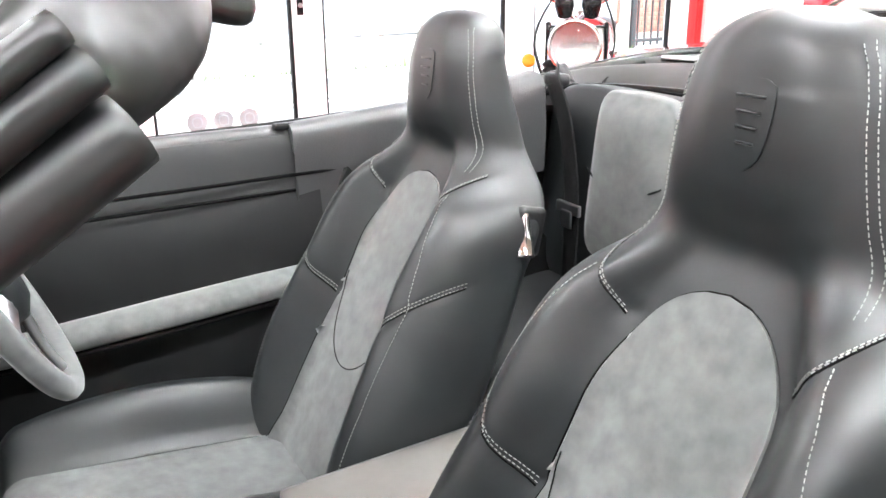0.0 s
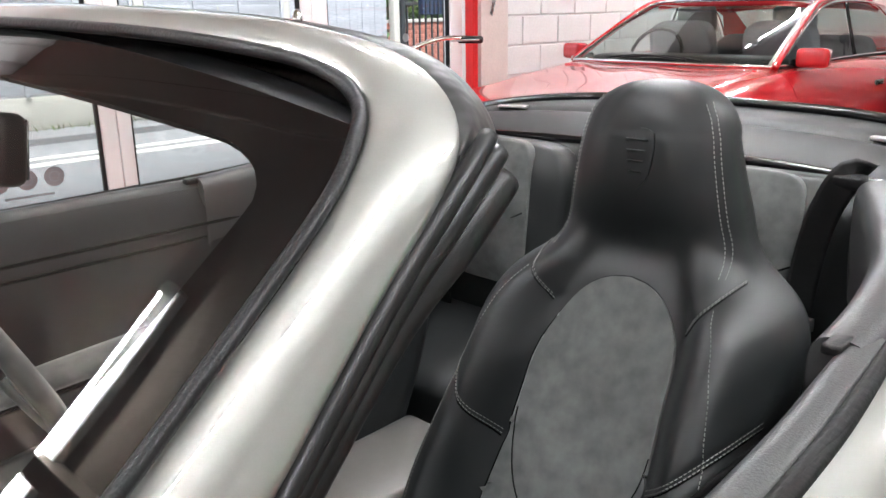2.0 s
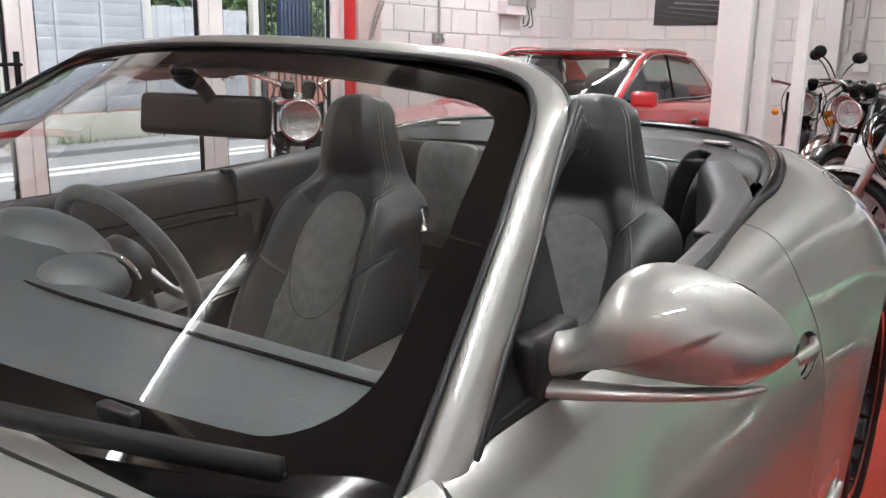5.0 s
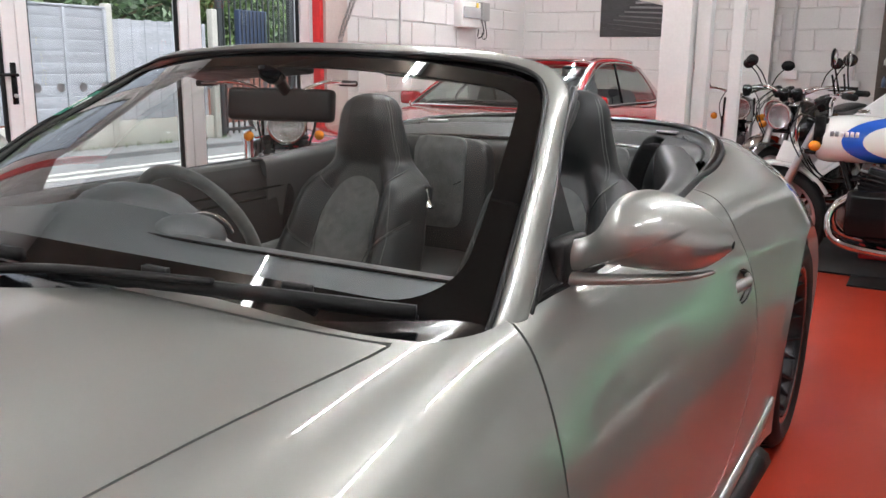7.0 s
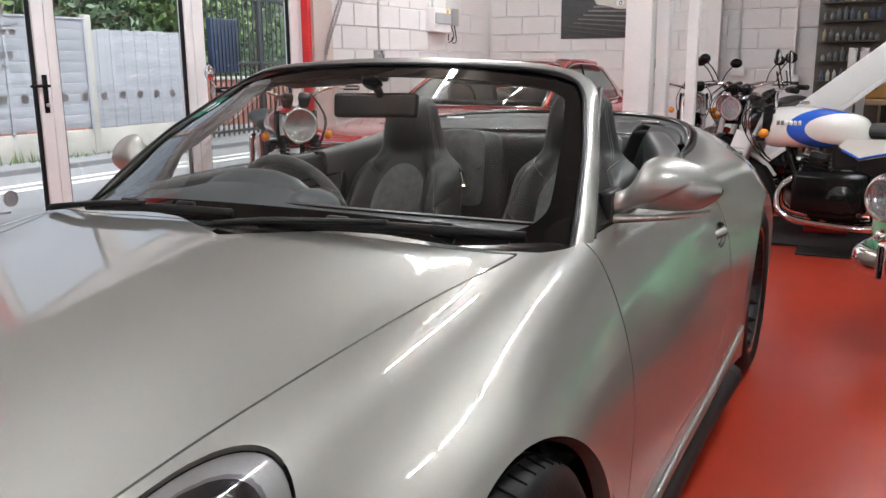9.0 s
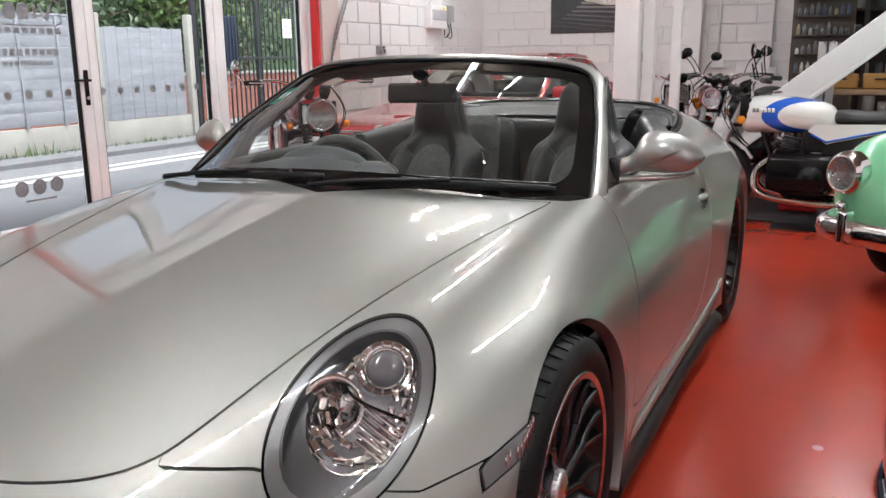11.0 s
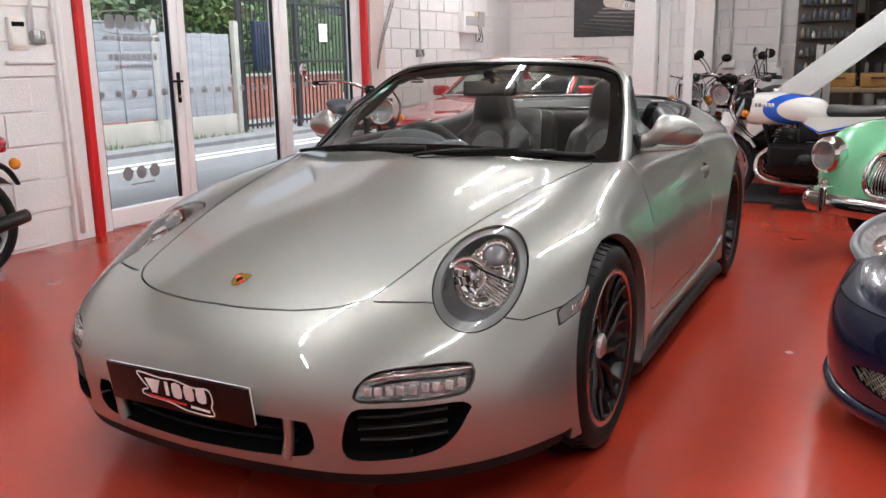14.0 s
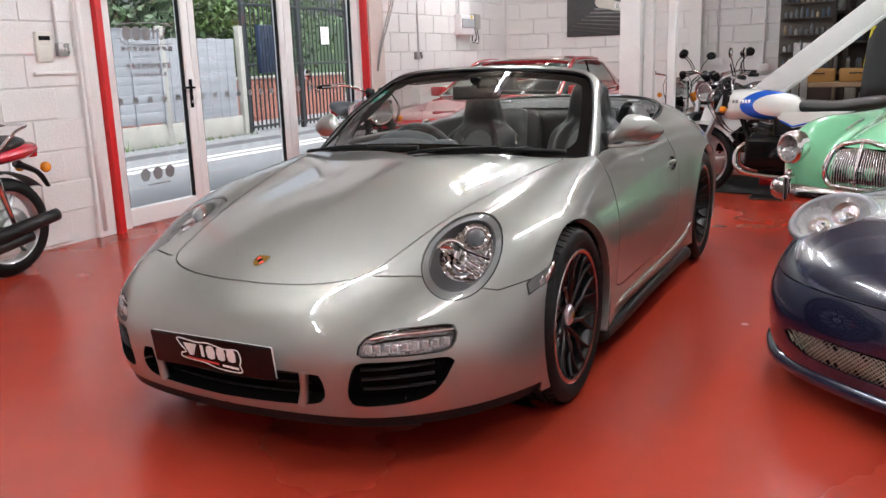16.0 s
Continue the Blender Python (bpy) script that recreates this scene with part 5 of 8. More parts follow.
for _s in (1, -1):
    part("roof_catch", box(.075, .018, .008, (_s * .43, 2.405, .966), .003, pose(0, 0, 0, 0, 0, -_s * 18)), ALU, well, "small metal roof catch")
    part("cover_seam", tube([(_s * .49, 2.262, .920), (_s * .505, 2.32, .944), (_s * .49, 2.37, .955)], .0035, 6), BLACK_GAP, well)

# floor, tunnel and console
part("cabin_floor", box(1.24, 1.9, .02, (0, 1.35, .20), .004), CARPET, CAR, "black carpet")
part("tunnel", box(.20, 1.35, .26, (0, 1.42, .32), .05, segments=4), CARPET, CAR, "carpeted tunnel")
part("console", box(.175, .62, .12, (0, 1.30, .425), .035, pose(0, 0, 0, 2), segments=4), LEATHER_TRIM, CAR, "leather centre console")
part("console_lid", box(.172, .30, .03, (0, 1.575, .500), .012, pose(0, 0, 0, 2)), BAR_GREY, CAR, "silver-grey console lid")
part("gear_lever", tube([(0, 1.02, .50), (0, 1.03, .58), (0, 1.04, .63)], [.03, .014, .022], 10), LEATHER, CAR)
# dash
rails = []
for xx in np.linspace(-.66, .66, 13):
    hump = math.exp(-((xx + .36) / .17) ** 2)
    rails.append([(xx, .56 + .10 * (xx / .66) ** 2, .800), (xx, .66, .815 + .006 * hump), (xx, .75, .828 + .016 * hump), (xx, .82 + .10 * hump, .834 + .046 * hump), (xx, .846 + .17 * hump, .828 + .052 * hump), (xx, .862 + .17 * hump, .80 + .05 * hump), (xx, .90, .70), (xx, .92, .58), (xx, .88, .45)])
dash = thing("dashboard", "", "")
dash.parent = CAR
part("dash_top", faces_out(loft(rails, 60, 60), (0, .6, .5)), DASH, dash, "dark leather dashboard")
part("dash_seam", tube([(-.16, .800, .836), (.0, .795, .835), (.3, .795, .835), (.60, .80, .835)], .003, 6), BLACK_GAP, dash)
part("dash_vent", box(.14, .02, .05, (0, .915, .72), .012), GLOSS_BLACK, dash)
part("centre_stack", box(.20, .05, .24, (0, .945, .58), .02), PLASTIC, dash)
part("clock_pod", ball(.085, (-.12, .88, .820), (1, .85, .55)), DASH, dash, "domed dial pod")
part("dial_rim", tube([(-.12 + .062 * math.cos(a), .945 - .012 * math.sin(a), .822 + .038 * math.sin(a)) for a in np.linspace(0, 3.14, 9)], .004, 6), CHROME, dash)
part("binnacle", ball(.20, (-.36, .945, .81), (1, .5, .47)), DASH, dash, "instrument hood")

# steering wheel
sw = thing("steering_wheel", "", "")
sw.parent = CAR
sw.matrix_local = pose(-.37, 1.145, .757, -64, 0, 0)
part("rim", tube([(.177 * math.cos(a), .177 * math.sin(a), 0) for a in np.linspace(0, 2 * math.pi, 28, endpoint=False)], .0165, 10, closed=True, smooth=2), SUEDE, sw, "suede steering wheel rim")
part("hub", turned([(0, .03), (.045, .028), (.068, .012), (.072, -.02), (.05, -.05), (0, -.05)], "z", n=28), LEATHER, sw, "black wheel hub")
part("hub_badge", turned([(0, .033), (.014, .032), (.016, .028)], "z", n=16), GOLD, sw, "gold crest badge")
for _a in (20, 160, 90):
    a = radians(_a)
    part("spoke", tube([(.06 * math.cos(a), .06 * math.sin(a), .005), (.12 * math.cos(a), .12 * math.sin(a), -.002), (.178 * math.cos(a), .178 * math.sin(a), 0)], [.026, .018, .014], 8, flat=.35, up=(0, 0, 1)), ALU, sw, "satin metal spoke")
part("column", tube([(0, 0, -.04), (0, 0, -.18)], .05, 12), PLASTIC, sw)

# ---- glazed doors ----
XG = X0 - .06                      # plane of the glass
def upright(parent, name, y0, y1, z0, z1, mat=FRAME_WHITE, dx=.07, x=XG, bevel=.006):
    return part(name, box(dx, y1 - y0, z1 - z0, (x, (y0 + y1) / 2, (z0 + z1) / 2), bevel), mat, parent)


def glazed(name, y0, y1, stile, label, kind="structure", leaf=True):
    d = tagged(new(name), label, "glass door" if leaf else "window", kind=kind)
    upright(d, "stile", y0, y0 + stile, 0.0, DH)
    upright(d, "stile", y1 - stile, y1, 0.0, DH)
    upright(d, "bottom_rail", y0 + stile, y1 - stile, 0.012, .15)
    upright(d, "top_rail", y0 + stile, y1 - stile, DH - .12, DH)
    p = part("pane", ([(XG, y0 + stile, .15), (XG, y1 - stile, .15), (XG, y1 - stile, DH - .12), (XG, y0 + stile, DH - .12)], [[0, 1, 2, 3]]), CLEAR, d, "clear door glass", smooth=False)
    p.visible_shadow = False
    for yy in (y0 + stile + .008, y1 - stile - .008):
        part("gasket", box(.03, .016, DH - .27, (XG + .006, yy, (DH + .03) / 2), .003), RUBBER, d)
    return d


door_a = glazed("door_1", D0, 2.76, .085, "white framed glass door with dealer lettering")
door_b = glazed("window_1", 2.765, 4.07, .075, "tall white framed glass pane", leaf=False)
door_c = glazed("window_2", 4.075, D1, .12, "tall white framed glass pane beside the red post", leaf=False)
hnd = tagged(new("door_handle"), "black lever handle on the white door stile", "door handle")
part("back_plate", box(.010, .035, .24, (XG + .041, 2.715, 1.03), .004), GLOSS_BLACK, hnd)
part("lever", tube([(XG + .045, 2.715, 1.08), (XG + .085, 2.712, 1.08), (XG + .088, 2.66, 1.082), (XG + .086, 2.58, 1.080)], .010, 8), GLOSS_BLACK, hnd, "black lever")
part("lock", turned([(0, .016), (.012, .016), (.012, 0)], "x", (XG + .043, 2.715, .96), 14), STEEL, hnd)
MARK = material("grey glass print", (0.20, 0.20, 0.21), 0.6, vary=0.1, bump=0)
PALE = material("pale glass print", (0.22, 0.23, 0.25), 0.6, vary=0.05, bump=0)


def glass_mark(name, parent, pts, y, z, mat, n=4, width=None):
    """A flat print on the inner face of the glass; pts in (along y, up)."""
    m = thing(name, "", "")
    m.parent = parent
    m.matrix_local = pose(XG + .0085, y, z, 0, 0, 90)
    ink("print", pts, mat, m, y=0, n=n, width=width)
    return m


for _k, (_y0, _n, _dy) in enumerate(((1.965, 5, .155), (2.88, 8, .16))):
    for q in range(_n):
        glass_mark("safety_dot", door_a if _k == 0 else door_b, [(.030 * math.cos(a), .030 * math.sin(a)) for a in np.linspace(0, 2 * math.pi, 12, endpoint=False)], _y0 + q * _dy, 1.0, MARK, n=1)
for q in range(4):
    glass_mark("safety_dot", door_c, [(.030 * math.cos(a), .030 * math.sin(a)) for a in np.linspace(0, 2 * math.pi, 12, endpoint=False)], 4.28 + q * .2, 1.0, MARK, n=1)
for q in range(3):
    ic = glass_mark("round_icon", door_a, [(.052 * math.cos(a), .052 * math.sin(a)) for a in np.linspace(0, 2 * math.pi, 16, endpoint=False)], 2.14 + q * .135, .40, MARK, n=1)
    ink("glyph", [(-.02, -.022), (.02, -.022), (.02, .02), (-.02, .02)], PALE, ic, y=-.001, n=2, width=.009)
glass_mark("word_bar", door_a, [(-.12, -.006), (.12, -.006), (.12, .006), (-.12, .006)], 2.28, .315, PALE, n=0)
# dealer's mark on the door: a ring of outline and plain bars
glass_mark("dealer_mark", door_a, [(-.26, .075), (.24, .085), (.27, .0), (.25, -.075), (-.22, -.075), (-.27, 0)], 2.30, 1.52, MARK, n=3, width=.010)
for _y, _w, _sl in ((2.10, .075, 0), (2.20, .075, 0), (2.30, .075, 0), (2.385, .022, 0), (2.44, .022, .4), (2.49, .022, -.4)):
    if _w > .05:
        glass_mark("mark_ring", door_a, [(-_w / 2, .045), (_w / 2, .045), (_w / 2, -.045), (-_w / 2, -.045)], _y, 1.525, MARK, n=2)
    else:
        glass_mark("mark_bar", door_a, [(-_w / 2 + _sl * .05, -.05), (_w / 2 + _sl * .05, -.05), (_w / 2 - _sl * .05, .05), (-_w / 2 - _sl * .05, .05)], _y, 1.525, MARK, n=0)
for _z, _a, _h in ((1.405, .25, .018), (1.27, .22, .022), (1.20, .17, .014)):
    for q in range(9):
        glass_mark("word_bar", door_a, [(-_a / 11, -_h), (_a / 12, -_h), (_a / 12, _h), (-_a / 11, _h)], 2.30 - _a + q * _a / 4, _z, MARK if _z > 1.3 else PALE, n=0)

for _y, _nm in ((D0 - .085, "left"), (D1 + .045, "right")):
    ps = tagged(new("shutter_post"), "red painted steel shutter post beside the glass doors", "post")
    part("channel", box(.06, .075, ZC, (X0 + .025, _y, ZC / 2), .006), RED_PAINT, ps)
    part("edge", box(.02, .02, ZC, (X0 + .06, _y - .025, ZC / 2), .003), RED_PAINT, ps)
jamb = tagged(part("reveal", box(.10, .30, ZC, (X0 + .02, D1 + .25, ZC / 2), .004), material("pink plaster", (0.62, 0.52, 0.48), 0.7, vary=0.08, bump=0.2), smooth=False), "pale plastered pier beside the red post", "pier", kind="structure")
pil = tagged(part("pilaster", box(.05, .16, ZC, (X0 + .012, D0 - .21, ZC / 2), .01), WALL_WHITE, smooth=False), "white painted board beside the red post", "trim", kind="structure")

# chain
links = tagged(new("chain"), "hanging grey steel shutter chain", "chain")
one = bpy.data.meshes.new("link")
_b = tube([(0, .007 * math.cos(a), .018 * math.sin(a)) for a in np.linspace(0, 2 * math.pi, 10, endpoint=False)], .0042, 5, closed=True, smooth=1)
_b.to_mesh(one)
_b.free()
one.materials.append(STEEL)
for s_ in range(2):
    path = smooth_path([(X0 + .10, 6.05 + s_ * .04, 2.05), (X0 + .10, 5.85 + s_ * .05, 1.72), (X0 + .10, 5.68 + s_ * .04, 1.42), (X0 + .10, 5.60, 1.15)], 12)
    for k, q in enumerate(path):
        part("link", one, None, links, m=Matrix.Translation(q) @ pose(0, 0, 0, 30, 0, 90 * (k % 2)))

# ---- outside ----
ASPHALT = material("asphalt", (0.105, 0.108, 0.115), 0.85, vary=0.22, scale=1.2, fine=90, bump=0.3)
CONCRETE = material("weathered concrete", (0.24, 0.235, 0.215), 0.85, vary=0.22, scale=3, fine=40, bump=0.4)
FENCE_WOOD = material("grey weathered boards", (0.19, 0.20, 0.22), 0.85, vary=0.28, scale=3, fine=30, bump=0.5, stretch=(1, .35, 3))
GATE_BLACK = material("black gate paint", (0.015, 0.018, 0.02), 0.45, bump=0.1)
BRICK = material("red brick", (0.19, 0.075, 0.055), 0.85, vary=0.35, scale=9, fine=50, bump=0.5)
ROAD_WHITE = material("road paint", (0.42, 0.42, 0.40), 0.75, vary=0.2, scale=6, bump=0.2)
tagged(part("ground", box(60, 80, .2, (X0 - .22 - 30, 8, -.125), 0), ASPHALT, smooth=False), "grey asphalt lane outside the doors", "ground", kind="structure")
for _x, _w in ((-6.42, .13), (-6.75, .10)):
    tagged(part("road_line", box(_w, 40, .012, (_x, 8, -.020), .002), ROAD_WHITE, smooth=False), "worn pale line on the asphalt lane", "road line", kind="structure")
tagged(part("pavement", box(.9, 14, .10, (-8.05, 3.6, -.01), .01), ASPHALT, smooth=False), "grey verge along the fence", "pavement", kind="structure")


def fence_panel(y0, w, x, h=1.62, board=True):
    f = thing("fence_panel", "grey weathered lap fence panel between concrete posts" if board else "grey weathered closeboard fence panel", "fence", "fence panels", pose(x, y0, 0.04))
    part("gravel_board", box(.05, w, .34, (0, w / 2, .17), .01), CONCRETE, f, "stained concrete gravel board")
    if board:
        for q in range(10):
            part("board", box(.018, w - .04, .17, (.02, w / 2, .42 + q * (h - .40) / 10 + .03), .003, pose(0, 0, 0, random.uniform(-.5, .5), 5, 0)), FENCE_WOOD, f)
        for q in range(4):
            part("batten", box(.03, .04, h - .36, (.045, .03 + q * (w - .06) / 3, .34 + (h - .36) / 2), .004), FENCE_WOOD, f)
        part("cap_rail", box(.05, w, .03, (.02, w / 2, h + .0), .005), FENCE_WOOD, f)
    else:
        for q in range(int(w / .11)):
            part("board", box(.02, .115, h - .36, (.01 + .008 * (q % 2), .06 + q * .11, .34 + (h - .36) / 2 + random.uniform(-.01, .01)), .003), FENCE_WOOD, f)
    part("post", box(.11, .11, h + .16, (.02, -.055, (h + .16) / 2), .015), CONCRETE, f, "concrete fence post")
    return f


for _y in (-.6, 1.36, 3.32, 5.28):
    fence_panel(_y, 1.85, -8.25, 1.78)
fence_panel(7.24, 1.75, -8.30, 1.68, board=False)
fence_panel(9.1, .02, -8.30, 1.72, board=False)

gate = thing("gate", "tall black steel bar gate, shut", "gate", at=pose(-8.35, 9.25, 0))
for q in range(26):
    part("bar", box(.024, .024, 2.5, (0, .1 + q * .125, 1.32), .003), GATE_BLACK, gate)
for zz in (.14, 1.25, 2.3):
    part("rail", box(.04, 3.3, .05, (0, 1.65, zz), .006), GATE_BLACK, gate)
for yy in (0, 1.62, 3.3):
    part("gate_post", box(.08, .08, 2.75, (0, yy, 1.375), .01), GATE_BLACK, gate)
part("letter_box", box(.10, .62, .85, (.07, .62, 1.52), .01), material("dark blue ribbed sheet", (0.012, 0.022, 0.05), 0.5, bump=0.1), gate, "dark blue ribbed sheet")
for q in range(7):
    part("rib", box(.02, .02, .82, (.13, .36 + q * .085, 1.52), .006), GATE_BLACK, gate)
sg = part("notice", box(.01, .26, .34, (.05, 2.45, 1.78), .003), FRAME_WHITE, gate, "white notice with grey lines")
for q in range(4):
    part("notice_line", box(.003, .18, .018, (.0565, 2.45, 1.88 - q * .06), 0), MARK, sg)

bw = tagged(part("brick_wall", box(.25, 9, .95, (-11.2, 12.0, .45), .01), BRICK, smooth=False), "low red brick garden wall beyond the gate", "garden wall")
bmesh_brick = mesh_of("brick", *[(lambda bm_: ([v.co[:] for v in bm_.verts], [[v.index for v in f.verts] for f in bm_.faces]))(box(.02, .215, .065, (0, 0, 0), .006, segments=1))][0], smooth=False)
bmesh_brick.materials.append(BRICK)
for r_ in range(11):
    for c_ in range(22):
        part("brick", bmesh_brick, None, bw, m=pose(-11.07, 8.2 + c_ * .228 + (r_ % 2) * .11, .06 + r_ * .077))
part("coping", box(.32, 9, .06, (-11.2, 12.0, .955), .01), CONCRETE, bw)


def leaf_material(name, col):
    m = material(name, col, 0.6, vary=0.5, scale=2.5, fine=20, bump=0)
    n, l = m.node_tree.nodes, m.node_tree.links
    b = n["Principled BSDF"]
    g = n.new("ShaderNodeNewGeometry")
    src = b.inputs["Base Color"].links[0].from_socket
    mul = n.new("ShaderNodeVectorMath")
    mul.operation = "SCALE"
    mr = n.new("ShaderNodeMapRange")
    mr.inputs[3].default_value, mr.inputs[4].default_value = .5, 1.7
    l.new(g.outputs["Random Per Island"], mr.inputs[0]), l.new(src, mul.inputs[0]), l.new(mr.outputs[0], mul.inputs["Scale"]), l.new(mul.outputs[0], b.inputs["Base Color"])
    b.inputs["Transmission Weight"].default_value = 0.0
    b.inputs["Subsurface Weight"].default_value = 0.0
    return m


BARK = material("bark", (0.12, 0.09, 0.065), 0.9, vary=0.3, fine=30, bump=0.8)
LEAF_A, LEAF_B = leaf_material("leaves", (0.050, 0.088, 0.022)), leaf_material("dark leaves", (0.030, 0.057, 0.024))


def tree(x, y, h, spread, mat, seed, n=2600, low=.5):
    rng = np.random.default_rng(seed)
    t = thing("tree", "leafy green garden tree beyond the fence", "tree", "garden trees", pose(x, y, -.02))
    bm = tube([(0, 0, 0), (.06, .03, h * .3), (-.04, .08, h * .62), (0, 0, h * .9)], [.16, .12, .08, .03], 8)
    for q in range(7):
        a = rng.uniform(0, 6.28)
        z0 = h * rng.uniform(.3, .7)
        tube([(0, 0, z0), (spread * .4 * math.cos(a), spread * .4 * math.sin(a), z0 + h * .12), (spread * .8 * math.cos(a), spread * .8 * math.sin(a), z0 + h * .18)], [.05, .035, .012], 6, bm)
    part("trunk", bm, BARK, t, "brown tree trunk")
    blobs = [(rng.uniform(-.7, .7) * spread, rng.uniform(-.7, .7) * spread, h * rng.uniform(low, .95), rng.uniform(.35, .62) * spread) for _ in range(11)]
    V, F = [], []
    for k in range(n):
        cx, cy, cz, r = blobs[k % len(blobs)]
        d = rng.normal(size=3)
        d /= np.linalg.norm(d)
        p = np.array((cx, cy, cz)) + d * r * rng.uniform(.55, 1.05)
        u, v = rng.normal(size=3), rng.normal(size=3)
        u /= np.linalg.norm(u)
        v = np.cross(u, v)
        v /= np.linalg.norm(v)
        s_ = rng.uniform(.06, .13)
        b = len(V)
        V += [p - u * s_, p + v * s_ * .5 , p + u * s_, p - v * s_ * .5]
        F.append([b, b + 1, b + 2, b + 3])
    part("crown", (np.array(V), F), mat, t, "clumped green leaves", smooth=False)


for _i, (_x, _y, _h, _s, _m) in enumerate(((-12.0, 7.0, 3.4, 1.5, LEAF_A), (-12.5, 10.2, 3.8, 1.6, LEAF_B), (-13.0, 13.0, 4.2, 1.9, LEAF_A), (-14.5, 16.5, 4.6, 2.2, LEAF_B), (-16, 20, 5.0, 2.4, LEAF_A), (-13.5, 9.0, 2.6, 1.6, LEAF_A), (-14.0, 14.6, 2.8, 2.0, LEAF_B))):
    tree(_x, _y, _h, _s, _m, 11 + _i, low=.3)
weeds = np.random.default_rng(5)
V, F = [], []
for k in range(240):
    yy = weeds.uniform(3, 9.2)
    p, a, h_ = np.array((-8.16 + weeds.uniform(-.02, .10), yy, .03)), weeds.uniform(0, 6.28), weeds.uniform(.03, .14) * (1.6 if 5.6 < yy < 6.3 else .7)
    u = np.array((math.cos(a), math.sin(a), 0)) * .012
    b = len(V)
    V += [p - u, p + u, p + np.array((weeds.uniform(-.04, .06), weeds.uniform(-.05, .05), h_))]
    F.append([b, b + 1, b + 2])
tagged(part("weeds", (np.array(V), F), LEAF_A, smooth=False), "sparse green weeds along the fence foot", "weeds", kind="stuff")
EVERGREEN = LEAF_B
tagged(part("hedge_backdrop", box(1.2, 40, 3.2, (-19, 12, 1.5), .3), EVERGREEN, smooth=False), "dark green hedge far behind the gardens", "hedge", kind="structure")

# ---- other vehicles ----
def paint(name, col, metal=0.0, rough=0.25):
    return material(name, col, rough, metal, vary=0.05, scale=1.5, fine=700, bump=0.008, coat=1.0)


RED_CAR, NAVY, MINT = paint("red car paint", (0.48, 0.016, 0.022)), paint("navy car paint", (0.008, 0.012, 0.035)), paint("mint green car paint", (0.20, 0.50, 0.29))
CAR_GLASS = glass("car window glass", (0.62, 0.68, 0.66))
SEAT_GREY = material("grey seat cloth", (0.12, 0.12, 0.13), 0.85, vary=0.2, fine=200, bump=0.2)


def simple_wheel(parent, x, y, r, w, side, rim_mat, rim_r=.66):
    wh = thing("wheel", "", "")
    wh.parent = parent
    wh.matrix_local = pose(x, y, r) @ Matrix.Diagonal((side, 1, 1, 1))
    R, h = r, w / 2
    q = R * rim_r
    part("tyre", turned([(q, -h * .9), (q + .4 * (R - q), -h), (R - .02, -h * .95), (R, -h * .6), (R, h * .6), (R - .02, h * .95), (q + .4 * (R - q), h), (q, h * .9)], "x", n=40), RUBBER, wh)
    part("rim", turned([(0, h * .55), (q * .25, h * .6), (q * .3, h * .3), (q * .8, h * .45), (q, h * .85), (q + .004, h * .9), (q, -h * .9)], "x", n=40), rim_mat, wh)
    return wh


# red coupe: nose at y = 0, centred on x = 0
coupe = thing("coupe", "glossy red two-door coupe with chrome window trim", "car", at=pose(-1.80, 3.72, 0, 0, 0, -1.5))
cr = [
    [(0, .06, .22), (0, .02, .40), (0, .0, .60), (0, .08, .695), (0, .55, .765), (0, 1.15, .83), (0, 1.55, .862), (0, 2.8, .86), (0, 3.9, .90), (0, 4.5, .87), (0, 4.70, .6), (0, 4.62, .28)],
    [(.45, .08, .22), (.45, .04, .40), (.45, .02, .60), (.45, .10, .69), (.45, .55, .755), (.45, 1.15, .82), (.45, 1.55, .855), (.45, 2.8, .86), (.45, 3.9, .89), (.45, 4.48, .86), (.45, 4.67, .6), (.45, 4.6, .28)],
    [(.68, .13, .22), (.70, .09, .40), (.70, .07, .58), (.69, .15, .675), (.69, .55, .735), (.70, 1.15, .795), (.71, 1.55, .83), (.72, 2.8, .85), (.71, 3.9, .865), (.67, 4.44, .83), (.67, 4.6, .6), (.67, 4.55, .28)],
    [(.79, .30, .22), (.81, .26, .38), (.81, .25, .52), (.80, .30, .61), (.79, .60, .66), (.80, 1.15, .70), (.81, 1.55, .72), (.82, 2.8, .74), (.81, 3.9, .75), (.77, 4.38, .70), (.76, 4.5, .55), (.76, 4.45, .28)],
    [(.82, .40, .21), (.84, .38, .30), (.845, .38, .40), (.845, .42, .48), (.85, .65, .53), (.855, 1.15, .55), (.86, 1.55, .56), (.86, 2.8, .57), (.855, 3.9, .57), (.81, 4.30, .54), (.79, 4.4, .45), (.79, 4.36, .28)],
    [(.82, .42, .20), (.83, .44, .20), (.835, .48, .20), (.84, .55, .20), (.84, .75, .20), (.84, 1.15, .20), (.84, 1.55, .20), (.84, 2.8, .20), (.835, 3.9, .20), (.80, 4.2, .22), (.79, 4.3, .22), (.79, 4.3, .22)],
]
cs = faces_out(loft(cr, 120, 40, relax=3), (0, 2.3, .3))
CW = ((.86, .30), (3.46, .30))


def coupe_arch(v):
    d = np.full(len(v), 9.0)
    for yy, zz in CW:
        d = np.minimum(d, np.where(v[:, 0] > .5, np.hypot(v[:, 1] - yy, v[:, 2] - zz) - .335, 9.0))
    return d


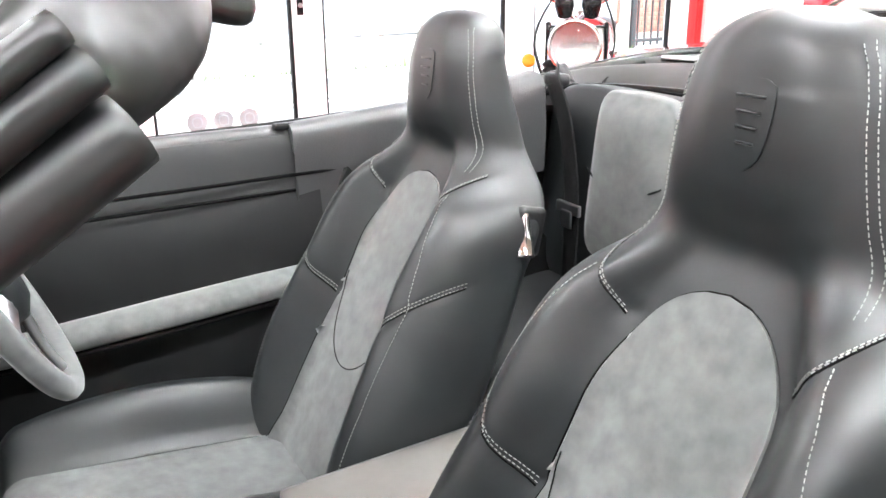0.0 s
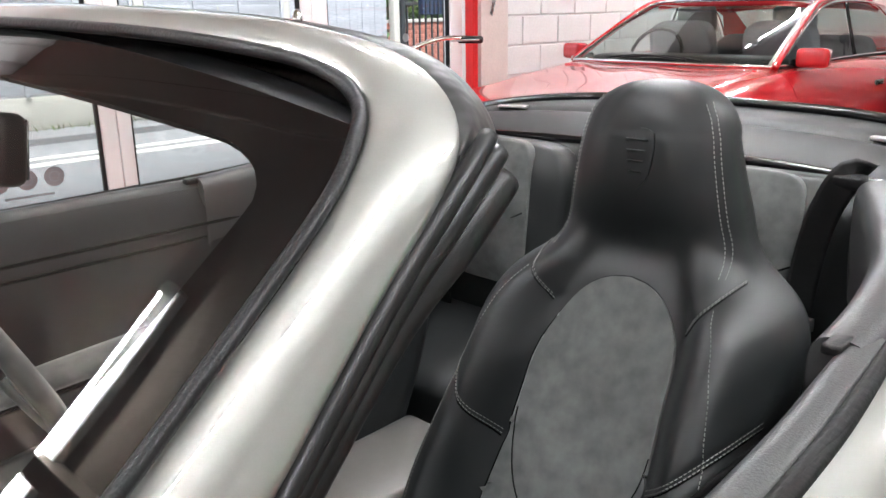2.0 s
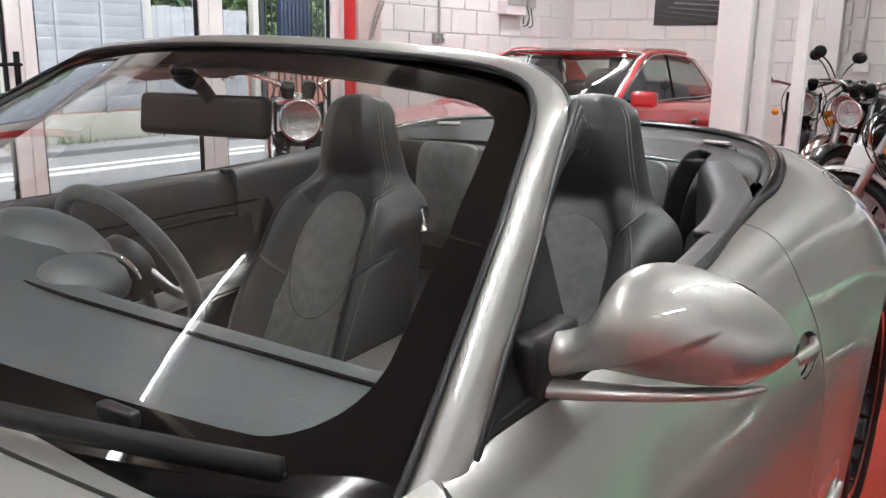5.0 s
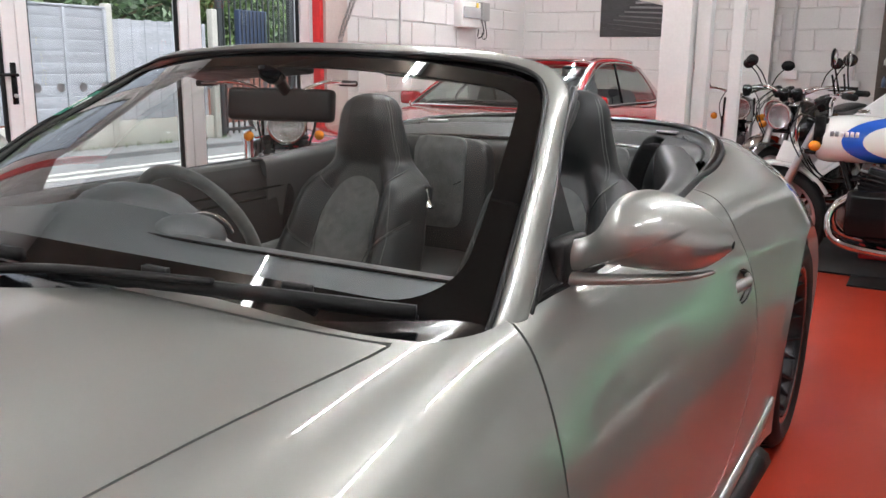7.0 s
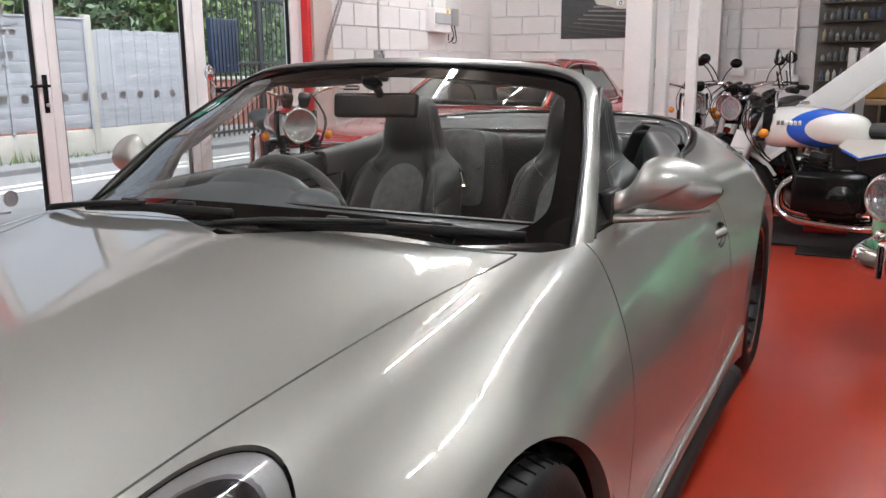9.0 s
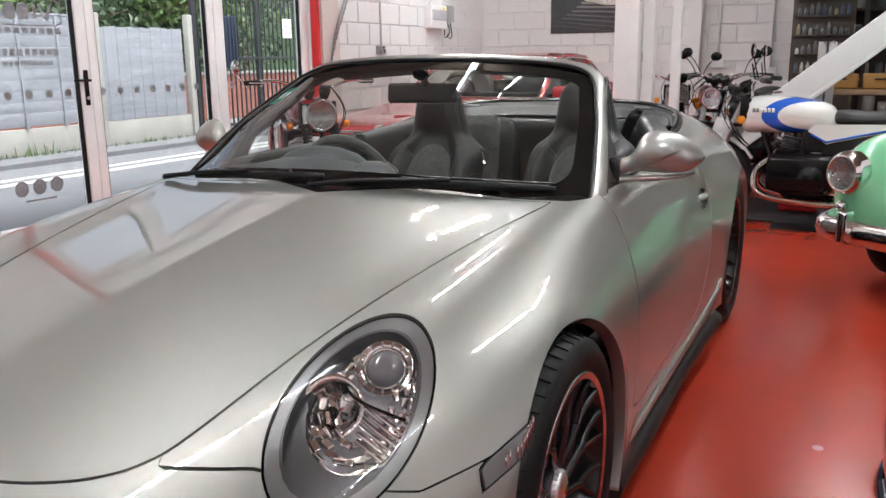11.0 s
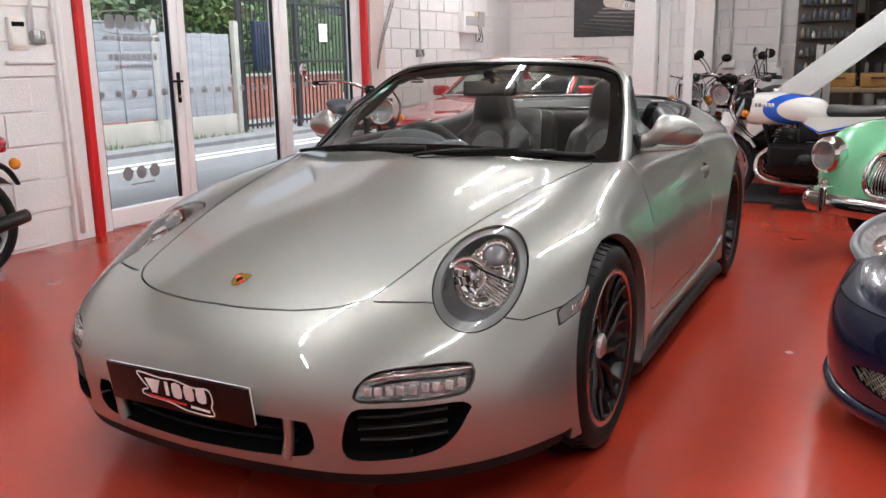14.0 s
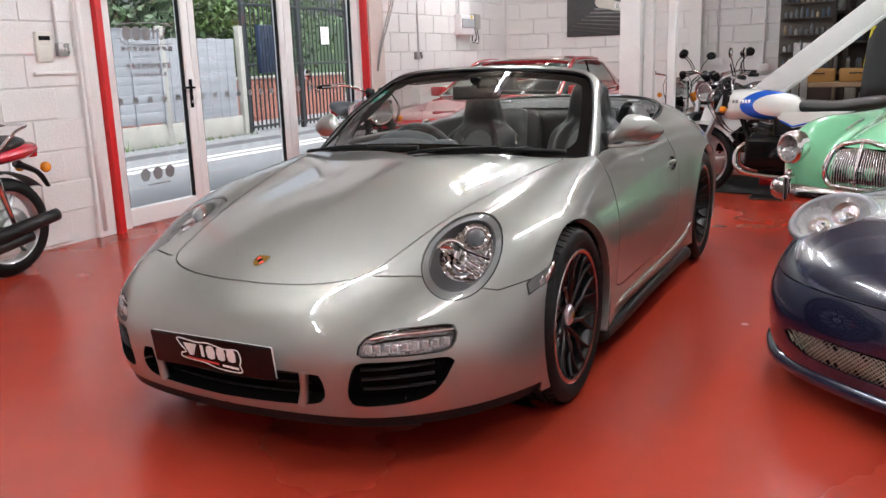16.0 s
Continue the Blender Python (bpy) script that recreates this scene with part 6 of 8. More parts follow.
cs = cut(cs, coupe_arch)
hole = outline([(-.3, 1.60), (.60, 1.66), (.655, 1.75), (.66, 3.3), (.60, 3.75), (-.3, 3.80)])
cs = cut(cs, lambda v: np.where(v[:, 2] > .6, -hole(v[:, :2]), 1.0))
cb = outline([(-.4, .12), (.60, .17), (.63, .3), (.64, 1.50), (.3, 1.545), (-.4, 1.55)])
cbon, cs, cg = gap_between(cs, lambda v: np.where(v[:, 2] > .6, cb(v[:, :2]), -1.0), .0025)
cdr = outline([(1.62, .95), (1.60, .28), (2.75, .28), (2.90, .45), (2.92, .95)])
cdoor, cs, cg2 = gap_between(cs, lambda v: np.where(v[:, 0] > .6, cdr(v[:, 1:]), -1.0), .0025)
panel("bonnet", whole(cbon), RED_CAR, "red bonnet", mirror=False, parent=coupe)
panel("body_shell", whole(cs), RED_CAR, "red coupe body", mirror=False, parent=coupe)
panel("door", cdoor, RED_CAR, parent=coupe)
for _g in (cg, cg2):
    part("panel_gap", _g, BLACK_GAP, coupe)
    part("panel_gap", mirrored(_g), BLACK_GAP, coupe)
# greenhouse
WB, RF, RB, BB = (1.56, .868), (2.32, 1.205), (3.10, 1.225), (3.86, .905)


roof_rails = [[(xx * .545, RF[0] + .05 * xx * xx, RF[1] - .025 * xx ** 4), (xx * .55, 2.7, 1.245 - .035 * xx ** 4), (xx * .545, RB[0], RB[1] - .03 * xx ** 4), (xx * .545, 3.35, 1.175 - .03 * xx ** 4)] for xx in np.linspace(-1, 1, 11)]
part("roof", flanged(faces_out(loft(roof_rails, 30, 40), (0, 2.7, .8)), .03), RED_CAR, coupe, "red roof")
scr = [[(xx * .640, WB[0] - .10 * (1 - xx * xx) + .06, WB[1]), (xx * .59, 1.97, 1.05), (xx * .54, RF[0] + .03 * xx * xx, RF[1] - .018)] for xx in np.linspace(-1, 1, 9)]
part("windscreen", faces_out(loft(scr, 14, 30), (0, 2.7, .8)), CAR_GLASS, coupe, "clear windscreen").visible_shadow = False
rsc = [[(xx * .545, 3.34, 1.165), (xx * .57, 3.6, 1.06), (xx * .59, BB[0] - .05 * xx * xx, BB[1])] for xx in np.linspace(-1, 1, 7)]
part("rear_window", faces_out(loft(rsc, 12, 20), (0, 2.7, .8)), CAR_GLASS, coupe).visible_shadow = False
fr = [(.655, 1.60, .862), (.61, 1.90, 1.01), (.565, 2.20, 1.15), (.53, 2.34, 1.20), (.3, 2.30, 1.212), (0, 2.29, 1.215)]
part("screen_trim", tube(fr + [(-x, y, z) for x, y, z in fr[-2::-1]], .013, 6, flat=.8), CHROME, coupe, "chrome windscreen trim")
part("screen_trim", tube([(-.655, 1.60, .862), (-.4, 1.53, .868), (0, 1.50, .870), (.4, 1.53, .868), (.655, 1.60, .862)], .010, 6), CHROME, coupe)
for _s in (1, -1):
    part("front_pillar", tube([(_s * .675, 1.62, .86), (_s * .63, 1.92, 1.01), (_s * .585, 2.22, 1.155), (_s * .565, 2.42, 1.205), (_s * .565, 2.8, 1.212), (_s * .56, 3.15, 1.195)], .022, 8), RED_CAR, coupe, "red pillar and roof rail")
    part("rear_pillar", (np.array([(_s * .565, 3.02, 1.20), (_s * .555, 3.40, 1.16), (_s * .60, 3.92, .90), (_s * .70, 3.62, .86), (_s * .66, 3.52, .92), (_s * .60, 3.36, 1.10), (_s * .54, 3.40, 1.15), (_s * .585, 3.90, .89)]), [[0, 1, 2, 4, 5], [2, 3, 4], [1, 6, 7, 2]]), RED_CAR, coupe, "red rear pillar", smooth=False)
    side_glass = [[(_s * .685, yy, .858), (_s * (.64 + .01), yy, 1.0), (_s * .59, yy, 1.17 if yy > 2.3 else 1.0)] for yy in (2.3, 2.7, 3.1)]
    part("side_window", (np.array([(_s * .680, 1.66, .862), (_s * .682, 2.62, .868), (_s * .58, 2.66, 1.185), (_s * .578, 2.42, 1.18), (_s * .60, 2.2, 1.11)]), [[0, 1, 2, 3, 4]]), CAR_GLASS, coupe, "clear door window", smooth=False).visible_shadow = False
    part("side_window", (np.array([(_s * .682, 2.70, .868), (_s * .685, 3.42, .868), (_s * .66, 3.50, .92), (_s * .60, 3.26, 1.11), (_s * .578, 3.02, 1.18), (_s * .58, 2.73, 1.185)]), [[0, 1, 2, 3, 4, 5]]), CAR_GLASS, coupe, "clear rear side window", smooth=False).visible_shadow = False
    part("window_post", tube([(_s * .684, 2.66, .868), (_s * .582, 2.695, 1.187)], .016, 6, flat=.5), GLOSS_BLACK, coupe)
    part("window_trim", tube([(_s * .684, 1.66, .864), (_s * .686, 2.7, .872), (_s * .688, 3.42, .872), (_s * .662, 3.52, .925), (_s * .604, 3.28, 1.115), (_s * .583, 3.04, 1.185), (_s * .584, 2.5, 1.190), (_s * .604, 2.21, 1.115), (_s * .66, 1.80, .93)], .007, 6, closed=True), CHROME, coupe, "chrome window trim")
    part("belt_seal", tube([(_s * .690, 1.66, .855), (_s * .693, 2.7, .862), (_s * .690, 3.45, .862)], .007, 6), RUBBER, coupe)
    m_ = thing("door_mirror", "", "")
    m_.parent = coupe
    part("housing", box(.17, .10, .105, (_s * .80, 1.80, .905), .035, pose(0, 0, 0, 0, 0, _s * 12), 4), RED_CAR, m_, "red mirror housing")
    part("foot", box(.07, .06, .04, (_s * .715, 1.82, .875), .012), GLOSS_BLACK, m_)
    part("mirror_glass", box(.14, .004, .08, (_s * .80, 1.853, .905), .002, pose(0, 0, 0, 0, 0, _s * 12)), CHROME, m_)
    part("door_handle", box(.015, .13, .03, (_s * .828, 2.70, .715), .007), CHROME, coupe, "chrome door handle")
    simple_wheel(coupe, _s * .74, .86, .31, .21, _s, ALU)
    simple_wheel(coupe, _s * .74, 3.46, .31, .21, _s, ALU)
    for xx in (.60, .43):
        part("headlamp", turned([(0, -.012), (.05, -.006), (.068, .004), (.074, -.004), (.08, .03)], "y", (_s * xx, .035 + .10 * (xx - .4), .555), 24), CHROME, coupe, "round chrome headlamp")
        part("lamp_glass", turned([(0, -.026), (.04, -.020), (.066, -.004)], "y", (_s * xx, .035 + .10 * (xx - .4), .555), 24), LENS, coupe)
    part("indicator", box(.05, .10, .06, (_s * .775, .17, .43), .012), material("orange lens", (.7, .2, .02), .25, bump=0), coupe, "orange indicator lens")
    pad("front_seat", .46, .14, .62, (_s * .34, 2.42, .78), SEAT_GREY, coupe, 16, .02, "dark cloth front seat")
    pad("headrest", .26, .10, .18, (_s * .34, 2.54, 1.09), SEAT_GREY, coupe, 10, .02)
    pad("rear_seat", .52, .16, .5, (_s * .31, 3.32, .72), SEAT_GREY, coupe, 18, .02)
    part("wiper", tube([(_s * .05 + .25, 1.52, .885), (_s * .05 - .05, 1.58, .905), (_s * .05 - .32, 1.56, .888)], .007, 6), PLASTIC, coupe, "black wiper")
part("grille_panel", box(1.44, .03, .19, (0, .045, .555), .01), GLOSS_BLACK, coupe, "black grille panel")
for q in range(9):
    part("grille_bar", box(1.40, .012, .005, (0, .026, .48 + q * .018), 0), PLASTIC, coupe)
for _s in (1, -1):
    part("grille_frame", tube([(_s * .015, .012, .475), (_s * .015, .008, .635), (_s * .085, .012, .635), (_s * .085, .016, .475)], .007, 6, closed=True, smooth=3), CHROME, coupe, "chrome grille frame")
part("nose_trim", tube([(-.72, .17, .660), (-.5, .075, .675), (0, .055, .680), (.5, .075, .675), (.72, .17, .660)], .012, 6), CHROME, coupe, "chrome trim over the grille")
part("bumper", tube([(-.84, .42, .40), (-.78, .10, .40), (-.5, -.02, .40), (0, -.04, .40), (.5, -.02, .40), (.78, .10, .40), (.84, .42, .40)], .045, 10, flat=1.2), CHROME, coupe, "chrome front bumper")
part("bumper_strip", tube([(-.83, .05, .40), (-.5, -.065, .40), (0, -.085, .40), (.5, -.065, .40), (.83, .05, .40)], .016, 6), RUBBER, coupe)
part("bonnet_badge", turned([(0, .008), (.035, .007), (.04, 0)], "z", (0, .10, .712), 20, m=pose(0, 0, 0, 25)), CHROME, coupe, "round bonnet badge")
part("dash", box(1.2, .30, .16, (0, 1.85, .82), .05), PLASTIC, coupe)
part("cabin_floor", box(1.4, 2.2, .03, (0, 2.6, .42), 0), CARPET, coupe)
part("steering_wheel", tube([(-.36 + .19 * math.cos(a), 2.08 + .06 * math.sin(a), .87 + .17 * math.sin(a)) for a in np.linspace(0, 2 * math.pi, 20, endpoint=False)], .013, 6, closed=True, smooth=1), PLASTIC, coupe)
part("under_floor", box(1.5, 4.2, .03, (0, 2.3, .22), 0), BLACK_GAP, coupe)

# navy sports car: rounded nose towards -y
navy = thing("sports_car", "dark navy rounded sports car with clear oval headlamps", "car", at=pose(2.414, .774, -.02, 0, 0, -33))
nv = faces_out(loft(RAILS, 110, 46, relax=10), (0, 1.2, .3))
nv[0][:, 2] *= 1 - .13 * np.clip((nv[0][:, 1] + .5) / .7, 0, 1)
nv = cut(nv, wheel_arch)
nv = cut(nv, lambda v: np.where(v[:, 2] > .6, -COCKPIT(v[:, :2]), 1.0))
NL = Matrix.Translation((.60, -.46, .620)) @ Vector((-.22, -.76, .60)).to_track_quat("Z", "Y").to_matrix().to_4x4() @ pose(0, 0, 0, 0, 0, -20)
_inv = np.array(NL.inverted())


def navy_lamp(v):
    q = v @ _inv[:3, :3].T + _inv[:3, 3]
    return np.where(np.abs(q[:, 2]) < .16, .1 * (1 - np.hypot(q[:, 0] / .160, q[:, 1] / .108)), -1.0)


nlens, nv, ng = gap_between(nv, navy_lamp, .002)
nmesh, nv, _ = gap_between(nv, front_view([(-.2, .215), (-.2, .30), (.20, .300), (.42, .292), (.50, .270), (.42, .222), (.2, .205)]), .0005)
ngo = lambda v: np.where(v[:, 1] < 0, v[:, 2] - (.455 + .0 * v[:, 0]), 1.0)
nup, nlo, ng2 = gap_between(nv, ngo, .0018, .005)
panel("body_shell", whole(nup), NAVY, "navy bodywork", mirror=False, parent=navy)
panel("front_bumper", whole(nlo), NAVY, "navy bumper", mirror=False, parent=navy)
for _g in (ng, ng2):
    part("panel_gap", _g, BLACK_GAP, navy)
    part("panel_gap", mirrored(_g), BLACK_GAP, navy)
LAMP_RING = material("pale lamp ring", (.30, .31, .33), .35, .2, bump=0)
MESH_WIRE = material("grille wire", (.42, .40, .34), .35, .9, bump=0)
for _s in (1, -1):
    side = (lambda q: q) if _s > 0 else mirrored
    hd = thing("headlamp", "", "")
    hd.parent = navy
    lm = Matrix.Diagonal((_s, 1, 1, 1)) @ NL @ Matrix.Diagonal((1, .67, 1, 1))
    part("ring", turned([(.166, -.09), (.168, .0), (.160, .014), (.146, .018), (.136, .010), (.134, -.02)], "z", n=40, m=lm), LAMP_RING, hd, "pale grey lamp ring")
    part("lens", turned([(0, .045), (.05, .042), (.09, .033), (.12, .020), (.137, .008)], "z", n=40, m=lm), LENS, hd, "clear domed lens").visible_shadow = False
    part("bowl", turned([(0, -.060), (.06, -.056), (.10, -.038), (.134, .004)], "z", n=40, m=lm), LAMP_BRIGHT, hd, "silver reflector bowl")
    for u_, v_, r_ in ((-.045, .02, .050), (.055, -.015, .040)):
        part("reflector", turned([(.006, -.02), (r_ * .6, -.014), (r_, .006), (r_ + .003, .002)], "z", n=24, m=Matrix.Diagonal((_s, 1, 1, 1)) @ NL @ pose(u_, v_, -.012)), CHROME, hd)
    part("intake_recess", side(flanged(pushed(nmesh, -.03), -.03)), BLACK_GAP, navy)
    simple_wheel(navy, _s * .752, 0, .3235, .22, _s, ALU)
    simple_wheel(navy, _s * .752, 2.35, .333, .26, _s, ALU)
    wire = bmesh.new()
    lo, hi = nmesh[0][:, 0].min(), nmesh[0][:, 0].max()
    for q in range(34):
        for d_ in (1, -1):
            pts = []
            for k in range(5):
                px, pz = lo + q * (hi - lo) / 30 + d_ * (k - 2) * .024, .205 + k * .022
                j = np.argmin((nmesh[0][:, 0] - px) ** 2 + (nmesh[0][:, 2] - pz) ** 2)
                if abs(nmesh[0][j, 0] - px) < .012 and abs(nmesh[0][j, 2] - pz) < .012:
                    pts.append((_s * px, nmesh[0][j, 1] + .008, pz))
            if len(pts) > 1:
                tube(pts, .0022, 4, wire, smooth=0)
    tagged(part("mesh_grille", wire, MESH_WIRE, navy, "silver wire mesh grille"), kind="stuff")
part("tonneau", box(1.25, 1.8, .06, (0, 1.4, .70), .025, segments=3), PLASTIC, navy, "black cover over the open cabin")
part("under_floor", box(1.5, 3.6, .03, (0, 1.2, .19), 0), BLACK_GAP, navy)
part("front_lip", tube([(r[0][0], r[0][1] + .02, .135) for r in RAILS[::-1]] + [(-r[0][0], r[0][1] + .02, .135) for r in RAILS[1:]], .03, 8, smooth=2), NAVY, navy)

# mint green classic saloon: nose towards -y, its right headlamp nearest
mint = thing("classic_saloon", "mint green classic saloon with chrome grille and bumper", "car", at=pose(1.715, 2.727, 0, 0, 0, -33) @ Matrix.Diagonal((.88, 1, 1, 1)))
mr_ = [
    [(0, .02, .30), (0, .0, .50), (0, .07, .68), (0, .22, .76), (0, .7, .88), (0, 1.2, .97), (0, 3.8, .9)],
    [(.20, .04, .30), (.20, .02, .50), (.20, .10, .66), (.20, .25, .74), (.22, .7, .86), (.26, 1.2, .95), (.3, 3.8, .88)],
    [(.36, .14, .30), (.37, .13, .48), (.37, .20, .62), (.38, .34, .70), (.42, .7, .78), (.48, 1.2, .84), (.5, 3.8, .8)],
    [(.48, .10, .28), (.50, .06, .45), (.50, .05, .62), (.52, .14, .74), (.55, .5, .82), (.60, 1.2, .84), (.62, 3.8, .8)],
    [(.62, .10, .28), (.64, .06, .45), (.64, .05, .62), (.64, .14, .735), (.65, .5, .80), (.68, 1.2, .80), (.70, 3.8, .7)],
    [(.73, .20, .26), (.745, .17, .42), (.745, .16, .58), (.745, .24, .67), (.75, .5, .70), (.76, 1.2, .68), (.76, 3.8, .6)],
    [(.76, .32, .26), (.77, .30, .36), (.77, .32, .45), (.77, .36, .50), (.775, .55, .50), (.78, 1.2, .45), (.78, 3.8, .4)],
    [(.76, .36, .25), (.77, .38, .25), (.77, .42, .25), (.77, .48, .25), (.775, .6, .25), (.78, 1.2, .25), (.78, 3.8, .25)],
]
ms = faces_out(loft(mr_, 90, 44, relax=6), (0, 1.5, .3))
ms = cut(ms, lambda v: np.where(v[:, 0] > .45, np.hypot(v[:, 1] - .72, v[:, 2] - .30) - .33, 9.0))
ms = cut(ms, lambda v: np.where(v[:, 1] < .3, np.hypot(v[:, 0] - .585, v[:, 2] - .625) - .092, 9.0))
panel("body_shell", whole(ms), MINT, "mint green bodywork", mirror=False, parent=mint)
for _s in (1, -1):
    part("headlamp_ring", turned([(.078, -.030), (.084, -.042), (.094, -.036), (.097, -.022), (.104, -.018), (.108, .0), (.108, .06)], "y", (_s * .585, .040, .625), 36), CHROME, mint, "chrome headlamp ring")
    part("headlamp_bowl", turned([(0, .045), (.03, .038), (.06, .016), (.082, -.020)], "y", (_s * .585, .040, .625), 36), FLUTED, mint)
    part("bulb_cap", turned([(0, -.016), (.012, -.012), (.014, .02)], "y", (_s * .585, .040, .625), 16), CHROME, mint)
    part("headlamp_glass", turned([(0, -.062), (.04, -.055), (.068, -.042), (.080, -.030)], "y", (_s * .585, .040, .625), 30), LENS, mint, "round clear headlamp glass").visible_shadow = False
    part("side_lamp", turned([(0, -.03), (.022, -.022), (.034, 0), (.036, .03)], "y", (_s * .60, .045, .455), 20), CHROME, mint, "small chrome side lamp")
    part("overrider", box(.06, .09, .17, (_s * .46, -.10, .385), .025, segments=4), CHROME, mint, "chrome overrider")
    part("wing_flash", tube([(_s * .36, .30, .735), (_s * .40, .44, .765), (_s * .42, .55, .785)], .006, 6), STEEL, mint)
    simple_wheel(mint, _s * .66, .72, .30, .15, _s, CHROME)
part("bumper", tube([(-.76, .22, .36), (-.66, -.01, .36), (-.4, -.08, .36), (0, -.10, .36), (.4, -.08, .36), (.66, -.01, .36), (.76, .22, .36)], .04, 10, flat=1.5), CHROME, mint, "chrome front bumper")
gr = thing("grille", "", "")
gr.parent = mint
gr.matrix_local = Matrix.Translation((0, -.005, .42)) @ Matrix.Diagonal((.92, 1, .74, 1)) @ Matrix.Translation((0, 0, -.42))
gp_ = [(-.23, -.015, .44), (-.26, -.025, .58), (-.21, .025, .74), (-.08, .04, .785), (0, .03, .80), (.08, .04, .785), (.21, .025, .74), (.26, -.025, .58), (.23, -.015, .44), (0, -.03, .42)]
part("surround", tube(gp_, .022, 8, closed=True), CHROME, gr, "chrome grille surround")
part("backing", box(.46, .02, .30, (0, .035, .59), .02, pose(0, 0, 0, -8)), BLACK_GAP, gr)
for q in range(-11, 12):
    top = .755 - abs(q) * .003
    part("slat", tube([(q * .0205, -.02, .44), (q * .0200, -.022, .58), (q * .0175, .024, top)], .0062, 5, smooth=3), CHROME, gr)
part("centre_bar", tube([(0, -.035, .43), (0, -.035, .58), (0, .015, .79)], .014, 6), CHROME, gr)
part("plate", box(.52, .012, .11, (.14, -.16, .24), .003), GLOSS_BLACK, mint, "black number plate with silver bars")
for q in range(6):
    part("plate_bar", box(.035, .004, .07, (-.06 + q * .075, -.168, .24), .002), ALU, mint)

# ---- motorcycles: nose towards -y, standing at the middle of the wheelbase ----
def motorcycle(name, label, at, tank, wheelbase=1.34, r=.31, bars=.36, rise=.10, lamp=.09, frame=None, side=None, spokes=True, exhaust=CHROME, gaiters=False, mirrors=True, tail=None, stripe=None, seat_z=.78, roadster=False, cowl_box=False):
    t = thing(name, label, "motorcycle", at=at)
    F_ = frame or GLOSS_BLACK
    yf, yr = -wheelbase / 2, wheelbase / 2
    for yy, w_ in ((yf, .085), (yr, .11)):
        wh = thing("wheel", "", "")
        wh.parent = t
        wh.matrix_local = pose(0, yy, r)
        q = r - w_ * .75
        part("tyre", turned([(q, -w_ * .35), (q + .02, -w_ * .46), (r - .02, -w_ * .42), (r, -w_ * .12), (r, w_ * .12), (r - .02, w_ * .42), (q + .02, w_ * .46), (q, w_ * .35)], "x", n=40), RUBBER, wh, "black tyre")
        part("rim", turned([(q + .004, -w_ * .36), (q - .012, -w_ * .3), (q - .018, 0), (q - .012, w_ * .3), (q + .004, w_ * .36)], "x", n=40), CHROME if spokes else ALU, wh, "bright rim")
        part("hub", turned([(0, -.06), (.05, -.06), (.06, -.03), (.045, 0), (.06, .03), (.05, .06), (0, .06)], "x", n=20), ALU, wh)
        sp = bmesh.new()
        if spokes:
            for k in range(18):
                a = k * 20
                tube([(.05 * (-1) ** k, .05 * math.cos(radians(a)), .05 * math.sin(radians(a))), (0, (q - .01) * math.cos(radians(a + 24 * (-1) ** (k // 2))), (q - .01) * math.sin(radians(a + 24 * (-1) ** (k // 2))))], .002, 4, sp, smooth=0)
        else:
            for k in range(6):
                tube([(0, .04 * math.cos(k * 1.047), .04 * math.sin(k * 1.047)), (0, (q - .01) * math.cos(k * 1.047 + .1), (q - .01) * math.sin(k * 1.047 + .1))], .014, 6, sp, smooth=0)
        part("spokes", sp, STEEL if spokes else ALU, wh)
        part("brake_disc", turned([(.06, .058), (.13, .058), (.13, .064), (.06, .064)], "x", n=30), DISC, wh)
    head_y, head_z = yf + .24, .86
    for s in (-1, 1):
        if gaiters:
            g = bmesh.new()
            for q in range(13):
                k = q / 12
                yy, zz = yf + .02 + (head_y - .06 - yf) * (.25 + .55 * k), r + (head_z - r) * (.25 + .55 * k)
                turned([(.024, -.016), (.036, 0), (.024, .016)], "z", (s * .10, yy, zz), 12, g, m=pose(0, 0, 0, -20))
            part("fork_gaiter", g, RUBBER, t, "ribbed black fork gaiter")
        part("fork", tube([(s * .095, yf, r), (s * .095, yf + .10, r + .27), (s * .095, head_y - .02, head_z + .03)], [.026, .025, .019], 10), STEEL, t, "bright fork leg")
        part("shock", tube([(s * .12, yr - .02, r + .03), (s * .12, yr - .12, .70)], [.014, .028], 10), CHROME, t, "chrome rear shock")
        part("handlebar", tube([(0, head_y + .02, head_z + .06), (s * .10, head_y + .02, head_z + .06 + rise * .6), (s * bars * .6, head_y + .06, head_z + .06 + rise), (s * bars, head_y + .16, head_z + .05 + rise)], .011, 8), CHROME, t, "chrome handlebar")
        part("grip", tube([(s * bars * .80, head_y + .11, head_z + .053 + rise), (s * (bars + .02), head_y + .17, head_z + .048 + rise)], .018, 8, smooth=1), RUBBER, t, "black grip")
        part("lever", tube([(s * bars * .7, head_y + .04, head_z + .05 + rise), (s * bars, head_y + .09, head_z + .05 + rise)], .005, 6), ALU, t)
        if mirrors:
            part("mirror_stem", tube([(s * bars * .68, head_y + .08, head_z + .06 + rise), (s * bars * .8, head_y + .06, head_z + .16 + rise), (s * bars * .98, head_y + .05, head_z + .23 + rise)], .005, 6), GLOSS_BLACK, t)
            part("mirror", ball(.055, (s * bars * 1.02, head_y + .05, head_z + .25 + rise), (1, .28, .8)), GLOSS_BLACK, t, "black mirror")
            part("mirror_glass", ball(.05, (s * bars * 1.02, head_y + .056, head_z + .25 + rise), (1, .24, .8)), CHROME, t)
        part("indicator", ball(.032, (s * .20, head_y - .02, head_z - .10), (.9, 1, .9)), AMBER, t, "amber indicator")
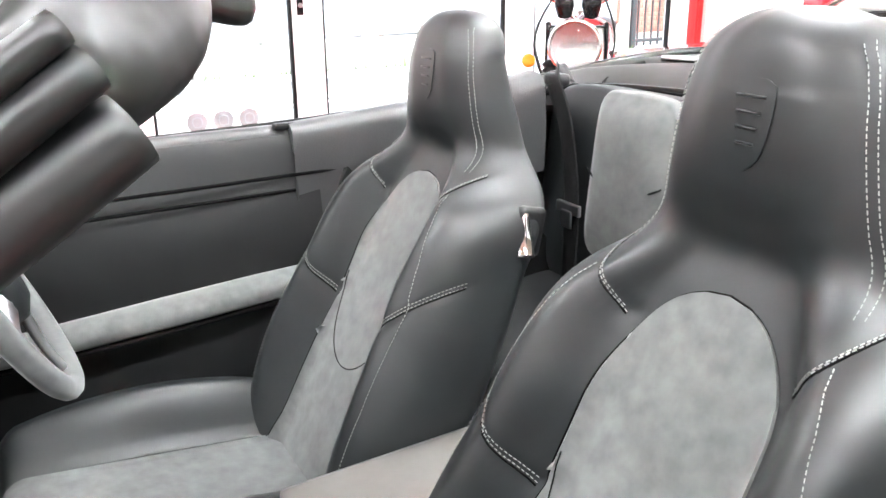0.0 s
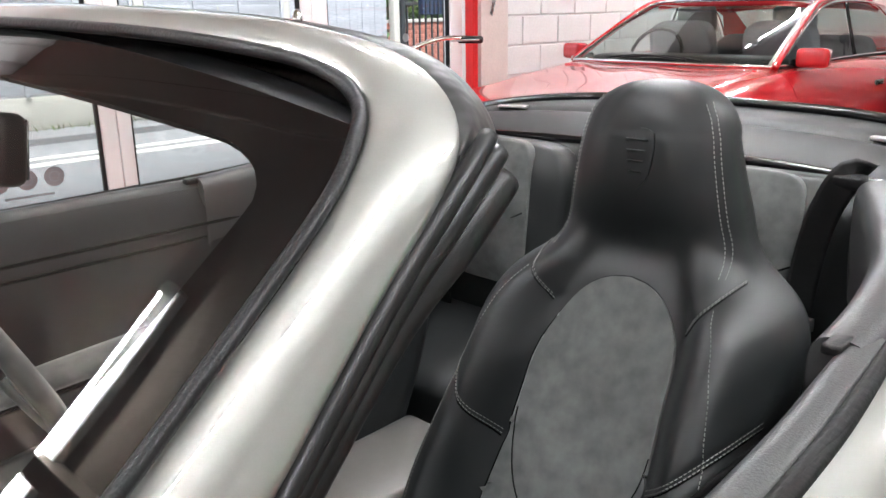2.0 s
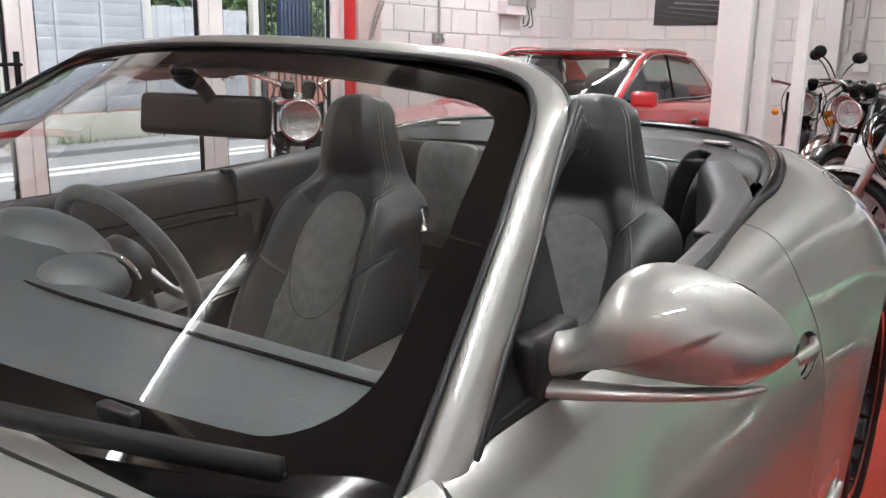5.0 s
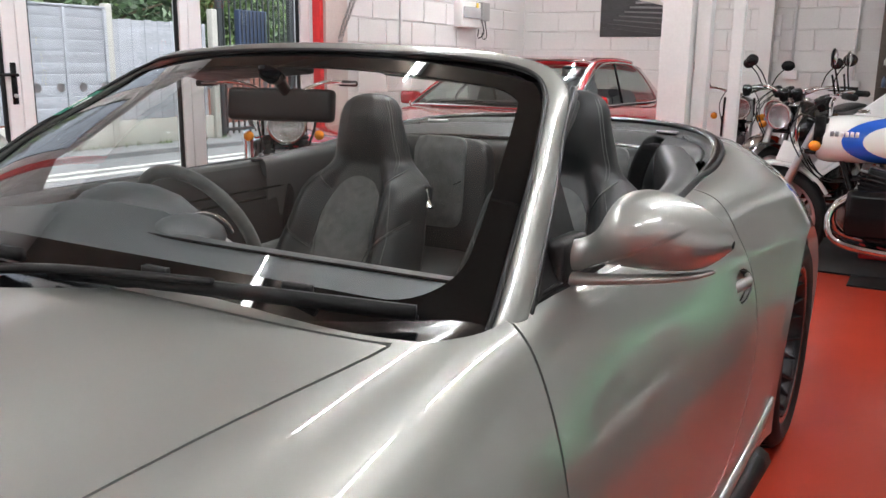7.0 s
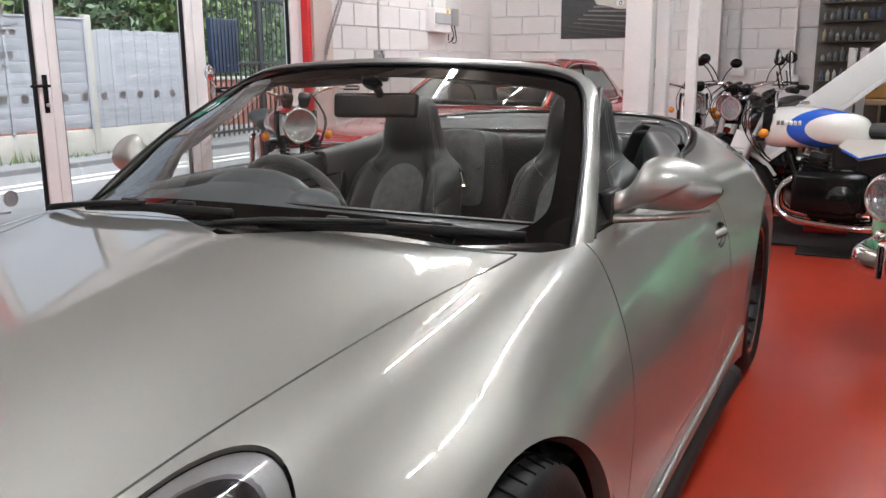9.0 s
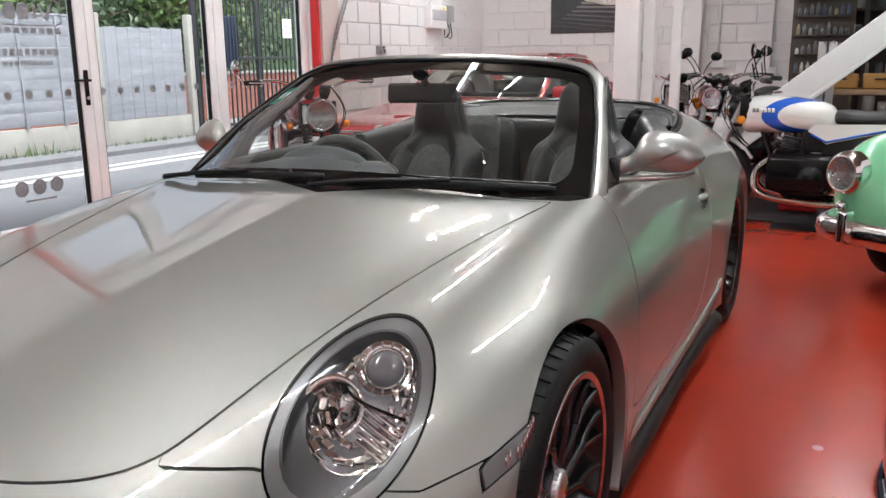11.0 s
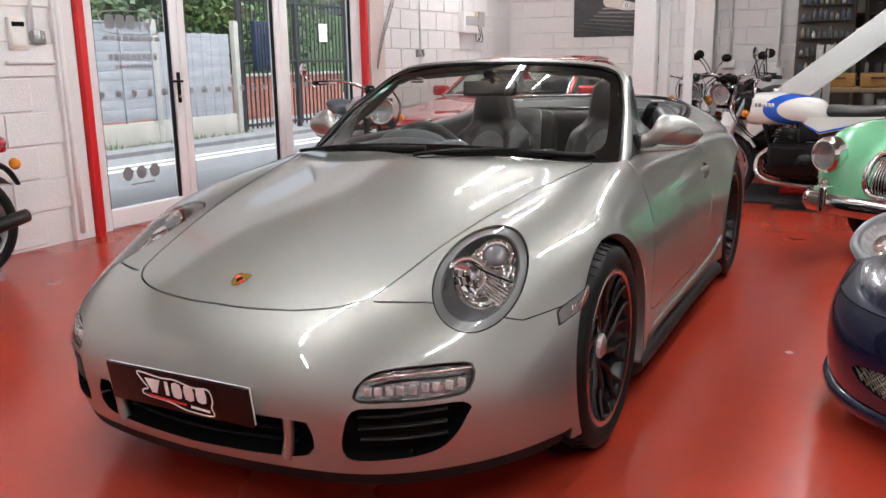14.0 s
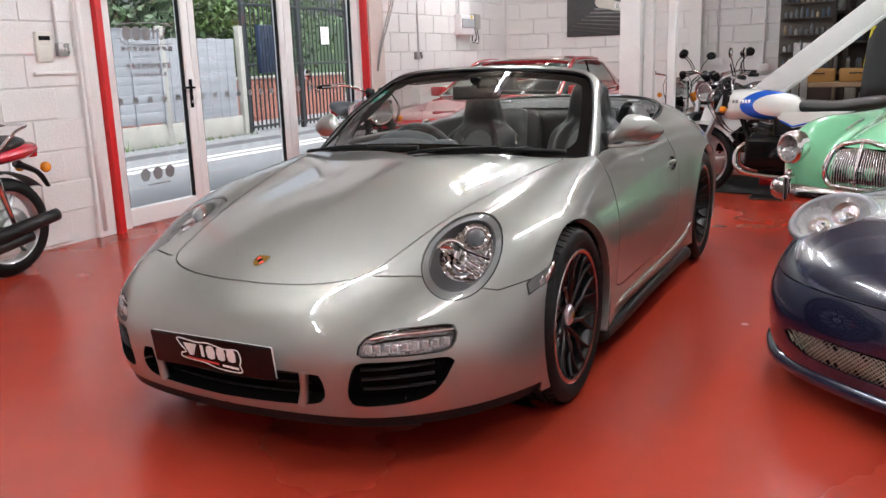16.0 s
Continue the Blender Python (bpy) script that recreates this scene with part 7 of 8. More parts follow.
        part("down_tube", tube([(s * .03, head_y + .05, head_z - .02), (s * .09, head_y + .22, .40), (s * .11, head_y + .34, .20), (s * .11, yr - .38, .20), (s * .12, yr - .24, .36)], .016, 8), F_, t)
        part("swing_arm", tube([(s * .09, yr - .42, .34), (s * .085, yr, r)], .018, 8, smooth=1), F_, t)
        part("footrest", tube([(s * .12, .12, .27), (s * .26, .14, .28)], .012, 6, smooth=1), RUBBER, t)
        part("exhaust", tube([(s * .07, -.20, .50), (s * .10, -.34, .40), (s * .14, -.30, .24), (s * .15, .02, .19), (s * .16, .3, .20), (s * .17, .72, .26)], [.018, .020, .021, .024, .038, .036], 10), exhaust, t, "curved exhaust pipe")
        part("cylinder_cover", turned([(0, .09), (.085, .085), (.10, .06), (.10, 0)], "x", (s * .09, .02, .36), 20, m=Matrix.Diagonal((s, 1, 1, 1))), GLOSS_BLACK, t, "black engine cover")
        part("side_panel", box(.02, .30, .20, (s * .13, .26, .60), .03, pose(0, 0, 0, -14)), PLASTIC if roadster else side or tank, t, "side panel")
        part("fork_brace", box(.02, .06, .16, (s * .12, head_y - .01, head_z - .02), .008), F_, t)
    part("yoke", box(.24, .06, .03, (0, head_y, head_z + .03), .01), F_, t)
    part("yoke", box(.24, .06, .03, (0, head_y - .05, head_z - .14), .01), F_, t)
    part("headlamp_shell", turned([(0, .13), (lamp * .6, .11), (lamp * .95, .04), (lamp, 0)], "y", (0, head_y - .13, head_z - .03), 26), CHROME if frame is None else F_, t, "headlamp shell")
    part("headlamp_rim", turned([(lamp, .012), (lamp + .007, 0), (lamp, -.010), (lamp - .01, -.006)], "y", (0, head_y - .13, head_z - .03), 26), CHROME, t, "chrome headlamp rim")
    part("headlamp_bowl", turned([(0, .03), (lamp * .6, .018), (lamp * .98, 0)], "y", (0, head_y - .13, head_z - .03), 26), FLUTED, t)
    part("headlamp_glass", turned([(0, -.022), (lamp * .6, -.014), (lamp * .98, -.002)], "y", (0, head_y - .13, head_z - .03), 26), LENS, t, "round headlamp glass")
    for s in (-1, 1):
        part("gauge", turned([(0, .035), (.036, .03), (.042, .0), (.03, -.05)], "z", (s * .055, head_y - .02, head_z + .13), 18, m=pose(0, 0, 0, 25)), GLOSS_BLACK, t, "round black gauge")
    secs = [(-.40, .05, .80, .05), (-.36, .105, .82, .085), (-.24, .135, .835, .105), (-.08, .135, .825, .10), (.06, .105, .80, .075), (.12, .06, .785, .05)]
    if roadster:
        secs = [(-.47, .07, .775, .075), (-.45, .11, .780, .105), (-.34, .140, .790, .130), (-.16, .145, .790, .128), (.06, .128, .770, .110), (.14, .10, .755, .085), (.16, .06, .75, .05)]
    tk = faces_out(loft([[(w_ * math.cos(a) * (1 if abs(math.cos(a)) < .99 else 1), yy, zz + h_ * (math.copysign(abs(math.sin(a)) ** .8, math.sin(a)))) for yy, w_, zz, h_ in secs] for a in np.linspace(0, 2 * math.pi, 25)], 26, 40), (0, -.15, .82))
    if stripe:
        oval = lambda v, yc, a, b: 1 - np.hypot((v[:, 1] - yc) / a, (v[:, 2] - .79) / b)
        sf = lambda v: .1 * np.minimum(np.minimum(oval(v, -.05, .275, .128), -oval(v, -.005, .215, .094)), (.06 - v[:, 1]) * 4)
        a_, b_, _x = gap_between(tk, sf, .0001)
        part("tank", b_, tank, t, "painted fuel tank")
        part("tank_stripe", a_, stripe, t, "bright tank stripe")
        for s in (-1, 1):
            for q in range(6):
                part("word_bar", box(.003, .018, .028, (s * .145, -.375 + q * .025, .825), 0), MARK if q < 2 else WHITE_INK, t)
    else:
        part("tank", tk, tank, t, "painted fuel tank")
    part("filler_cap", turned([(0, .02), (.03, .018), (.034, 0)], "z", (0, -.24, .935), 18), CHROME, t)
    seat = faces_out(loft([[(w_ * math.cos(a), yy, zz + h_ * math.copysign(abs(math.sin(a)) ** .7, math.sin(a))) for yy, w_, zz, h_ in ((.08, .05, seat_z, .03), (.14, .10, seat_z + .01, .045), (.35, .13, seat_z + .005, .05), (.60, .125, seat_z + .03, .05), (.80, .10, seat_z + .05, .04), (.86, .05, seat_z + .05, .02))] for a in np.linspace(0, 2 * math.pi, 21)], 26, 30), (0, .4, seat_z))
    part("seat", seat, material("seat vinyl", (.02, .02, .02), .45, vary=.2, fine=200, bump=.2) if "seat vinyl" not in bpy.data.materials else bpy.data.materials["seat vinyl"], t, "black vinyl seat")
    if roadster:
        part("engine_block", box(.34, .44, .27, (0, -.05, .40), .05, segments=3), GLOSS_BLACK, t, "bulky black engine")
        part("air_box", box(.22, .30, .18, (0, .10, .62), .04, segments=3), PLASTIC, t)
        for s in (-1, 1):
            w = bmesh.new()
            lo = [w.verts.new((s * .135, y_, z_)) for y_, z_ in ((-.02, .690), (.10, .605), (.56, .715), (.54, .745), (.02, .735))]
            w.faces.new(lo)
            e = bmesh.ops.extrude_face_region(w, geom=w.faces[:])
            bmesh.ops.translate(w, verts=[v for v in e["geom"] if isinstance(v, bmesh.types.BMVert)], vec=(s * .02, 0, 0))
            part("tail_panel", w, side, t, "white side panel", smooth=False)
            part("panel_flash", tube([(s * .158, .0, .670), (s * .158, .10, .618), (s * .158, .30, .666), (s * .158, .55, .722)], .008, 5, smooth=1), stripe, t, "blue flash")
            part("bar_end_mirror_stem", tube([(s * .26, head_y + .06, head_z + .18), (s * .30, head_y + .04, head_z + .28)], .006, 6, smooth=1), GLOSS_BLACK, t)
    part("engine", box(.26, .30, .22, (0, -.02, .33), .04, segments=3), GLOSS_BLACK if frame is not None else ALU, t, "engine casing")
    part("cylinder", box(.18, .12, .22, (0, -.14, .53), .01, pose(0, 0, 0, -12)), GLOSS_BLACK if frame is not None else ALU, t)
    for q in range(7):
        part("cooling_fin", box(.24, .17, .010, (0, -.14, .45 + q * .026), .003, pose(0, 0, 0, -12)), GLOSS_BLACK if frame is not None else ALU, t)
    part("carburettor", box(.20, .08, .09, (0, .04, .56), .02), ALU, t)
    part("battery_box", box(.16, .22, .22, (0, .24, .56), .02), PLASTIC, t)
    part("backbone", tube([(0, head_y + .02, head_z), (0, 0, .76), (0, .4, .70), (0, .72, .74)], .02, 8), F_, t)
    ang = np.linspace(radians(20), radians(150), 12)
    part("front_mudguard", (lambda: (np.array([(xx * .06, yf - (r + .02 + .012 * (1 - xx * xx)) * math.cos(a), r + (r + .02 + .012 * (1 - xx * xx)) * math.sin(a)) for a in ang for xx in (-1, -.5, 0, .5, 1)]), [[i * 5 + j, i * 5 + j + 1, (i + 1) * 5 + j + 1, (i + 1) * 5 + j] for i in range(11) for j in range(4)]))(), side or CHROME, t, "front mudguard")
    ang = np.linspace(radians(40), radians(170), 12)
    part("rear_mudguard", (np.array([(xx * .075, yr + (r + .03 + .012 * (1 - xx * xx)) * math.cos(a), r + (r + .03 + .012 * (1 - xx * xx)) * math.sin(a)) for a in ang for xx in (-1, -.5, 0, .5, 1)]), [[i * 5 + j, i * 5 + j + 1, (i + 1) * 5 + j + 1, (i + 1) * 5 + j] for i in range(11) for j in range(4)]), side or CHROME, t, "rear mudguard")
    part("tail_lamp", box(.14, .06, .07, (0, .90, seat_z - .02), .018), RED_LENS, t, "red tail lamp")
    if tail:
        part("tail_cowl", faces_out(loft([[(w_ * math.cos(a), yy, zz + h_ * math.sin(a)) for yy, w_, zz, h_ in ((.30, .12, seat_z - .06, .05), (.60, .13, seat_z - .03, .055), (.86, .11, seat_z - .005, .055), (.93, .07, seat_z, .04))] for a in np.linspace(0, 2 * math.pi, 21)], 20, 30), (0, .6, seat_z)), tail, t, "red tail cowl")
        part("grab_rail", tube([(-.14, .60, seat_z + .02), (-.15, .72, seat_z + .12), (-.10, .84, seat_z + .15), (.10, .84, seat_z + .15), (.15, .72, seat_z + .12), (.14, .60, seat_z + .02)], .010, 8), CHROME, t, "chrome grab rail")
        part("tail_bracket", tube([(0, .82, seat_z - .09), (0, .96, seat_z - .16), (0, 1.03, seat_z - .26)], [.05, .03, .02], 8, flat=.5), PLASTIC, t)
        for s in (-1, 1):
            part("rear_indicator", ball(.035, (s * .12, .93, seat_z - .12), (1, .9, 1)), AMBER, t, "amber indicator")
        part("silencer", tube([(.17, .1, .22), (.18, .6, .31), (.18, .92, .36)], [.03, .045, .04], 12), PLASTIC, t, "black silencer")
    part("stand", tube([(-.10, .20, .24), (-.24, .24, .02)], .012, 6, smooth=1), F_, t)
    part("stand", tube([(.10, .22, .24), (.16, .28, .01)], .012, 6, smooth=1), F_, t)
    for q in range(4):
        part("cable", tube([(.10 * (-1) ** q, head_y + .02, head_z + .10 + rise * .5), (.16 * (-1) ** q, head_y - .12 - .02 * q, head_z - .02), (.06 * (-1) ** q, head_y + .02, head_z - .30), (.05, -.1, .62)], .004, 5), RUBBER, t)
    return t


AMBER = material("amber lens", (.75, .25, .02), .25, bump=0)
RED_LENS = material("red lens", (.5, .01, .015), .15, bump=0, coat=.5)
WHITE_TANK = paint("white tank paint", (.80, .79, .76))
BLUE_STRIPE = paint("blue stripe", (.01, .10, .55))
BLACK_TANK = paint("black tank paint", (.012, .012, .013))
MAROON = paint("maroon tank paint", (.25, .012, .016))
motorcycle("motorcycle", "white and blue road motorcycle with black engine on a stand", pose(1.06, 4.87, .0, 0, 0, -90), WHITE_TANK, stripe=BLUE_STRIPE, side=WHITE_TANK, frame=GLOSS_BLACK, spokes=False, bars=.38, rise=.12, exhaust=CHROME, seat_z=.765, roadster=True)
motorcycle("motorcycle", "black road motorcycle standing between the white columns and the wall", pose(.40, 6.75, 0, 0, 0, -24), BLACK_TANK, frame=GLOSS_BLACK, side=BLACK_TANK, spokes=False, bars=.38, rise=.12, exhaust=GLOSS_BLACK, roadster=False)
motorcycle("motorcycle", "black classic motorcycle with chrome headlamp by the block wall", pose(-.42, 7.75, 0, 0, 0, 12), BLACK_TANK, frame=GLOSS_BLACK, side=BLACK_TANK, bars=.36, rise=.08, gaiters=False)
motorcycle("motorcycle", "black classic motorcycle with round mirrors by the wall", pose(.22, 7.55, 0, 0, 0, -22), BLACK_TANK, frame=GLOSS_BLACK, bars=.38, rise=.10)
motorcycle("motorcycle", "maroon cruiser motorcycle with wide bars and fork gaiters", pose(-2.42, 3.74, 0, 0, 0, 48), MAROON, bars=.44, rise=.14, lamp=.105, gaiters=True, mirrors=False, wheelbase=1.45)
motorcycle("motorcycle", "red motorcycle with chrome grab rail by the door wall", pose(-3.0, -.17, 0, 0, 0, 2), paint("red tank paint", (.42, .01, .02)), tail=paint("red tail paint", (.45, .012, .025)), spokes=False, frame=GLOSS_BLACK, exhaust=PLASTIC, side=PLASTIC)
for _p in ((-2.82, 3.62), ):
    bm_ = thing("bar_mirror", "small round chrome bar-end mirror on a stem", "mirror", at=pose(-2.80, 3.47, 1.10))
    part("stem", tube([(.10, .02, -.10), (.03, 0, -.02), (0, 0, .03)], .005, 6), CHROME, bm_)
    part("disc", ball(.055, (0, 0, .05), (.6, .6, 1)), CHROME, bm_, "round chrome mirror")

# ---- fittings and clutter of the room ----
STEEL_WHITE = material("white steel paint", (0.78, 0.77, 0.76), 0.42, vary=0.05, scale=4, fine=60, bump=0.05)
for _x, _w, _d, _y in ((-.43, .20, .16, 5.62), (-.27, .09, .12, 5.70), (-.03, .075, .075, 5.60)):
    c_ = tagged(new("column"), "white painted steel column", "column", "steel columns")
    part("shaft", box(_w, _d, ZC - .02, (_x, _y, ZC / 2), .006), STEEL_WHITE, c_)
    part("base_plate", box(_w + .14, _d + .14, .02, (_x, _y, .010), .004), STEEL_WHITE, c_)
    for a in (-1, 1):
        for b in (-1, 1):
            part("bolt", turned([(0, .018), (.011, .018), (.012, 0)], "z", (_x + a * (_w / 2 + .04), _y + b * (_d / 2 + .04), .02), 6), STEEL, c_)
brace = tagged(new("sloping_beam"), "wide white painted sloping steel beam", "beam", )
_d = Vector((1.74 - .40, 0, 1.60 - .50))
_ang = math.degrees(math.atan2(_d.z, _d.x))
part("beam_body", box(3.6, .20, .19, (1.42, 5.75, 1.35), .008, pose(0, 0, 0, 0, -_ang, 0)), STEEL_WHITE, brace)
part("beam_edge", box(3.6, .03, .03, (1.42 + .07, 5.66, 1.35 - .085), .004, pose(0, 0, 0, 0, -_ang, 0)), STEEL_WHITE, brace)
part("beam_foot", box(.25, .26, .10, (-.02, 5.75, .06), .01), STEEL_WHITE, brace)
for _x in (.98, 1.06):
    tagged(part("steel_post", box(.06, .06, 1.3, (_x + .05, 6.3, .65), .006), STEEL, smooth=False), "bare steel post under the beam", "post")

# poster
POSTER = thing("poster", "dark monochrome picture of a pale racing car on a track", "poster", at=pose(-1.93, Y1 - .015, 1.96))
part("sheet", box(1.06, .014, .90, (0, 0, 0), .003), material("dark print", (.05, .05, .052), .35, vary=.4, scale=3, fine=14, bump=0, stretch=(1, 1, 5)), POSTER, "dark grey print")
for q in range(7):
    part("streak", box(1.0 - .09 * q, .002, .008 + .003 * q, (.02 * q, -.009, -.40 + q * .055), 0, pose(0, 0, 0, 0, 7 - q, 0)), material("streak grey %d" % q, (.10 + .03 * q,) * 3, .4, bump=0), POSTER)
ink("pale_car", [(-.10, .04), (-.02, .09), (.10, .07), (.22, .03), (.36, -.01), (.40, -.06), (.34, -.10), (.20, -.10), (.05, -.06), (-.06, -.04)], material("pale print", (.62, .60, .54), .4, vary=.15, scale=12, bump=0), POSTER, y=-.010, n=5)
ink("car_round", [(.23 + .05 * math.cos(a), -.035 + .04 * math.sin(a)) for a in np.linspace(0, 6.2, 10, endpoint=False)], WHITE_INK, POSTER, y=-.012, n=2)
for _q in ((.235, -.035), ):
    ink("car_mark", [(_q[0] - .012, _q[1] - .02), (_q[0] + .012, _q[1] - .02), (_q[0] + .012, _q[1] + .02), (_q[0] - .012, _q[1] + .02)], GLOSS_BLACK, POSTER, y=-.0135, n=2, width=.008)

GREY_BOX = material("grey metal box", (.42, .41, .40), .4, .4, vary=.08, bump=.03)
sk = thing("wall_socket", "grey metal double socket on the white block wall", "socket", at=pose(X0, 6.72, 1.30))
part("back_box", box(.045, .15, .09, (.022, 0, 0), .006), GREY_BOX, sk)
part("plate", box(.006, .146, .086, (.048, 0, 0), .002), STEEL, sk, "steel face plate")
for s in (-1, 1):
    part("rocker", box(.006, .02, .012, (.052, s * .045, .02), .002), FRAME_WHITE, sk)
    for dz, dy in ((0, 0), (-.02, -.012), (-.02, .012)):
        part("pin_hole", box(.003, .006, .008, (.0515, s * .035 + dy, dz - .005), 0), BLACK_GAP, sk)
tagged(part("conduit", tube([(X0 + .02, 6.74, 1.34), (X0 + .02, 6.74, 2.0), (X0 + .02, 6.74, ZC)], .012, 8, smooth=1), STEEL_WHITE), "white painted conduit up the block wall", "conduit")
fb = thing("consumer_unit", "white fuse box with cables and yellow tags on the wall", "fuse box", at=pose(X0, 8.02, 1.70))
part("case", box(.11, .42, .27, (.055, 0, 0), .012), FRAME_WHITE, fb, "white plastic case")
part("cover", box(.02, .38, .12, (.115, 0, .02), .008), material("smoked cover", (.45, .45, .46), .2, bump=0), fb, "clear smoked cover")
part("meter", box(.10, .18, .20, (.05, .36, .05), .01), GREY_BOX, fb, "grey meter box")
part("tag", box(.004, .05, .05, (.125, .10, .10), .001), material("yellow tag", (.75, .55, .04), .5, bump=0), fb, "yellow warning tag")
for q in range(5):
    part("cable", tube([(.05, .30 + .04 * q, -.04), (.08, .31 + .035 * q, -.16 - .02 * q), (.05, .22 + .05 * q, -.24), (.02, .28 + .05 * q, -.14)], .006, 6), RUBBER if q % 2 else FRAME_WHITE, fb, "loose cable")
part("conduit_up", tube([(.03, -.10, .12), (.03, -.10, .6), (.03, -.10, 1.2)], .012, 8, smooth=1), STEEL_WHITE, fb)
kp = thing("alarm_keypad", "cream alarm keypad on the white wall", "keypad", at=pose(X0, 1.28, 1.42))
part("case", box(.035, .13, .21, (.018, 0, 0), .01), material("cream plastic", (.68, .66, .60), .45, vary=.04, bump=.02), kp)
part("display", box(.004, .09, .03, (.036, 0, .06), .002), GLOSS_BLACK, kp, "dark display")
part("flap", box(.006, .11, .09, (.036, 0, -.04), .003), bpy.data.materials["cream plastic"], kp)
sw_ = thing("light_switch", "grey metal light switch beside the keypad", "light switch", at=pose(X0, 1.43, 1.40))
part("back_box", box(.04, .09, .09, (.02, 0, 0), .006), GREY_BOX, sw_)
part("plate", box(.005, .086, .086, (.042, 0, 0), .002), STEEL, sw_)
for s in (-1, 1):
    part("rocker", box(.006, .012, .024, (.046, s * .016, 0), .002), FRAME_WHITE, sw_)
tagged(part("conduit", tube([(X0 + .018, 1.40, 1.44), (X0 + .018, 1.40, 2.2), (X0 + .018, 1.40, ZC)], .012, 8, smooth=1), STEEL_WHITE), "white painted conduit above the light switch", "conduit")
tagged(part("conduit", tube([(X0 + .035, 1.60, .05), (X0 + .035, 1.59, 1.2), (X0 + .035, 1.58, ZC)], .022, 8, smooth=1), STEEL_WHITE), "white painted pipe down the door wall", "pipe")
tagged(part("ledge", box(.03, .36, .02, (X0 + .015, 1.36, 1.24), .003), WALL_WHITE), "narrow white strip under the keypad", "trim", kind="structure")
for _x, _z in ((-.27, 1.10), (.34, 1.00)):
    b_ = thing("wall_socket", "white wall socket with conduit on the block wall", "socket", at=pose(_x, Y1, _z))
    part("back_box", box(.15, .05, .10, (0, -.025, 0), .008), FRAME_WHITE, b_)
    part("plate", box(.14, .008, .09, (0, -.053, 0), .003), FRAME_WHITE, b_)
    part("conduit", tube([(0, -.025, .04), (0, -.025, .8), (0, -.025, ZC - _z)], .014, 8, smooth=1), STEEL_WHITE, b_, "white conduit")
for _z in (1.35, 1.62):
    tagged(part("junction_box", box(.08, .05, .22, (-.45, Y1 - .025, _z), .01), FRAME_WHITE), "white junction box on the block wall", "junction box")
pier = tagged(part("pier", box(.16, .18, ZC, (-.55, Y1 - .09, ZC / 2), .008), WALL_WHITE, smooth=False), "white painted block pier", "pier", kind="structure")

# storage alcove
WOOD = material("shelf wood", (.26, .17, .10), .6, vary=.25, scale=4, fine=40, bump=.2, stretch=(.3, 1, 1))
DARKWOOD = material("dark shelf", (.06, .045, .035), .6, vary=.3, scale=4, fine=40, bump=.2)
rack = thing("shelving", "dark wooden shelving filled with jars, boxes and tools", "shelving", at=pose(1.75, 9.35, 0))
for zz in (.08, .52, .92, 1.30, 1.68, 2.05):
    part("shelf", box(2.3, .42, .03, (0, 0, zz), .004), WOOD if zz < 1 else DARKWOOD, rack)
for xx in (-1.13, -.4, .35, 1.13):
    part("upright", box(.05, .42, 2.3, (xx, 0, 1.15), .005), DARKWOOD, rack)
part("back_panel", box(2.3, .02, 2.3, (0, .21, 1.15), .002), DARKWOOD, rack)
rg = np.random.default_rng(3)
COLS = [material("tin %d" % k, c, .45, vary=.12, bump=.02) for k, c in enumerate(((.5, .08, .05), (.34, .17, .04), (.12, .13, .14), (.45, .44, .40), (.07, .10, .16), (.30, .24, .15), (.7, .68, .62)))]
for zz in (.095, .535, .935, 1.315, 1.695):
    xx = -1.05
    while xx < 1.05:
        w_, h_ = rg.uniform(.07, .2), rg.uniform(.10, .26)
        if rg.random() < .5:
            tn = thing("jar", "small round jar on the dark shelving", "jar", "jars on the shelves", pose(1.75 + xx + w_ / 2, 9.28, zz))
            part("body", turned([(0, 0), (w_ * .4, 0), (w_ * .42, h_ * .8), (w_ * .3, h_ * .9)], "z", n=14), COLS[int(rg.integers(7))], tn)
            part("lid", turned([(w_ * .32, h_ * .88), (w_ * .33, h_), (0, h_)], "z", n=14), COLS[int(rg.integers(7))], tn)
        else:
            bx = thing("storage_box", "small storage box on the dark shelving", "box", "boxes on the shelves", pose(1.75 + xx + w_ / 2, 9.28, zz))
            part("body", box(w_ * .95, .24, h_, (0, 0, h_ / 2), .008), COLS[int(rg.integers(7))], bx)
            part("label", box(w_ * .5, .004, h_ * .35, (0, -.122, h_ * .5), 0), WHITE_INK, bx)
        xx += w_ + rg.uniform(.01, .08)
cab = thing("glass_cabinet", "dark framed cabinet of small bottles behind the beam", "cabinet", at=pose(.93, 8.75, 0))
part("body", box(.62, .30, 1.9, (0, .06, .95), .006), DARKWOOD, cab)
for zz in (1.0, 1.2, 1.4, 1.6, 1.78):
    part("shelf", box(.56, .10, .015, (0, -.13, zz), .002), DARKWOOD, cab)
    for q in range(9):
        h_ = rg.uniform(.06, .14)
        part("bottle", turned([(0, 0), (.018, 0), (.018, h_ * .7), (.008, h_ * .85), (.008, h_), (0, h_)], "z", (-.24 + q * .06, -.14, zz + .008), 10), COLS[(2, 4, 2, 5, 2, 3, 4, 2, 5)[int(rg.integers(7))]], cab)
bin_ = thing("red_crate", "red plastic crate on top of the cabinet", "crate", at=pose(.95, 8.75, 1.90))
part("crate_body", box(.5, .3, .2, (0, 0, .1), .02), RED_PAINT, bin_)
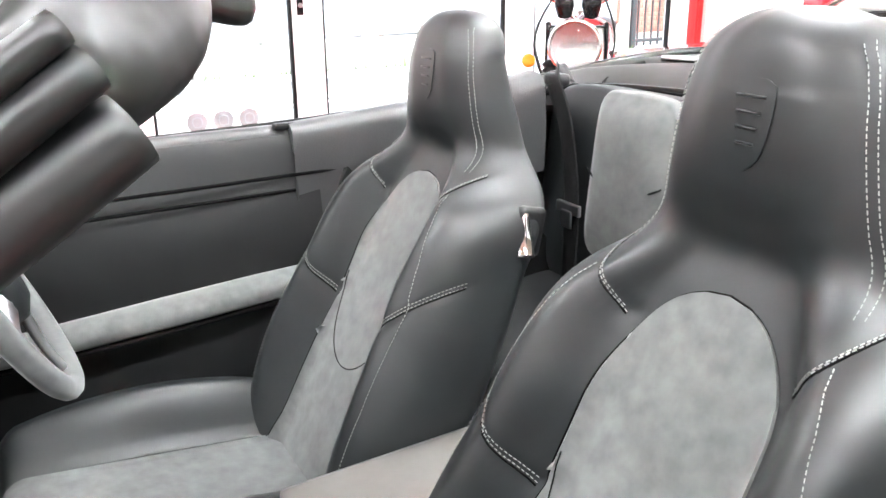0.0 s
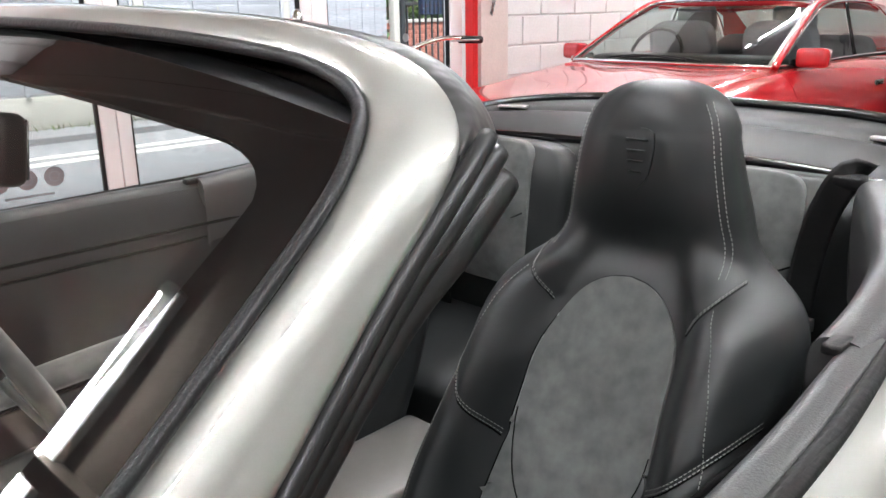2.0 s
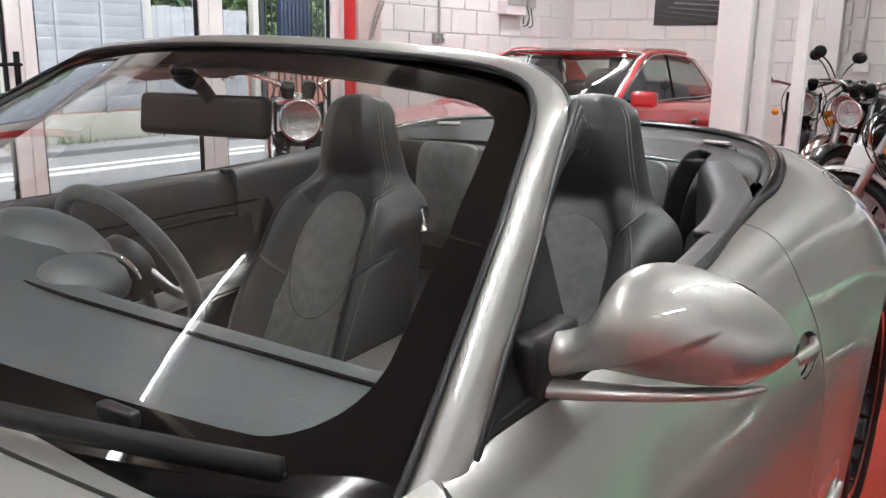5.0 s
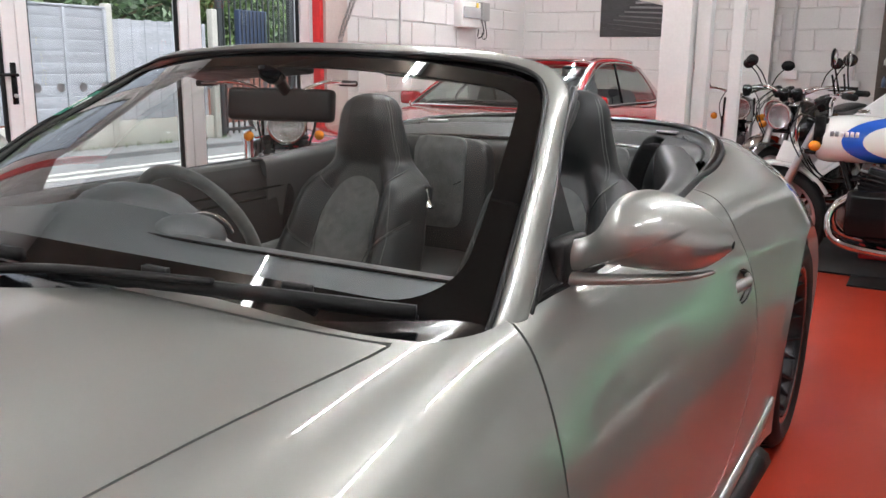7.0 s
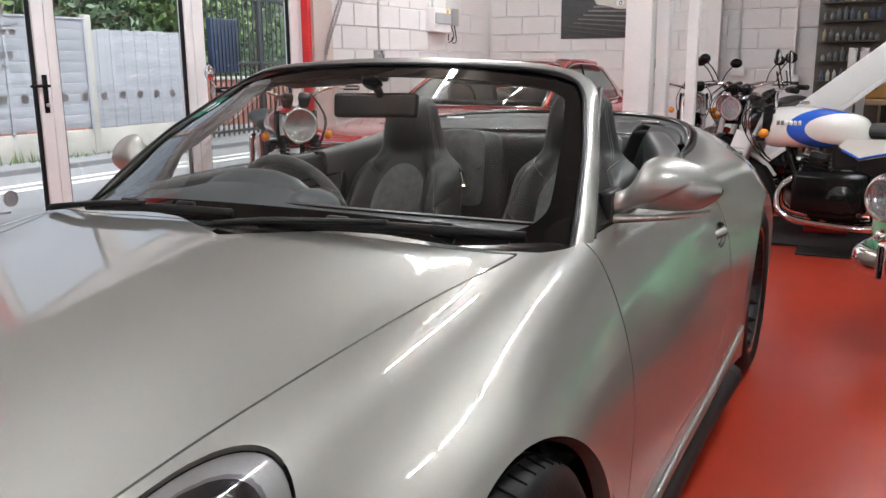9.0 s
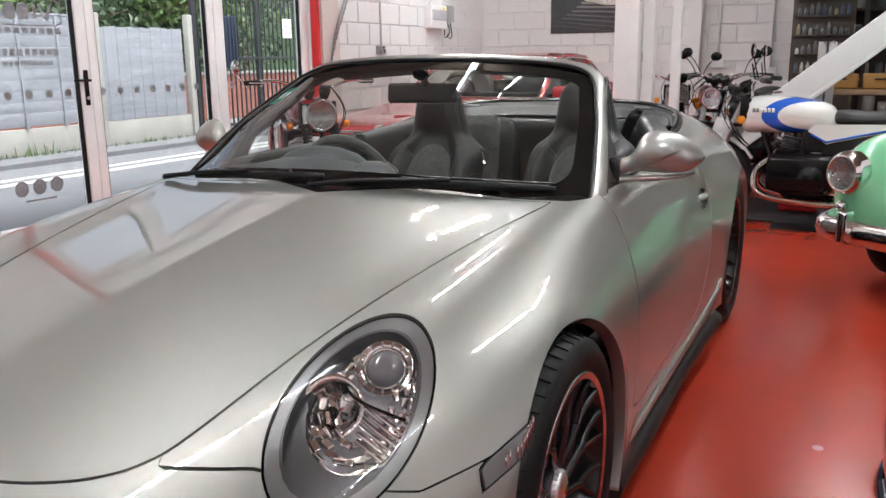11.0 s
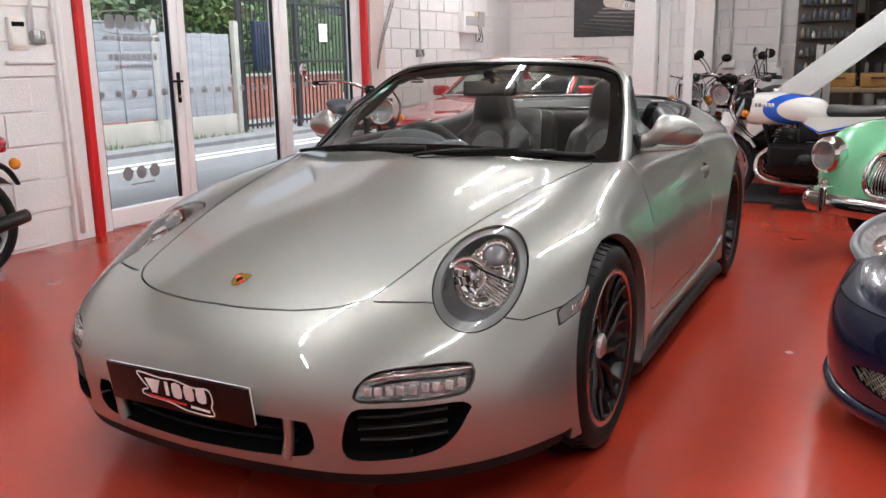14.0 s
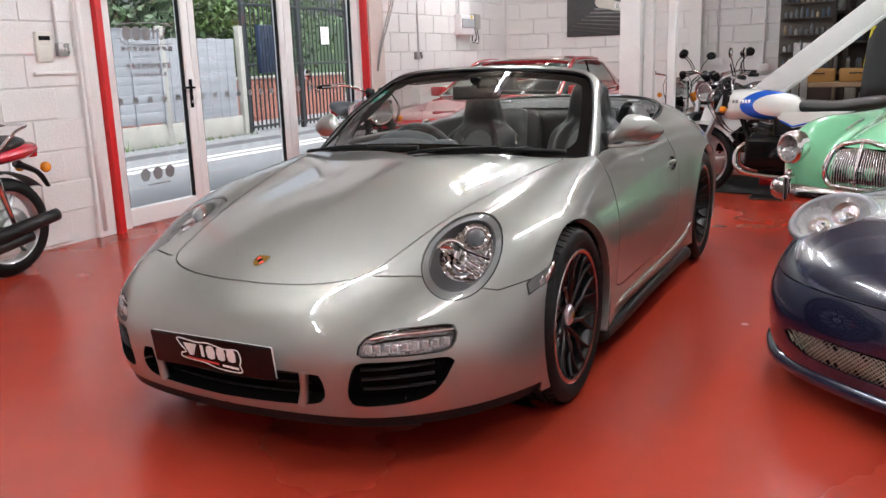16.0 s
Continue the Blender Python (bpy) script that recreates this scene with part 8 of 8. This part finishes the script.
for q in range(3):
    cs_ = thing("tool_case", "orange tool case on the bench", "tool case", "tool cases", pose(1.15 + q * .38, 7.9, .86))
    part("case", box(.34, .24, .15, (0, 0, .075), .02), COLS[1], cs_)
    part("handle", tube([(-.06, -.12, .10), (-.05, -.15, .10), (.05, -.15, .10), (.06, -.12, .10)], .008, 6), PLASTIC, cs_)
bench = thing("work_bench", "wooden work bench in the storage alcove", "bench", at=pose(1.6, 7.95, 0))
part("bench_top", box(1.8, .6, .05, (0, 0, .835), .006), WOOD, bench)
for xx in (-.82, .82):
    for yy in (-.24, .24):
        part("leg", box(.07, .07, .81, (xx, yy, .405), .005), WOOD, bench)
ch = thing("gaming_chair", "black and yellow racing style office chair", "chair", at=pose(1.98, 6.6, 0, 0, 0, 160) @ Matrix.Diagonal((1.1, 1.1, 1.12, 1)))
pad("backrest", .5, .12, .75, (0, .22, .95), PLASTIC, ch, 12, .02, "black backrest")
for s in (-1, 1):
    part("wing_stripe", tube([(s * .22, .16, .65), (s * .25, .17, .95), (s * .20, .20, 1.28)], .035, 8, flat=.5), material("yellow vinyl", (.75, .55, .02), .45, bump=.02) if s < 0 else bpy.data.materials["yellow vinyl"], ch, "yellow side stripe")
pad("seat", .5, .5, .12, (0, -.02, .48), PLASTIC, ch, 0, .01)
part("stem", tube([(0, 0, .08), (0, 0, .44)], .03, 8, smooth=1), STEEL, ch)
for k in range(5):
    part("foot", tube([(0, 0, .10), (.3 * math.cos(k * 1.257), .3 * math.sin(k * 1.257), .05)], .02, 6, smooth=1), PLASTIC, ch)
    part("castor", ball(.03, (.3 * math.cos(k * 1.257), .3 * math.sin(k * 1.257), .03)), PLASTIC, ch)

mat_ = thing("floor_mat", "black rubber mat under the motorcycle", "mat", at=pose(1.3, 5.5, 0))
part("sheet", box(2.4, 1.1, .012, (0, 0, .006), .004), RUBBER, mat_)
mat2 = thing("floor_mat", "small black rubber mat under the stand", "mat", at=pose(1.12, 4.86, 0))
part("sheet", box(.55, .35, .010, (0, 0, .005), .004), RUBBER, mat2)
stand = thing("red_stand", "red painted steel block behind the motorcycle", "stand", at=pose(.98, 5.55, .012))
part("block", box(.28, .24, .26, (0, 0, .13), .012), RED_PAINT, stand)
part("top_plate", box(.32, .28, .02, (0, 0, .27), .004), PLASTIC, stand)
crd = thing("display_card", "white card leaning by the motorcycle wheel", "card", at=pose(.40, 5.02, .40, 0, 18, -10))
part("card", box(.22, .006, .34, (0, 0, .17), .002), FRAME_WHITE, crd)
part("card_stay", tube([(0, .01, .30), (0, .10, -.40)], .005, 6, smooth=1), STEEL, crd)

# ceiling joists
for _y in np.arange(-4.5, 9.5, 1.15):
    tagged(part("ceiling_joist", box(X1 - X0, .09, .12, ((X0 + X1) / 2, float(_y), ZC - .06), .006), CEILING, smooth=False), "brown timber ceiling joist", "joist", kind="structure")

# ---- blocks of the painted walls ----
def block_mesh(name, w, h, d):
    b_ = box(w, d, h, (0, 0, 0), .007, segments=1)
    me = bpy.data.meshes.new(name)
    b_.to_mesh(me)
    b_.free()
    me.materials.append(WALL_WHITE)
    return me


BLK = block_mesh("block", .442, .217, .014)
HALF = block_mesh("block", .216, .217, .014)
def course(wall, start, end, z0, z1, place):
    row = 0
    z = z0
    while z < z1:
        u = start + (.0 if row % 2 else .0)
        off = .225 if row % 2 else 0.0
        if off:
            part("block", HALF, None, wall, m=place(start + .108, z + .1085))
        u = start + off
        while u + .442 < end + .02:
            part("block", BLK, None, wall, m=place(u + .221, z + .1085))
            u += .450
        z += .225
        row += 1


course(WALL_N, -3.44, .60, .68, 2.4, lambda u, z: pose(u, Y1 + .002, z))
course(WALL_W2, 5.85, 9.60, .68, 2.4, lambda u, z: pose(X0 - .002, u, z, 0, 0, 90))
course(WALL_W1, -.45, 1.56, .02, 2.4, lambda u, z: pose(X0 - .002, u, z, 0, 0, 90))
